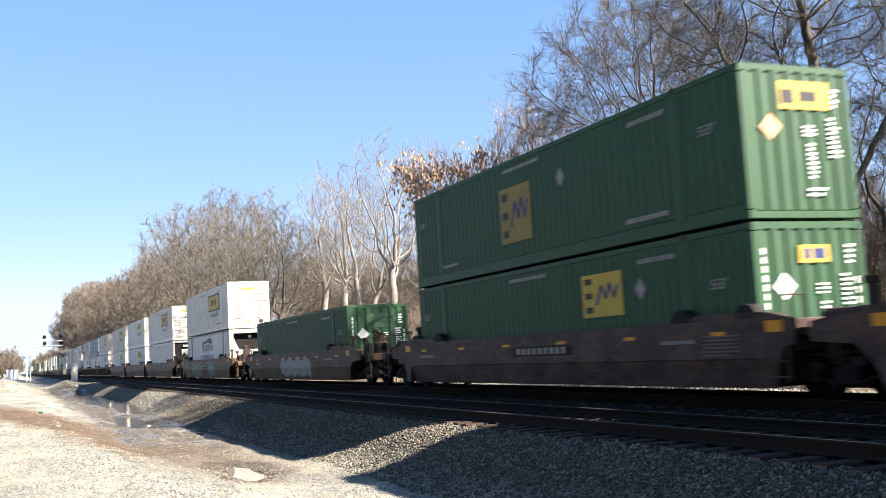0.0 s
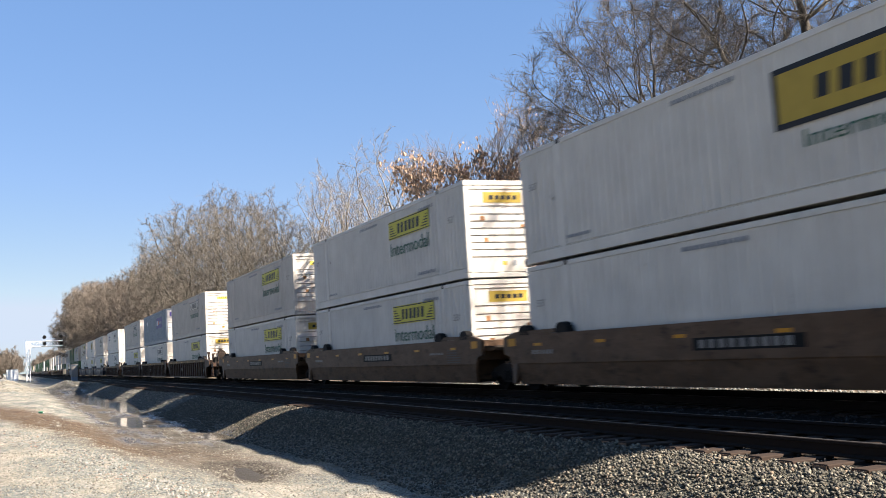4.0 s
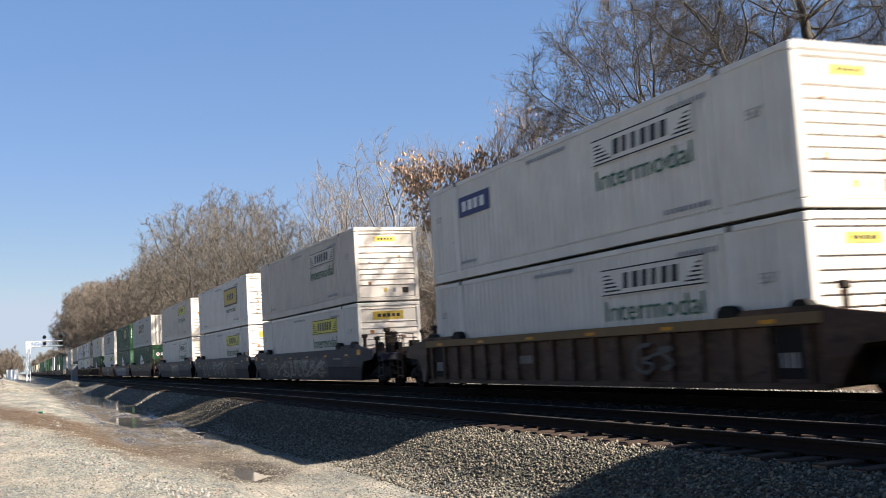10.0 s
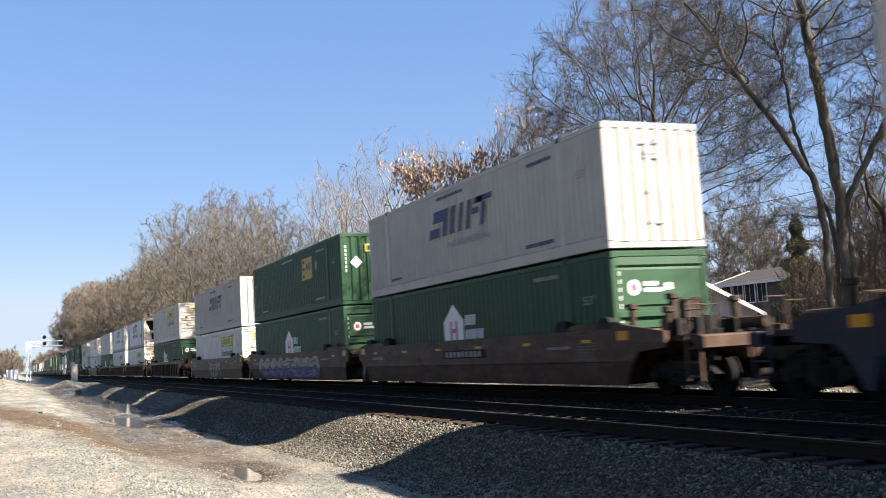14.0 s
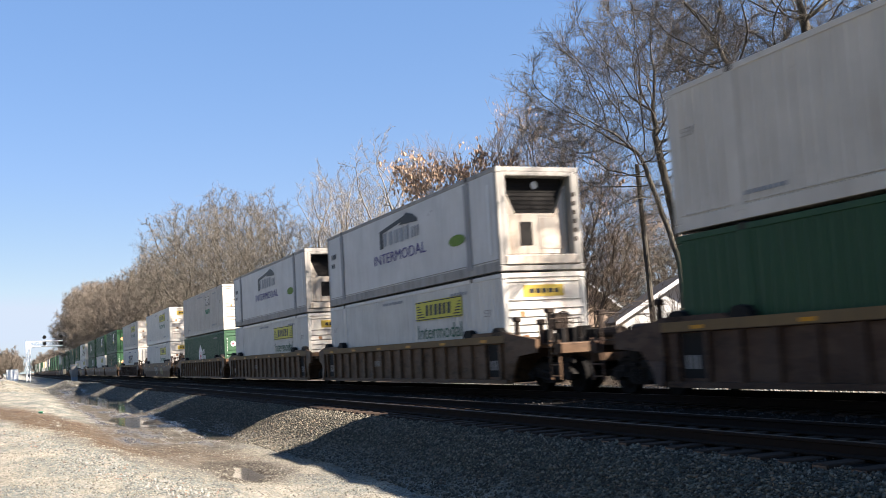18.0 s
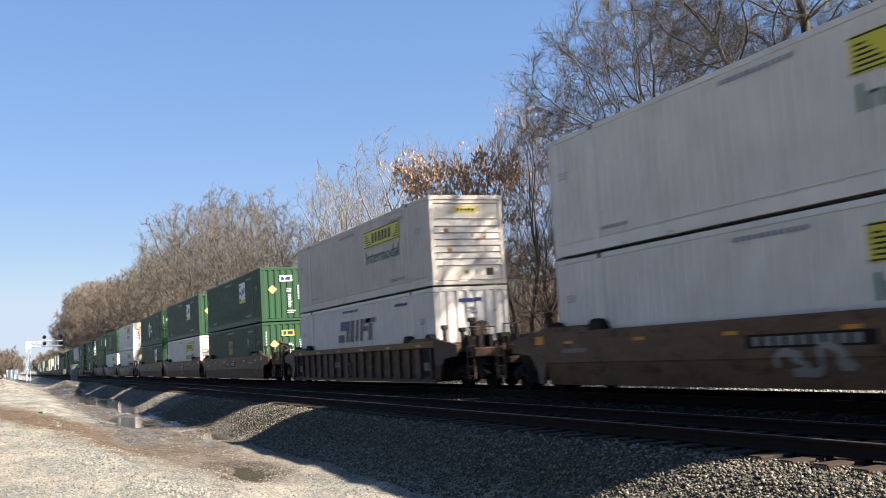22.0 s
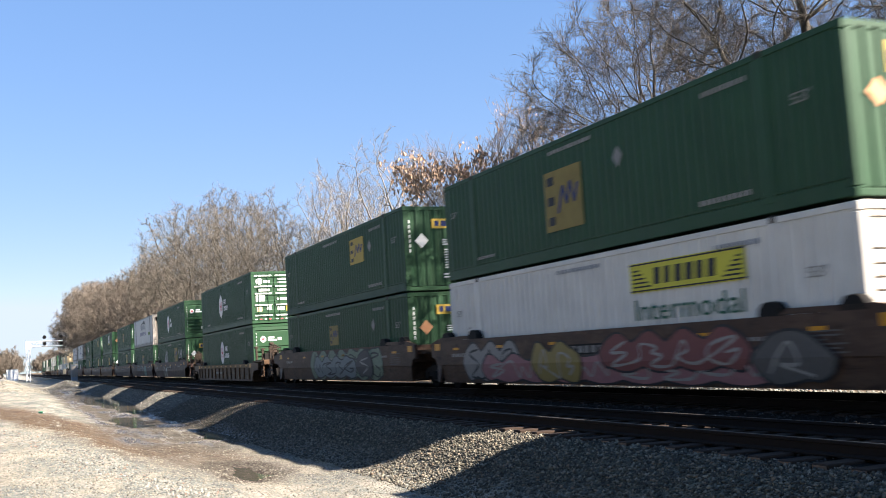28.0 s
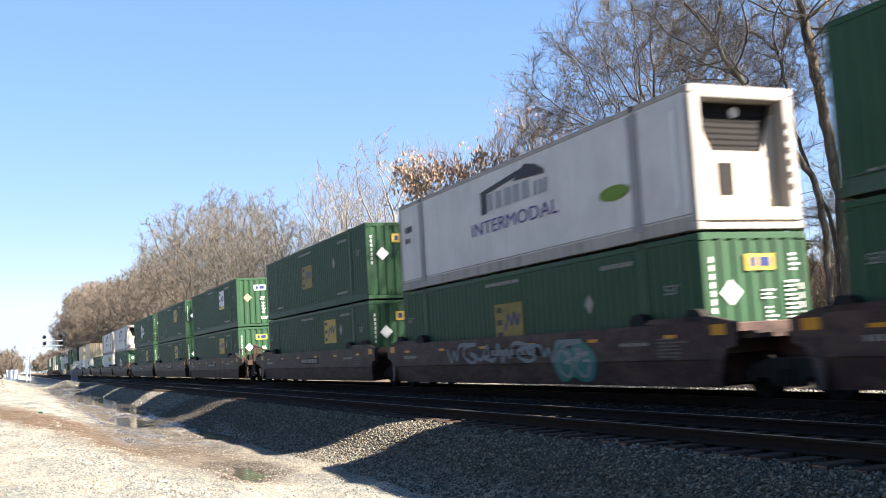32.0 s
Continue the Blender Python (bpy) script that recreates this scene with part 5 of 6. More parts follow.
SOIL = soil("gravel_and_dirt")
PROFILE_Y = [-3000, -40, -12, -3, 0.2, 1.6, 3.0, 3.8, 4.6, 5.2, 5.8, 6.3, 6.8, 7.2, 7.6, 8.0, 15.2, 17.4, 19, 24, 32, 60, 3000]
PROFILE_Z = [-0.5, -0.5, -0.4, -0.36, -0.42, -0.58, -0.80, -0.88, -0.905, -0.90, -0.84, -0.70, -0.46, -0.305, -0.235, -0.205, -0.21, -0.26, -0.5, -0.1, 0.2, 0.4, 0.4]
# heaps and hollows: x, y, radius along, radius across, height
HEAPS = [(-116, -0.8, 10, 1.7, 0.95), (-146, 5.5, 13, 1.5, 0.6), (-111, 4.9, 5.5, 1.75, 1.15), (-60, 1.2, 7, 0.9, 0.16), (-34, 1.6, 6, 0.6, 0.08),
         (-78, 6.0, 19, 1.5, -0.26), (-90, 4.7, 15, 1.3, -0.17), (-66, 6.6, 10, 0.7, -0.25), (-43.5, 4.1, 5, 0.8, -0.16), (-31, 5.7, 5, 0.5, -0.16), (-20.0, 4.15, 1.9, 0.5, -0.155), (-21.3, 3.9, 0.5, 0.16, 0.05), (-18.9, 4.35, 0.5, 0.2, 0.05), (-20.2, 4.5, 0.5, 0.12, 0.06), (-55, 5.6, 6, 0.6, -0.14), (-26, 3.6, 2, 0.5, 0.03)]


def ground_z(x, y):
    """Height of the ground; arrays or numbers."""
    x, y = np.asarray(x, float), np.asarray(y, float)
    z = np.interp(y, PROFILE_Y, PROFILE_Z)
    for hx, hy, rx, ry, h in HEAPS:
        z = z + h * np.exp(-((x - hx) / rx) ** 2 - ((y - hy) / ry) ** 2)
    soft = np.clip((7.2 - y) / 1.5, 0, 1) + np.clip((y - 17) / 3, 0, 1)
    z = z + 0.55 * soft * (0.035 * np.sin(x * 0.83 + 1.3 * np.sin(y * 0.9)) + 0.03 * np.sin(x * 1.9 + y * 2.3) + 0.02 * np.sin(x * 3.7 - y * 4.1) + 0.012 * np.sin(8.1 * x + 5.3 * y))
    return z


def spaced(limit, fine, step):
    """Coordinates from 0 to limit, fine at first and then ever wider."""
    out, v = [], 0.0
    while v < limit:
        out.append(v)
        v += step if v < fine else step + (v - fine) * 0.12
    return out + [limit]


xs = np.array(sorted({-v for v in spaced(3000, 60, 0.3)} | set(spaced(3000, 6, 0.6))))
ys = np.array(sorted({-v for v in spaced(3000, 4, 0.3)} | {v for v in spaced(3000, 20, 0.15)}))
gx, gy = np.meshgrid(xs, ys, indexing="ij")
gv = np.stack([gx, gy, ground_z(gx, gy)], -1).reshape(-1, 3)
ni, nj = len(xs), len(ys)
ii, jj = np.meshgrid(np.arange(ni - 1), np.arange(nj - 1), indexing="ij")
base = (ii * nj + jj).ravel()
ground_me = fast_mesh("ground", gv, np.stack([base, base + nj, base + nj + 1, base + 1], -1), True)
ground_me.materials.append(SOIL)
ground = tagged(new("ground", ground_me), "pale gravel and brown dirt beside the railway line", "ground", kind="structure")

m_water, n_, l_, b_ = nodes_of("muddy_water", 0.08)
b_.inputs["Base Color"].default_value = (0.055, 0.046, 0.034, 1)
b_.inputs["IOR"].default_value = 1.33
bump(n_, l_, b_, noise_tex(n_, l_, coords(n_, l_), 3.0, 3), 0.14, 0.02)
water = new("puddle_water", Build().add([(-118, 2.9, -0.972), (-17, 2.9, -0.972), (-17, 8.0, -0.972), (-118, 8.0, -0.972)], [(0, 1, 2, 3)]).mesh("puddle_water"))
water.data.materials.append(m_water)
tagged(water, "shallow muddy puddles in the ditch beside the track", "water", kind="structure")


def stones(name, count, x0, x1, y0, y1, size, material, seed, lift=0.3, ties=False, bias=1.0, zones=False, stripe=None):
    """Many loose angular stones in one mesh."""
    r = np.random.default_rng(seed)
    px = x1 - (x1 - x0) * r.random(count) ** bias
    py = y0 + (y1 - y0) * r.random(count)
    if ties:  # keep the sleepers' tops clear
        keep = (np.abs((px + 1000) % 0.53 - 0.265) < 0.15) | (np.abs(py - 9.0) > 1.32) & (np.abs(py - TRACK_Y) > 1.32)
        px, py = px[keep], py[keep]
    if zones:  # few stones in the muddy ditch and on the brown band
        across = py - 0.165 * px
        bare = ((across > 6.5) & (across < 8.3) & (px < -20)) | ((py > 2.6) & (py < 5.6) & (px < -25))
        keep = ~bare | (r.random(len(px)) < 0.16)
        px, py = px[keep], py[keep]
    if stripe:  # one slanting stripe alone
        keep = np.abs(py - 0.165 * px - stripe[0] + 0.25 * np.sin(px * 0.9)) < stripe[1] * (0.5 + r.random(len(px)))
        px, py = px[keep], py[keep]
    dry = ground_z(px, py) > -0.965
    px, py = px[dry], py[dry]
    n = len(px)
    s = size * (0.45 + 1.25 * r.random((n, 1)) ** 2)
    o = np.array([(1, 0, 0), (-1, 0, 0), (0, 1, 0), (0, -1, 0), (0, 0, 1), (0, 0, -1)], float)
    v = o[None] * (0.55 + 0.6 * r.random((n, 6, 1))) + 0.35 * (r.random((n, 6, 3)) - 0.5)
    v = v * s[:, None, :] * np.array([1.0, 1.0, 0.75])
    a = r.random(n) * 6.283
    c, sn = np.cos(a)[:, None], np.sin(a)[:, None]
    t = (r.random((n, 1)) - 0.5) * 1.6
    vx, vy, vz = v[..., 0], v[..., 1], v[..., 2]
    vx, vz = vx * np.cos(t) - vz * np.sin(t), vx * np.sin(t) + vz * np.cos(t)
    w = np.stack([vx * c - vy * sn + px[:, None], vx * sn + vy * c + py[:, None], vz + (ground_z(px, py) + lift * s[:, 0])[:, None]], -1)
    tri = np.array([(0, 2, 4), (2, 1, 4), (1, 3, 4), (3, 0, 4), (2, 0, 5), (1, 2, 5), (3, 1, 5), (0, 3, 5)])
    f = (np.arange(n)[:, None, None] * 6 + tri[None]).reshape(-1, 3)
    me = fast_mesh(name, w.reshape(-1, 3), f)
    me.materials.append(material)
    return new(name, me)


def stone_mat(name, stops):
    m, n, l, b = nodes_of(name, 0.85)
    g = n.new("ShaderNodeNewGeometry")
    c = ramp(n, l, g.outputs["Random Per Island"], stops)
    f = noise_tex(n, l, coords(n, l), 60, 4)
    l.new(mix(n, l, ramp(n, l, f, [(0.3, (0,)), (0.7, (0.4,))]), c, (0.12, 0.11, 0.10)), b.inputs["Base Color"])
    return m


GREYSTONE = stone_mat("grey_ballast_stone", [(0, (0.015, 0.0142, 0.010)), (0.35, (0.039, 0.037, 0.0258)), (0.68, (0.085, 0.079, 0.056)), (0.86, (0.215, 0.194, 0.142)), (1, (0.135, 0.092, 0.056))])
# paler set of ballast colours: distant haze and sunlight put into the stone
FARSTONE = stone_mat("haze_pale_ballast_stone", [(0, (0.04, 0.04, 0.034)), (0.35, (0.085, 0.085, 0.07)), (0.7, (0.17, 0.165, 0.135)), (0.9, (0.30, 0.285, 0.235)), (1, (0.17, 0.13, 0.09))])
# oily stones between the rails, coloured darker still for the shade there
SHADESTONE = stone_mat("oily_shaded_ballast_stone", [(0, (0.0049, 0.0047, 0.0042)), (0.6, (0.0103, 0.0095, 0.0085)), (0.95, (0.0221, 0.0200, 0.0175)), (1, (0.1225, 0.1100, 0.1007))])
GREENSTONE = stone_mat("greenish_grey_chip", [(0, (0.06, 0.065, 0.058)), (0.4, (0.15, 0.16, 0.142)), (0.8, (0.27, 0.275, 0.245)), (1, (0.20, 0.12, 0.08))])
PALESTONE = stone_mat("pale_limestone_chip", [(0, (0.0657, 0.0624, 0.0498)), (0.35, (0.1903, 0.1778, 0.1389)), (0.8, (0.3088, 0.2886, 0.2274)), (1, (0.1246, 0.1271, 0.1100))])
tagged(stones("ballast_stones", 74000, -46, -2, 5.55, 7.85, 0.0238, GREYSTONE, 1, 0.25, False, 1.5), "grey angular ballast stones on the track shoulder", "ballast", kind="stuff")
tagged(stones("shoulder_stones", 18000, -115, -46, 5.7, 7.85, 0.036, FARSTONE, 6, 0.25, False, 0.8), "grey ballast stones further down the line", "ballast", kind="stuff")
tagged(stones("ballast_between_rails", 9000, -40, 2, 7.8, 16.0, 0.036, SHADESTONE, 2, 0.1, True, 1.3), "dark ballast stones between the rails", "ballast", kind="stuff")
tagged(stones("gravel_chips", 46000, -36, -8, -2.2, 6.0, 0.016, PALESTONE, 3, 0.25, False, 1.3, True), "pale limestone chips strewn over the ground", "gravel", kind="stuff")
tagged(stones("coarse_chips", 30000, -34, -9, -2.2, 4.0, 0.024, GREENSTONE, 12, 0.25, False, 1.2, False, (4.9, 0.5)), "coarse greenish-grey stone chips in a slanting stripe", "gravel", kind="stuff")
tagged(stones("heap_stones", 6000, -150, -36, -1.5, 5.6, 0.026, PALESTONE, 4, 0.2, False, 0.8, True), "coarse pale stones on the low gravel heaps", "gravel", kind="stuff")
tagged(stones("verge_stones", 5000, -45, -6, 15.6, 19.0, 0.04, GREENSTONE, 9), "pale stones along the far verge", "gravel", kind="stuff")
tagged(stones("mound_stones", 6000, -124, -100, 2.4, 7.2, 0.042, FARSTONE, 7), "grey stones heaped on a mound by the track", "gravel", kind="stuff")
tagged(stones("pale_mound_stones", 5500, -136, -100, -3.2, 3.0, 0.075, PALESTONE, 8), "pale stones heaped beside the ditch", "gravel", kind="stuff")

TIE = plain("weathered_timber", (0.030, 0.020, 0.014), 0.9, 0, 12, 0.45)
CUT = plain("timber_end_grain", (0.15, 0.095, 0.062), 0.9, 0, 20, 0.45)
RAIL_PROF = [(-0.07, -0.17), (0.07, -0.17), (0.07, -0.155), (0.012, -0.135), (0.012, -0.045), (0.036, -0.035), (0.036, -0.006), (0.028, -0.001), (-0.028, -0.001), (-0.036, -0.006), (-0.036, -0.035), (-0.012, -0.045), (-0.012, -0.135), (-0.07, -0.155)]


def track(name, y, group):
    t = tagged(new(name), "steel rails on dark timber sleepers in ballast", "railway track", kind="structure")
    t.location = (0, y, 0)
    for s in (-1, 1):
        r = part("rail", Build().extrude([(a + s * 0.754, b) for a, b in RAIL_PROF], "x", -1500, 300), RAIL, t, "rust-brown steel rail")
        part("rail_head", Build().box(-1500, 300, s * 0.754 - 0.026, s * 0.754 + 0.026, -0.001, 0.001), RAILTOP, r, "shiny worn running surface")
    r = random.Random(name)
    me = cached("sleeper", lambda: Build().box(-0.115, 0.115, -1.3, 1.3, -0.17, 0.0, 0.012), TIE)
    end = cached("sleeper_end", lambda: Build().box(-0.10, 0.10, -0.004, 0.0, -0.15, -0.015), CUT)
    for k in range(100):
        x = 6 - 0.53 * k + r.uniform(-0.03, 0.03)
        o = part("sleeper", me, TIE, t, at=pose(x, r.uniform(-0.05, 0.05), -0.172 + r.uniform(-0.012, 0.0), 0, 0, r.uniform(-1.2, 1.2)))
        if k < 36 and y < 10:
            part("sleeper_end", end, CUT, o, at=pose(0, -1.301, 0))
    b = Build()
    for k in range(100, 900):
        x = 6 - 0.53 * k
        b.box(x - 0.115, x + 0.115, -1.3, 1.3, -0.34, -0.172)
    tagged(part("far_sleepers", b, TIE, t), kind="stuff")
    return t


# ---- trees ----
def tubes(P, R, sides):
    """Tapered tubes along many polylines at once: P (n, s, 3), R (n, s)."""
    n, s, _ = P.shape
    T = np.gradient(P, axis=1)
    T /= np.linalg.norm(T, axis=2, keepdims=True) + 1e-9
    ref = np.where(np.abs(T[..., 2:3]) > 0.8, np.array([1.0, 0, 0]), np.array([0, 0, 1.0]))
    ref = np.broadcast_to(ref[:, :1], T.shape)
    U = np.cross(T, ref)
    U /= np.linalg.norm(U, axis=2, keepdims=True) + 1e-9
    W = np.cross(T, U)
    a = np.arange(sides) * 2 * np.pi / sides
    ring = P[:, :, None] + R[:, :, None, None] * (np.cos(a)[None, None, :, None] * U[:, :, None] + np.sin(a)[None, None, :, None] * W[:, :, None])
    idx = np.arange(n * s * sides).reshape(n, s, sides)
    nx = np.roll(idx, -1, axis=2)
    q = np.stack([idx[:, :-1], nx[:, :-1], nx[:, 1:], idx[:, 1:]], -1)
    return ring.reshape(-1, 3), q.reshape(-1, 4)


def branches(r, start, way, length, rad, tip, segs, wander, lift):
    """Polylines that wander and turn upwards."""
    n = len(start)
    P, d = [start], way.copy()
    step = length[:, None] / segs
    for k in range(segs):
        d = d + wander * r.normal(size=(n, 3)) + np.array([0, 0, lift / segs])
        d /= np.linalg.norm(d, axis=1, keepdims=True)
        P.append(P[-1] + d * step)
    f = np.linspace(0, 1, segs + 1)[None]
    return np.stack(P, 1), rad[:, None] * (1 - f) + tip[:, None] * f


def buds(r, lobes, count):
    """Points that the twigs grow towards: thick in the outer crown, with an uneven outline. Lobes: centre, radii."""
    size = np.array([l[3] * l[4] * l[5] for l in lobes])
    out = []
    for (cx, cy, cz, rx, ry, rz), n in zip(lobes, (count * size / size.sum()).astype(int)):
        d = r.normal(size=(n, 3))
        d /= np.linalg.norm(d, axis=1, keepdims=True)
        rad = r.random(n) ** 0.42 * (1 + 0.10 * np.sin(5 * d[:, 0] + 3 * d[:, 2] + cx) + 0.08 * np.sin(9 * d[:, 1] - 7 * d[:, 2] + cz))
        out.append(np.array([cx, cy, cz]) + d * rad[:, None] * np.array([rx, ry, rz]))
    return np.concatenate(out)


def colony(r, stems, goals, step, kill, up):
    """Branches that divide as they grow towards the nearest free goals. Gives the nodes and the parent of each."""
    nodes, parent = [], []
    for stem in stems:
        line = np.array(stem, float)
        k0 = -1
        for a, b in zip(line[:-1], line[1:]):
            n = max(2, int(np.linalg.norm(b - a) / step))
            for t in range(0 if k0 < 0 else 1, n + 1):
                nodes.append(a + (b - a) * t / n)
                parent.append(k0)
                k0 = len(nodes) - 1
    nodes, parent = np.array(nodes), list(parent)
    kids = np.zeros(len(nodes), int)
    d = np.linalg.norm(goals[:, None] - nodes[None], axis=2)
    near, dist = d.argmin(1), d.min(1)
    for turn in range(140):
        free = kids[near] < 3
        if not free.any():
            break
        way = goals - nodes[near]
        way /= np.linalg.norm(way, axis=1, keepdims=True) + 1e-9
        pull = np.zeros((len(nodes), 3))
        np.add.at(pull, near[free], way[free])
        act = np.unique(near[free])
        w = pull[act] / (np.linalg.norm(pull[act], axis=1, keepdims=True) + 1e-9) + np.array([0, 0, up]) + 0.30 * r.normal(size=(len(act), 3))
        w /= np.linalg.norm(w, axis=1, keepdims=True)
        fresh = nodes[act] + w * step * (0.8 + 0.4 * r.random((len(act), 1)))
        kids[act] += 1
        k = len(nodes)
        nodes, kids = np.concatenate([nodes, fresh]), np.concatenate([kids, np.zeros(len(act), int)])
        parent += list(act)
        d = np.linalg.norm(goals[:, None] - fresh[None], axis=2)
        j, dm = d.argmin(1), d.min(1)
        near, dist = np.where(dm < dist, k + j, near), np.minimum(dm, dist)
        keep = dist > kill
        goals, near, dist = goals[keep], near[keep], dist[keep]
        if not len(goals):
            break
    return nodes, np.array(parent)


def grow(seed, stems, lobes, goals, step, kill, tip, girth, up=0.12, power=2.4, twigs=(3, 0.8, 3, 4), thin=0.005, gnarl=1.0):
    """A bare tree: arrays of trunk and crown, and the twigs' lines. twigs: on each outer node, their length, twiglets on each, segments."""
    r = np.random.default_rng(seed)
    P, parent = colony(r, stems, buds(r, lobes, goals), step, kill, up)
    n = len(P)
    load = np.full(n, 0.0)
    kid, best = np.full(n, -1), np.zeros(n)
    for k in range(n - 1, -1, -1):
        load[k] = max(load[k], 1.0)
        p = parent[k]
        if p >= 0:
            load[p] += load[k]
            if load[k] > best[p]:
                best[p], kid[p] = load[k], k
    R = tip * load ** (1 / power)
    R *= 1 + (girth / R.max() - 1) * np.clip((R - tip) / (R.max() - tip), 0, 1) ** 0.8
    has = (parent >= 0) & (kid >= 0)
    for turn in range(2):
        Q = P.copy()
        Q[has] = 0.5 * P[has] + 0.25 * P[parent[has]] + 0.25 * P[kid[has]]
        P = Q
    P = P + r.normal(size=P.shape) * np.clip(R[:, None] * 0.4, 0.006, 0.022) * gnarl * (parent >= 0)[:, None]
    lines = {}
    for k in range(n):
        p = parent[k]
        if p >= 0 and kid[p] == k:
            continue
        line = [] if p < 0 else [p]
        c = k
        while c >= 0:
            line.append(c)
            c = kid[c]
        if len(line) > 1:
            lines.setdefault(len(line), []).append(line)
    trunk, crown = [], []
    for m, group in lines.items():
        g = np.array(group)
        rad = R[g].copy()
        off = parent[g[:, 1]] == g[:, 0]
        side = off & (kid[g[:, 0]] != g[:, 1])
        rad[side, 0] = np.minimum(rad[side, 0], rad[side, 1] * 1.25)
        stout = rad[:, 0] > min(3.2 * tip, 0.7 * R.max())
        if stout.any():
            trunk.append(tubes(P[g[stout]], rad[stout], 9 if m > 18 else 6))
        if (~stout).any():
            crown.append(tubes(P[g[~stout]], rad[~stout], 4 if thin < 0.02 else 3))
    outer = np.flatnonzero((R < 1.9 * tip) & (parent >= 0))
    count, length, small, segs = twigs
    at = np.repeat(outer, count)
    tang = P[at] - P[parent[at]]
    tang /= np.linalg.norm(tang, axis=1, keepdims=True) + 1e-9

    def turned(tang, angle):
        rnd = r.normal(size=tang.shape)
        side = rnd - (rnd * tang).sum(1, keepdims=True) * tang
        side /= np.linalg.norm(side, axis=1, keepdims=True) + 1e-9
        a = np.radians(angle * (0.5 + r.random((len(tang), 1))))
        return tang * np.cos(a) + side * np.sin(a)

    f = r.random((len(at), 1))
    start = P[at] * f + P[parent[at]] * (1 - f)
    rad = np.full(len(at), max(thin, tip * 0.62))
    T, TR = branches(r, start, turned(tang, 42), length * (0.4 + 0.9 * r.random(len(at))), rad, np.full(len(at), thin), segs, 0.16 * gnarl, 0.06 + 0.9 * up)
    crown.append(tubes(T, TR, 3))
    if small:
        row = np.repeat(np.arange(len(T)), small)
        i = r.integers(0, segs, len(row))
        f = r.random((len(row), 1))
        start = T[row, i] * (1 - f) + T[row, i + 1] * f
        tang = T[row, i + 1] - T[row, i]
        tang /= np.linalg.norm(tang, axis=1, keepdims=True) + 1e-9
        t2 = np.full(len(row), thin)
        T2, R2 = branches(r, start, turned(tang, 45), length * (0.2 + 0.35 * r.random(len(row))), t2, t2 * 0.8, min(2, segs), 0.16 * gnarl, 0.04 + 0.6 * up)
        crown.append(tubes(T2, R2, 3))
    return trunk, crown, T


def joined(pieces):
    v, f, k = [], [], 0
    for a, q in pieces:
        v.append(a)
        f.append(q + k)
        k += len(a)
    return np.concatenate(v), np.concatenate(f)


def leaves_on(P, count, size, seed):
    """Withered leaves, each bent along its middle, hung on the twigs' ends."""
    r = np.random.default_rng(seed)
    e = P[:, -1]
    dense = (e[:, 0] < -0.2) & (e[:, 2] > 6.6) & (e[:, 2] < 9.9) & (np.sin(e[:, 0] * 2.3) + np.sin(e[:, 2] * 2.9 + 1) > -0.5)
    tall = np.flatnonzero(dense | (r.random(len(e)) < 0.035) & (e[:, 2] > 6))
    pick = r.choice(tall, count)
    c = P[pick, r.integers(1, P.shape[1], count)] + r.normal(size=(count, 3)) * 0.05
    a = r.random(count) * 6.283
    u = np.stack([np.cos(a), np.sin(a), 0 * a], 1) * (size * (0.5 + r.random((count, 1))))
    w = np.stack([-np.sin(a) * 0.4, np.cos(a) * 0.4, -1 + 0 * a], 1) * (size * (1.0 + 1.2 * r.random((count, 1))))
    n = np.cross(u, w) / size * 0.25
    v = np.stack([c, c + u * 0.5 + w * 0.5 + n, c + w, c - u * 0.5 + w * 0.5 + n], 1).reshape(-1, 3)
    k = np.arange(count)[:, None] * 4
    f = np.concatenate([k + np.array([[0, 1, 2]]), k + np.array([[0, 2, 3]])])
    return v, f


def tree(name, label, barks, category="tree", **how):
    leaves = how.pop("leaves", 0)
    trunk, crown, tips = grow(**how)
    thing = tagged(new(name), label, category, "trees behind the railway line")
    for nm, pieces, mat in (("trunk", trunk, barks[0]), ("crown", crown, barks[1])):
        v, f = joined(pieces)
        part(nm, fast_mesh(nm, v, f, True), mat, thing)
    if leaves:
        v, f = leaves_on(tips, leaves, 0.10, how["seed"])
        part("leaves", fast_mesh("leaves", v, f), DRYLEAF, thing, "curled brown dead leaves")
    return thing


BARK = bark("grey_brown_bark", (0.046, 0.041, 0.033), (0.17, 0.152, 0.124))
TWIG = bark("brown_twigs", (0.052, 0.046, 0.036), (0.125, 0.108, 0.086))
PALEBARK = bark("pale_sycamore_bark", (0.10, 0.09, 0.073), (0.27, 0.25, 0.215), 3)
PALETWIG = bark("grey_tan_twigs", (0.072, 0.064, 0.051), (0.166, 0.147, 0.118))
MASSTWIG = bark("dull_brown_twigs", (0.094, 0.079, 0.063), (0.168, 0.142, 0.114))
SYCTWIG = bark("pale_twigs", (0.115, 0.102, 0.084), (0.26, 0.232, 0.192))
REDTWIG = bark("reddish_brown_twigs", (0.085, 0.066, 0.050), (0.17, 0.135, 0.105))
OAKTWIG = bark("tan_pink_twigs", (0.125, 0.098, 0.074), (0.25, 0.20, 0.152))
DRYLEAF = plain("dead_brown_leaf", (0.34, 0.235, 0.16), 0.8, 0, 30, 0.45)
FIR = plain("olive_conifer_needles", (0.14, 0.135, 0.06), 0.8, 0, 20, 0.5)


def stand(thing, x, y, turn, size=1.0, sink=0.1):
    thing.scale = (size, size, size)
    thing.matrix_basis = pose(x, y, float(ground_z(x, y)) - sink, 0, 0, turn) @ Matrix.Diagonal((size, size, size, 1))
    return thing


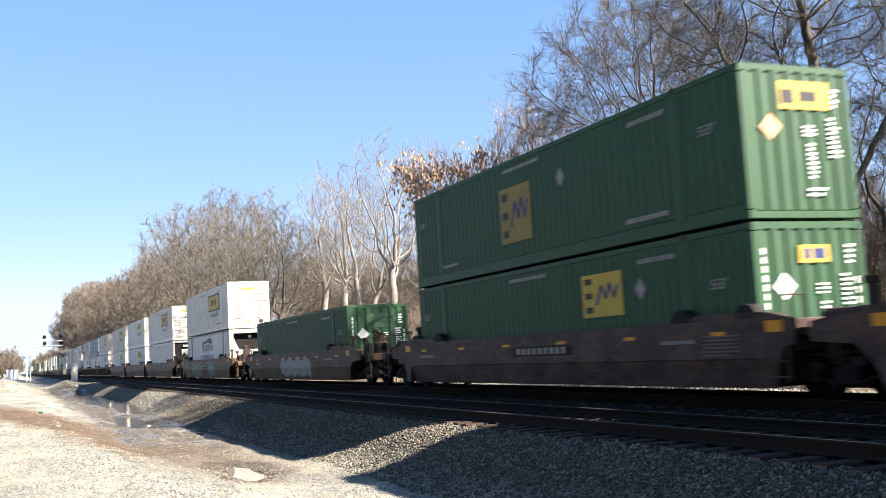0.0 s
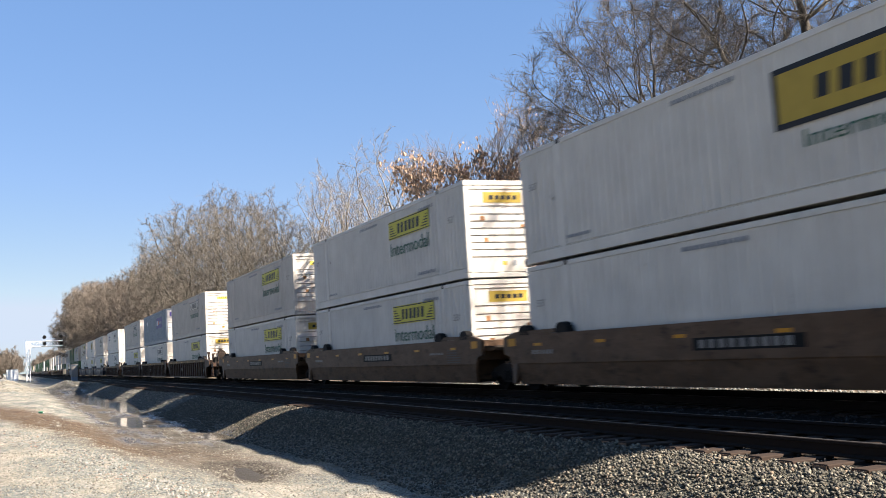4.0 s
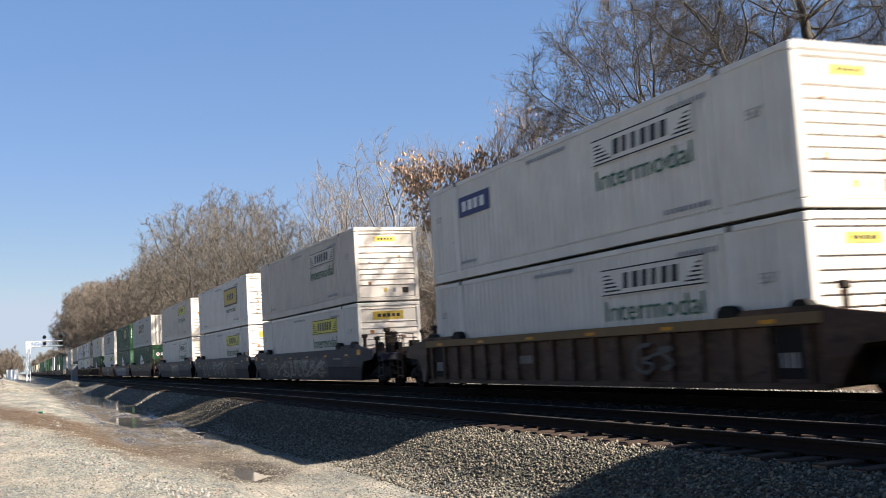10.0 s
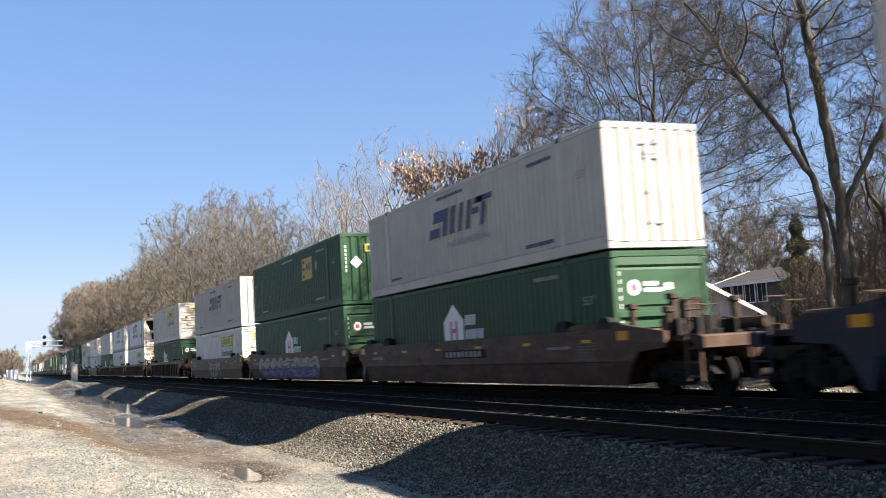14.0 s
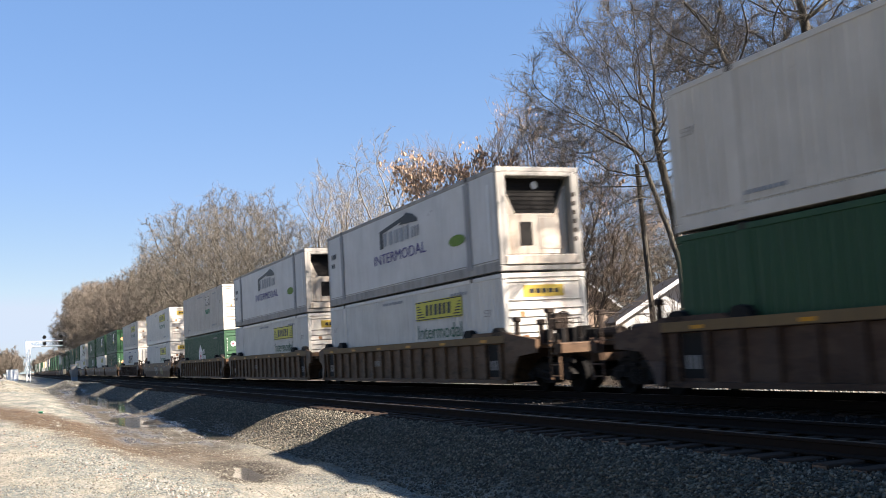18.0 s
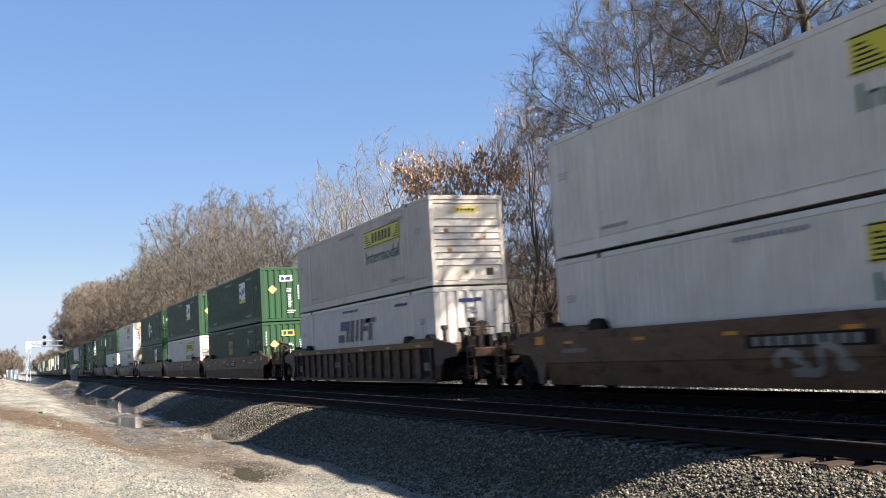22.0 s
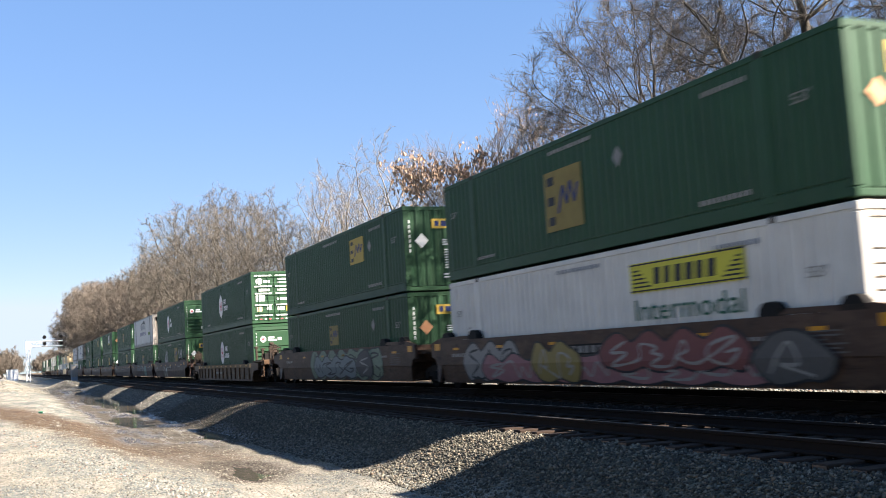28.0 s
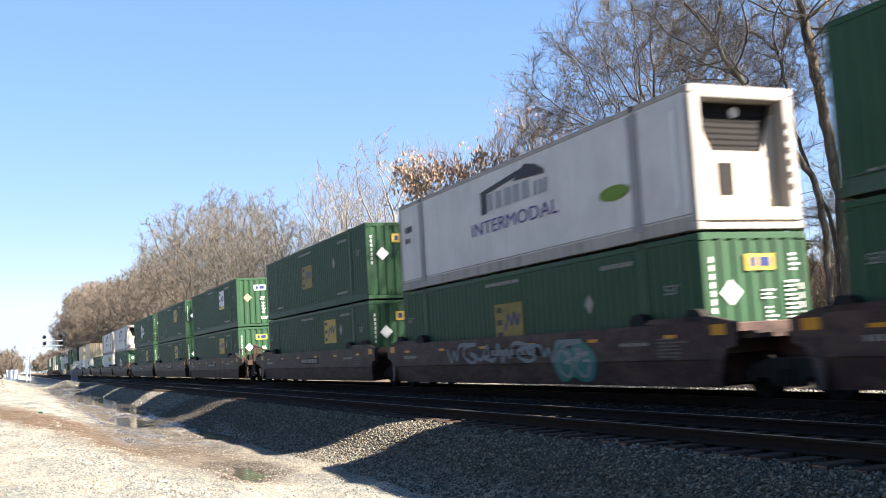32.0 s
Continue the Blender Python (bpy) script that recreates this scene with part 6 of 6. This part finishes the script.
def again(thing, x, y, turn, size=1.0, sink=0.1):
    o = copy_thing(thing, pose(0, 0, 0))
    return stand(o, x, y, turn, size, sink)


def shade_twigs(thing):
    """Swaps in the dark twig material: the back wood's shade as colour."""
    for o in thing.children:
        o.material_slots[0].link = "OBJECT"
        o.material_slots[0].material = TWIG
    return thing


SIDEWAYS = 66.7  # turns a tree's own x to lie across the view down the line


def rounded(seed, stems, wide, top, low, girth, goals, step, kill, tip, thin, twigs, lobes=4, up=0.10, gnarl=1.0):
    """A broad crown made of several rounded masses over one or more stems."""
    r = random.Random(seed)
    mid, tall = (top + low) / 2, (top - low) / 2
    masses = [(0, 0, mid + 0.1 * tall, wide * 0.72, wide * 0.72, tall * 0.88)]
    for k in range(lobes):
        a = 6.283 * (k + r.uniform(-0.3, 0.3)) / lobes
        masses.append((math.cos(a) * wide * 0.55, math.sin(a) * wide * 0.55, mid + tall * r.uniform(-0.35, 0.3), wide * 0.5, wide * 0.5, tall * r.uniform(0.45, 0.65)))
    lines = []
    for k in range(stems):
        a = 6.283 * k / stems + r.random()
        c, q = math.cos(a), math.sin(a)
        d = 0.0 if stems == 1 else girth
        lines.append([(c * d, q * d, 0), (c * d * 2 + r.uniform(-0.2, 0.2), q * d * 2, low * 0.6), (c * wide * 0.14 * (stems > 1), q * wide * 0.14 * (stems > 1), low * 1.05)])
    return dict(seed=seed, stems=lines, lobes=masses, goals=goals, step=step, kill=kill, tip=tip, girth=girth, up=up, twigs=twigs, thin=thin, gnarl=gnarl)


def forest():
    big = tree("tree", "tall bare tree with forked stem and fine twigs", (BARK, TWIG), seed=11,
               stems=[[(0.35, 0, 0), (0.25, 0, 4.4), (-0.45, 0.1, 7.0), (-0.95, 0, 8.8)], [(0.55, 0.3, 0), (0.5, 0.3, 4.4), (0.1, 0.3, 7.2), (-0.25, 0.3, 9.6)]],
               lobes=[(-0.6, 0, 11.2, 5.3, 4.6, 4.9), (-3.3, 0, 10.2, 2.9, 3.0, 1.9), (2.9, 0, 10.8, 3.0, 3.2, 3.6), (2.8, 0.5, 7.7, 2.3, 2.0, 1.4), (-0.4, 0.5, 13.0, 3.6, 3.4, 3.4)],
               goals=2600, step=0.27, kill=0.40, tip=0.0095, girth=0.17, up=0.10, twigs=(3, 0.75, 4, 3), thin=0.005, gnarl=0.55)
    stand(big, -33.4, 24.4, SIDEWAYS)
    old = tree("tree", "massive bare old tree with heavy forked limbs", (BARK, TWIG), seed=29,
               stems=[[(-0.45, 0, 0), (-0.35, 0, 4.3), (-0.5, 0, 6.0), (-1.6, 0, 7.9), (-2.9, 0, 9.9)], [(-0.1, 0.2, 0), (0, 0.2, 4.5), (-0.9, 0.2, 7.4), (-1.2, 0.2, 10.2)], [(0.15, 0, 0), (0.2, 0, 5.6), (-0.1, 0, 8.6), (-0.4, 0, 11.5)], [(0.3, -0.1, 0), (0.4, 0, 5.4), (1.3, -0.2, 6.9), (2.5, -0.2, 9.0)]],
               lobes=[(-0.3, 0, 13.0, 5.0, 4.6, 4.6), (-3.4, 0, 11.0, 2.4, 2.4, 2.6), (3.0, 0, 10.5, 3.0, 2.8, 3.2), (-2.1, 0, 7.2, 1.5, 1.6, 1.6), (-1.7, -0.5, 5.0, 1.3, 1.5, 0.9), (1.7, 0, 7.6, 1.8, 1.8, 1.6)],
               goals=2600, step=0.25, kill=0.38, tip=0.0095, girth=0.17, up=0.05, twigs=(4, 0.7, 3, 3), thin=0.0045, gnarl=1.0)
    stand(old, -23.8, 23.6, SIDEWAYS)
    vase = [[(0.12 * math.cos(k), 0.12 * math.sin(k), 0), (0.8 * math.cos(k), 0.8 * math.sin(k), 2.4), (2.0 * math.cos(k) + 0.3, 1.5 * math.sin(k), 4.8)] for k in (0.0, 0.7, 1.4, 2.2, 3.0, 3.9, 4.8, 5.6)]
    oak = tree("tree", "low bushy tree keeping brown dead leaves", (BARK, OAKTWIG), seed=31, stems=vase,
               lobes=[(0.8, 0, 7.7, 3.4, 3.0, 3.4), (-3.0, -0.3, 8.1, 2.3, 1.9, 1.7), (3.5, 0, 6.4, 2.3, 2.4, 2.4), (-1.7, 0, 5.8, 2.2, 2.2, 1.8), (0.3, 0, 10.0, 1.8, 1.8, 1.6)],
               goals=1800, step=0.27, kill=0.42, tip=0.011, girth=0.075, up=0.38, twigs=(3, 0.95, 2, 3), thin=0.006, gnarl=0.7, leaves=3600)
    stand(oak, -40.6, 21.5, SIDEWAYS, 1.1)
    syc = [tree("sycamore_tree", "pale-barked bare sycamore with upright limbs", (PALEBARK, SYCTWIG), **rounded(s, n, w, 17.0, 5.0, 0.26, 900, 0.40, 0.66, 0.014, 0.0075, (3, 0.7, 2, 2), 4, 0.18)) for s, n, w in ((41, 1, 3.6), (42, 2, 4.2))]
    grey = [tree("tree", "bare grey-brown tree with a rounded crown", (BARK, PALETWIG), **rounded(s, n, w, 16.0, 4.5, 0.24, 1250, 0.38, 0.62, 0.012, 0.0075, (4, 0.62, 3, 2), 5, 0.0, 1.3)) for s, n, w in ((51, 1, 5.4), (52, 2, 5.0))]
    mass = tree("tree", "dense brown leafless tree at the wood's edge", (MASSTWIG, MASSTWIG), **rounded(71, 1, 6.8, 17.0, 2.0, 0.15, 1300, 0.5, 0.85, 0.018, 0.013, (6, 0.75, 4, 1), 6, 0.0))
    # never in view: added to keep low sky light off the train
    coarse = tree("tree", "unseen leafless tree added behind the camera to block sky light", (BARK, MASSTWIG), **rounded(72, 1, 7.0, 17.0, 2.0, 0.3, 420, 0.8, 1.4, 0.05, 0.04, (2, 1.6, 1, 1), 5))
    stand(coarse, -90, -22, 0)
    copse = tree("tree", "dense brown leafless tree far down the line", (MASSTWIG, MASSTWIG), **rounded(73, 1, 7.0, 17.0, 0.5, 0.2, 420, 0.8, 1.3, 0.06, 0.055, (6, 1.5, 3, 1), 5))
    stand(copse, -425, -5, 60, 0.7, 1.0)
    shrub = [[(0.2 * math.cos(k), 0.2 * math.sin(k), 0), (0.5 * math.cos(k), 0.5 * math.sin(k), 0.9)] for k in (0.2, 0.9, 1.6, 2.4, 3.3, 4.1, 5.0, 5.7)]
    bush = [tree("shrub", "tangled leafless reddish-brown shrub", (REDTWIG, REDTWIG), "shrub", seed=s, stems=shrub, lobes=[(0, 0, 2.4, 1.7, 1.7, 1.7), (0.6, 0.4, 3.2, 1.1, 1.1, 1.1)],
                 goals=260, step=0.24, kill=0.40, tip=0.010, girth=0.03, up=0.4, twigs=(3, 0.8, 2, 2), thin=0.007) for s in (61, 62)]
    stand(syc[0], -60.5, 22.4, 0, 0.97), stand(syc[1], -66, 22.4, 40, 0.88)
    stand(grey[0], -92, 18.8, 30, 1.14), stand(grey[1], -109, 18.6, 200, 1.28), stand(mass, -259, 18.2, 0, 1.40)
    stand(bush[0], -45, 19.5, 0), stand(bush[1], -52, 20, 90)
    r = random.Random(5)
    for x, y, s in ((-63, 27, 0.74), (-70, 22, 0.93), (-75, 22, 1.0), (-72, 31, 0.85)):
        again(r.choice(syc), x, y, r.uniform(0, 360), s)
    for x, y, s in ((-101, 20.5, 1.22), (-83, 19.0, 1.02), (-119, 19.0, 1.33), (-76, 18.8, 0.88), (-134, 19.5, 1.2), (-20, 31, 0.9), (-16.5, 25, 1.1), (-26.5, 30, 0.72), (-23, 37, 0.9), (-42, 52, 0.75), (-13, 36, 1.1), (-17, 28.5, 0.8), (-22, 34, 0.75), (-26, 41, 0.8), (-30, 47, 0.8), (-35, 45, 0.7), (-17.5, 38, 0.9)):
        o = again(r.choice(grey), x, y, r.uniform(0, 360), s)
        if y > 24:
            shade_twigs(o)
    for x, y, s in ((-146, 20, 1.0), (-159, 19.5, 0.95), (-172, 19, 0.98), (-186, 19, 0.98), (-200, 18.7, 1.0), (-214, 18.5, 1.05), (-230, 18.3, 1.12), (-246, 18.2, 1.2), (-272, 18.0, 1.3), (-286, 18.4, 1.34), (-300, 19.0, 1.3), (-166, 22, 0.95), (-181, 21.5, 0.95), (-197, 21.5, 1.0), (-212, 21, 1.04), (-228, 21, 1.1), (-250, 20.5, 1.2), (-278, 20.5, 1.3), (-35, 66, 0.8), (-52, 68, 0.8), (-30, 52, 0.7), (-37, 58, 0.75), (-24, 50, 0.8), (-18, 44, 0.8), (-46, 58, 0.8), (-60, 64, 0.8), (-68, 58, 0.7), (-66, 45, 0.6), (-78, 55, 0.8), (-42, 45, 0.6), (-36, 50, 0.7), (-75, 62, 0.85), (-95, 40, 0.9), (-88, 30, 0.66), (-98, 30, 0.70), (-110, 31, 0.78), (-95, 26.5, 0.62), (-120, 33, 0.82), (-80, 27.5, 0.58), (-74, 28, 0.52), (-70, 34, 0.55), (-80, 35, 0.6), (-90, 34, 0.62), (-75, 39, 0.62), (-86, 40, 0.66),
                    (-420, 34, 1.1), (-450, 30, 1.0), (-500, 40, 1.1), (-560, 29, 0.9), (-640, 26, 0.9), (-390, 31, 1.0)):
        o = again(mass, x, y, r.uniform(0, 360), s * (1.13 if -320 < x < -140 else 1.0))
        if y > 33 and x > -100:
            shade_twigs(o)
    for x, y, s in ((-420, -3.5, 0.74), (-428, -8, 0.68), (-440, -5.5, 0.70), (-450, -1.5, 0.84), (-436, -11, 0.66), (-460, 0.5, 0.62), (-415, -6, 0.66), (-432, -2, 0.74), (-446, -9, 0.66),
                    (-880, 17, 1.0), (-900, 21, 1.15), (-890, 25, 1.25), (-910, 29, 1.35), (-900, 33, 1.4), (-920, 38, 1.45), (-940, 23, 1.2), (-950, 31, 1.4)):
        again(copse, x, y, r.uniform(0, 360), s, 1.5 * s)
    for k in range(9):
        again(r.choice(bush), (-60 + 1.7 * k if k < 4 else -33 + 1.6 * (k - 4)), r.uniform(28.5, 33), r.uniform(0, 360), r.uniform(0.9, 1.5), 0.05)
    for k in range(15):  # unseen trees added behind the camera to hold back sky light
        again(coarse, -82 + 8 * k + r.uniform(-2, 2), r.uniform(-27, -17), r.uniform(0, 360), r.uniform(0.85, 1.1))
    again(bush[0], -37.5, 22.0, 40, 1.6), again(bush[1], -39.6, 23.5, 130, 1.75)
    fir = tagged(new("conifer_tree"), "dark olive conifer standing behind the fence", "tree", "trees behind the railway line")
    part("trunk", Build().tube((0, 0, 0), (0, 0, 8.5), 0.16, 0.03, 8), BARK, fir)
    rr = np.random.default_rng(8)
    n = 9000
    zz = 1.2 + 7.4 * rr.random(n) ** 1.2
    rad = (8.9 - zz) * 0.27 * np.sqrt(rr.random(n)) * (0.8 + 0.4 * np.sin(zz * 5))
    aa = rr.random(n) * 6.283
    c = np.stack([rad * np.cos(aa), rad * np.sin(aa), zz], 1)
    u = rr.normal(size=(n, 3)) * 0.06
    w = np.stack([np.cos(aa), np.sin(aa), -0.4 + 0 * aa], 1) * 0.17
    v = np.stack([c, c + u + w * 0.5, c + w, c - u + w * 0.5], 1).reshape(-1, 3)
    part("needles", fast_mesh("needles", v, np.arange(4 * n).reshape(-1, 4)), FIR, fir)
    stand(fir, -46.0, 42.5, 0, 0.9)
    for k in range(28):
        x = -27 - 4.6 * k * (1 + 0.012 * k)
        again(r.choice(bush), x, r.uniform(18.6, 22.5), r.uniform(0, 360), r.uniform(0.6, 1.35) * (0.45 if 0 < k < 4 else 1.0), 0.05)


# ---- houses, fence and railway fixtures ----
SIDING = paint("white_wood_siding", (0.68, 0.68, 0.66), 0.6, (0.3, 0.27, 0.22), 0.3)
GREYWALL = paint("grey_brown_siding", (0.115, 0.10, 0.085), 0.7, (0.1, 0.08, 0.06), 0.3)
TANWALL = paint("tan_brick", (0.32, 0.24, 0.18), 0.8, (0.2, 0.14, 0.1), 0.4)
SHINGLE = plain("dark_shingles", (0.045, 0.04, 0.036), 0.9, 0, 7, 0.35)
TANROOF = plain("brown_shingles", (0.22, 0.165, 0.125), 0.9, 0, 7, 0.3)
BOARD = plain("weathered_fence_board", (0.085, 0.065, 0.05), 0.9, 0, 6, 0.4)
TRIM = plain("white_trim", (0.78, 0.78, 0.76), 0.5, 0, 4, 0.06)
GLASS = plain("dark_window_glass", (0.03, 0.035, 0.04), 0.08, 0, 2, 0.1)


def house(label, x, y, turn, wide, deep, eave, ridge, wall, roof, windows=(), over=0.4, flank=()):
    """A gabled house: its gable end faces -y before it is turned."""
    h = tagged(new("house"), label, "house")
    z = float(ground_z(x, y)) - 0.3
    h.matrix_basis = pose(x, y, z, 0, 0, turn)
    w = wide / 2
    part("wall", Build().extrude([(-w, 0), (w, 0), (w, eave), (0, ridge - 0.12), (-w, eave)], "y", 0, deep), wall, h)
    k = (ridge - eave) / w
    for s in (-1, 1):
        o = w + over
        part("roof", Build().extrude([(0, ridge), (s * o, ridge - k * o), (s * o, ridge - k * o - 0.16), (0, ridge - 0.16)], "y", -over, deep + over), roof, h)
        part("fascia", Build().extrude([(0, ridge + 0.02), (s * o, ridge - k * o + 0.02), (s * o, ridge - k * o - 0.22), (0, ridge - 0.22)], "y", -over - 0.05, -over - 0.002), TRIM, h)
    part("siding", (lambda b: [b.box(-w + 0.02, w - 0.02, -0.02, -0.002, 0.2 + 0.2 * i, 0.37 + 0.2 * i) for i in range(int((eave - 0.3) / 0.2))] and b)(Build()), wall, h)
    for cx, cz, ww, hh in windows:
        f = part("window", Build().box(cx - ww / 2 - 0.08, cx + ww / 2 + 0.08, -0.07, -0.022, cz - 0.08, cz + hh + 0.08), TRIM, h)
        part("pane", Build().box(cx - ww / 2, cx - 0.02, -0.08, -0.071, cz, cz + hh).box(cx + 0.02, cx + ww / 2, -0.08, -0.071, cz, cz + hh), GLASS, f)
    for cy, cz, ww, hh in flank:
        f = part("window", Build().box(w + 0.002, w + 0.05, cy - ww / 2 - 0.08, cy + ww / 2 + 0.08, cz - 0.08, cz + hh + 0.08), TRIM, h)
        part("pane", Build().box(w + 0.051, w + 0.06, cy - ww / 2, cy - 0.02, cz, cz + hh).box(w + 0.051, w + 0.06, cy + 0.02, cy + ww / 2, cz, cz + hh), GLASS, f)
    if flank:
        part("eave_board", Build().box(w + over - 0.02, w + over + 0.03, -over, deep + over, eave - k * over - 0.22, eave - k * over + 0.02), TRIM, h)
    return h


def fence():
    f = tagged(new("wooden_fence"), "dark weathered wooden board fence among shrubs", "fence")
    r = random.Random(3)
    b = cached("board", lambda: Build().box(-0.065, 0.065, 0, 0.02, 0, 1.75, 0.004), BOARD)
    for k in range(172):
        x = -42.3 + 0.15 * k
        part("board", b, BOARD, f, at=pose(x, 27.0 + r.uniform(-0.01, 0.01), float(ground_z(x, 27)) - 0.02 + r.uniform(-0.04, 0.03), 0, r.uniform(-1, 1), 0))
    for z in (0.35, 1.35):
        part("rail", Build().box(-48, -16.5, 27.025, 27.07, z + 0.05, z + 0.14), BOARD, f)
    for k in range(13):
        part("post", Build().box(-48 + 2.6 * k - 0.05, -48 + 2.6 * k + 0.05, 27.03, 27.13, -0.4, 1.8), BOARD, f)


def utility_pole():
    p = tagged(new("utility_pole"), "leaning bare wooden pole beside the tall tree", "pole")
    p.matrix_basis = pose(-35.3, 24.6, -0.3, 0, -2.5, 0)
    part("shaft", Build().tube((0, 0, 0), (0, 0, 8.9), 0.13, 0.10, 10), BARK, p)


def wires():
    w = tagged(new("overhead_wire"), "dark sagging wires between the trees", "wire")
    for z0, z1, y in ((7.2, 8.6, 25.3), (6.4, 6.6, 26)):
        pts = np.array([[(-40 + 3 * k, y, z0 + (z1 - z0) * k / 9 - 0.5 * math.sin(math.pi * k / 9)) for k in range(10)]])
        part("strand", fast_mesh("strand", *tubes(pts, np.full((1, 10), 0.011), 5)), BLACK, w)


def signal_bridge():
    s = tagged(new("signal_bridge"), "white lattice cantilever signal bridge over the tracks", "railway signal")
    s.matrix_basis = pose(-255, 2.95, -0.35) @ Matrix.Diagonal((0.85, 0.85, 0.85, 1))
    b = Build()
    for dx in (-0.55, 0.55):
        for dy in (-0.45, 0.45):
            b.tube((dx, dy, -1), (dx, dy, 10.4), 0.17, sides=6)
    for k in range(9):
        z = 1.15 * k
        b.tube((0.55, -0.45 if k % 2 else 0.45, z), (0.55, 0.45 if k % 2 else -0.45, z + 1.15), 0.09, sides=5).tube((-0.55, -0.45, z), (0.55, -0.45, z + 1.15), 0.05, sides=5)
    part("mast", b, TRIM, s)
    a = Build()
    for z in (9.0, 10.4):
        for dx in (-0.55, 0.55):
            a.tube((dx, -0.5, z), (dx, 9.0, z), 0.17, sides=6)
    for k in range(6):
        y = 1.5 * k
        a.tube((0.55, y, 9.0 if k % 2 else 10.4), (0.55, y + 1.5, 10.4 if k % 2 else 9.0), 0.05, sides=5).tube((0.55, y, 9.0), (0.55, y, 10.4), 0.05, sides=5)
    part("arm", a, TRIM, s)
    for y in (4.2, 8.5):
        for z in (9.1, 10.9):
            h = part("signal_head", Build().tube((0.75, y, z + 0.6), (0.85, y, z + 0.6), 0.5, sides=16), BLACK, s, "round black signal head")
            l = Build()
            for k in range(3):
                q = k * 2.1
                l.tube((0.85, y + 0.28 * math.cos(q), z + 0.6 + 0.28 * math.sin(q)), (0.95, y + 0.28 * math.cos(q), z + 0.6 + 0.28 * math.sin(q)), 0.12, sides=10)
            part("lens_hood", l, INK, h)


def cabinets():
    c = tagged(new("relay_cabinet"), "grey metal relay cabinet beside the track", "cabinet")
    x, y = -150, 8.0 - 0.4
    c.matrix_basis = pose(x, y, 0.25)
    part("body", Build().box(-0.5, 0.5, -0.42, 0.42, -0.9, 1.75, 0.03), SLATE, c)
    part("roof", Build().box(-0.56, 0.56, -0.51, 0.51, 1.75, 1.86, 0.02), SILVER, c)
    part("door", Build().box(0.5, 0.53, -0.38, 0.38, 0.1, 1.6, 0.01), SILVER, c)
    c = tagged(new("equipment_box"), "small cream box on a post", "box")
    c.matrix_basis = pose(-152, 6.45, 0.1)
    part("post", Build().tube((0, 0, -0.8), (0, 0, 0.9), 0.07, sides=8), STEEL, c)
    part("body", Build().box(-0.2, 0.2, -0.22, 0.22, 0.7, 1.4, 0.02), CREAM, c)
    c = tagged(new("white_shed"), "small white equipment shed at the far end", "shed")
    c.matrix_basis = pose(-260, -0.3, 0.1)
    part("body", Build().box(-1.0, 1.0, -1.5, 1.1, -0.9, 2.2, 0.04), TRIM, c)
    part("roof", Build().box(-1.1, 1.1, -1.6, 1.2, 2.2, 2.3, 0.03), SILVER, c)




def bottle():
    x, y = -46.5, 1.0
    b = tagged(new("plastic_bottle"), "discarded green plastic bottle on the gravel", "bottle")
    b.matrix_basis = pose(x, y, float(ground_z(x, y)) + 0.05, 0, 90, 30)
    part("body", Build().tube((0, 0, -0.12), (0, 0, 0.10), 0.055, sides=10).tube((0, 0, 0.10), (0, 0, 0.17), 0.055, 0.02, 10), GREENINK, b)
    part("cap", Build().tube((0, 0, 0.17), (0, 0, 0.195), 0.024, sides=8), CHALK, b)


make_train()
forest()
bottle()
house("white gabled garage with pale fascia boards", -45.5, 34, 66, 7.4, 6, 2.5, 4.7, SIDING, SHINGLE)
house("grey-brown house with white window frames and eaves", -63.5, 54, -85, 8, 9, 4.9, 5.9, GREYWALL, SHINGLE, flank=((1.0, 3.3, 0.9, 1.3), (2.2, 3.3, 0.9, 1.3), (3.4, 3.3, 0.9, 1.3), (4.6, 3.3, 0.8, 1.3)))
house("tan house with a broad brown shingle roof", -76, 46, 70, 8, 10, 3.2, 6.6, TANWALL, TANROOF)
house("low house with a dark roof behind the fence", -34, 36, 10, 6, 6, 1.5, 3.0, GREYWALL, SHINGLE)
fence()
utility_pole()
wires()
signal_bridge()
cabinets()
track("track_near", 9.0, "tracks")
track("track_far", TRACK_Y, "tracks")
motions()
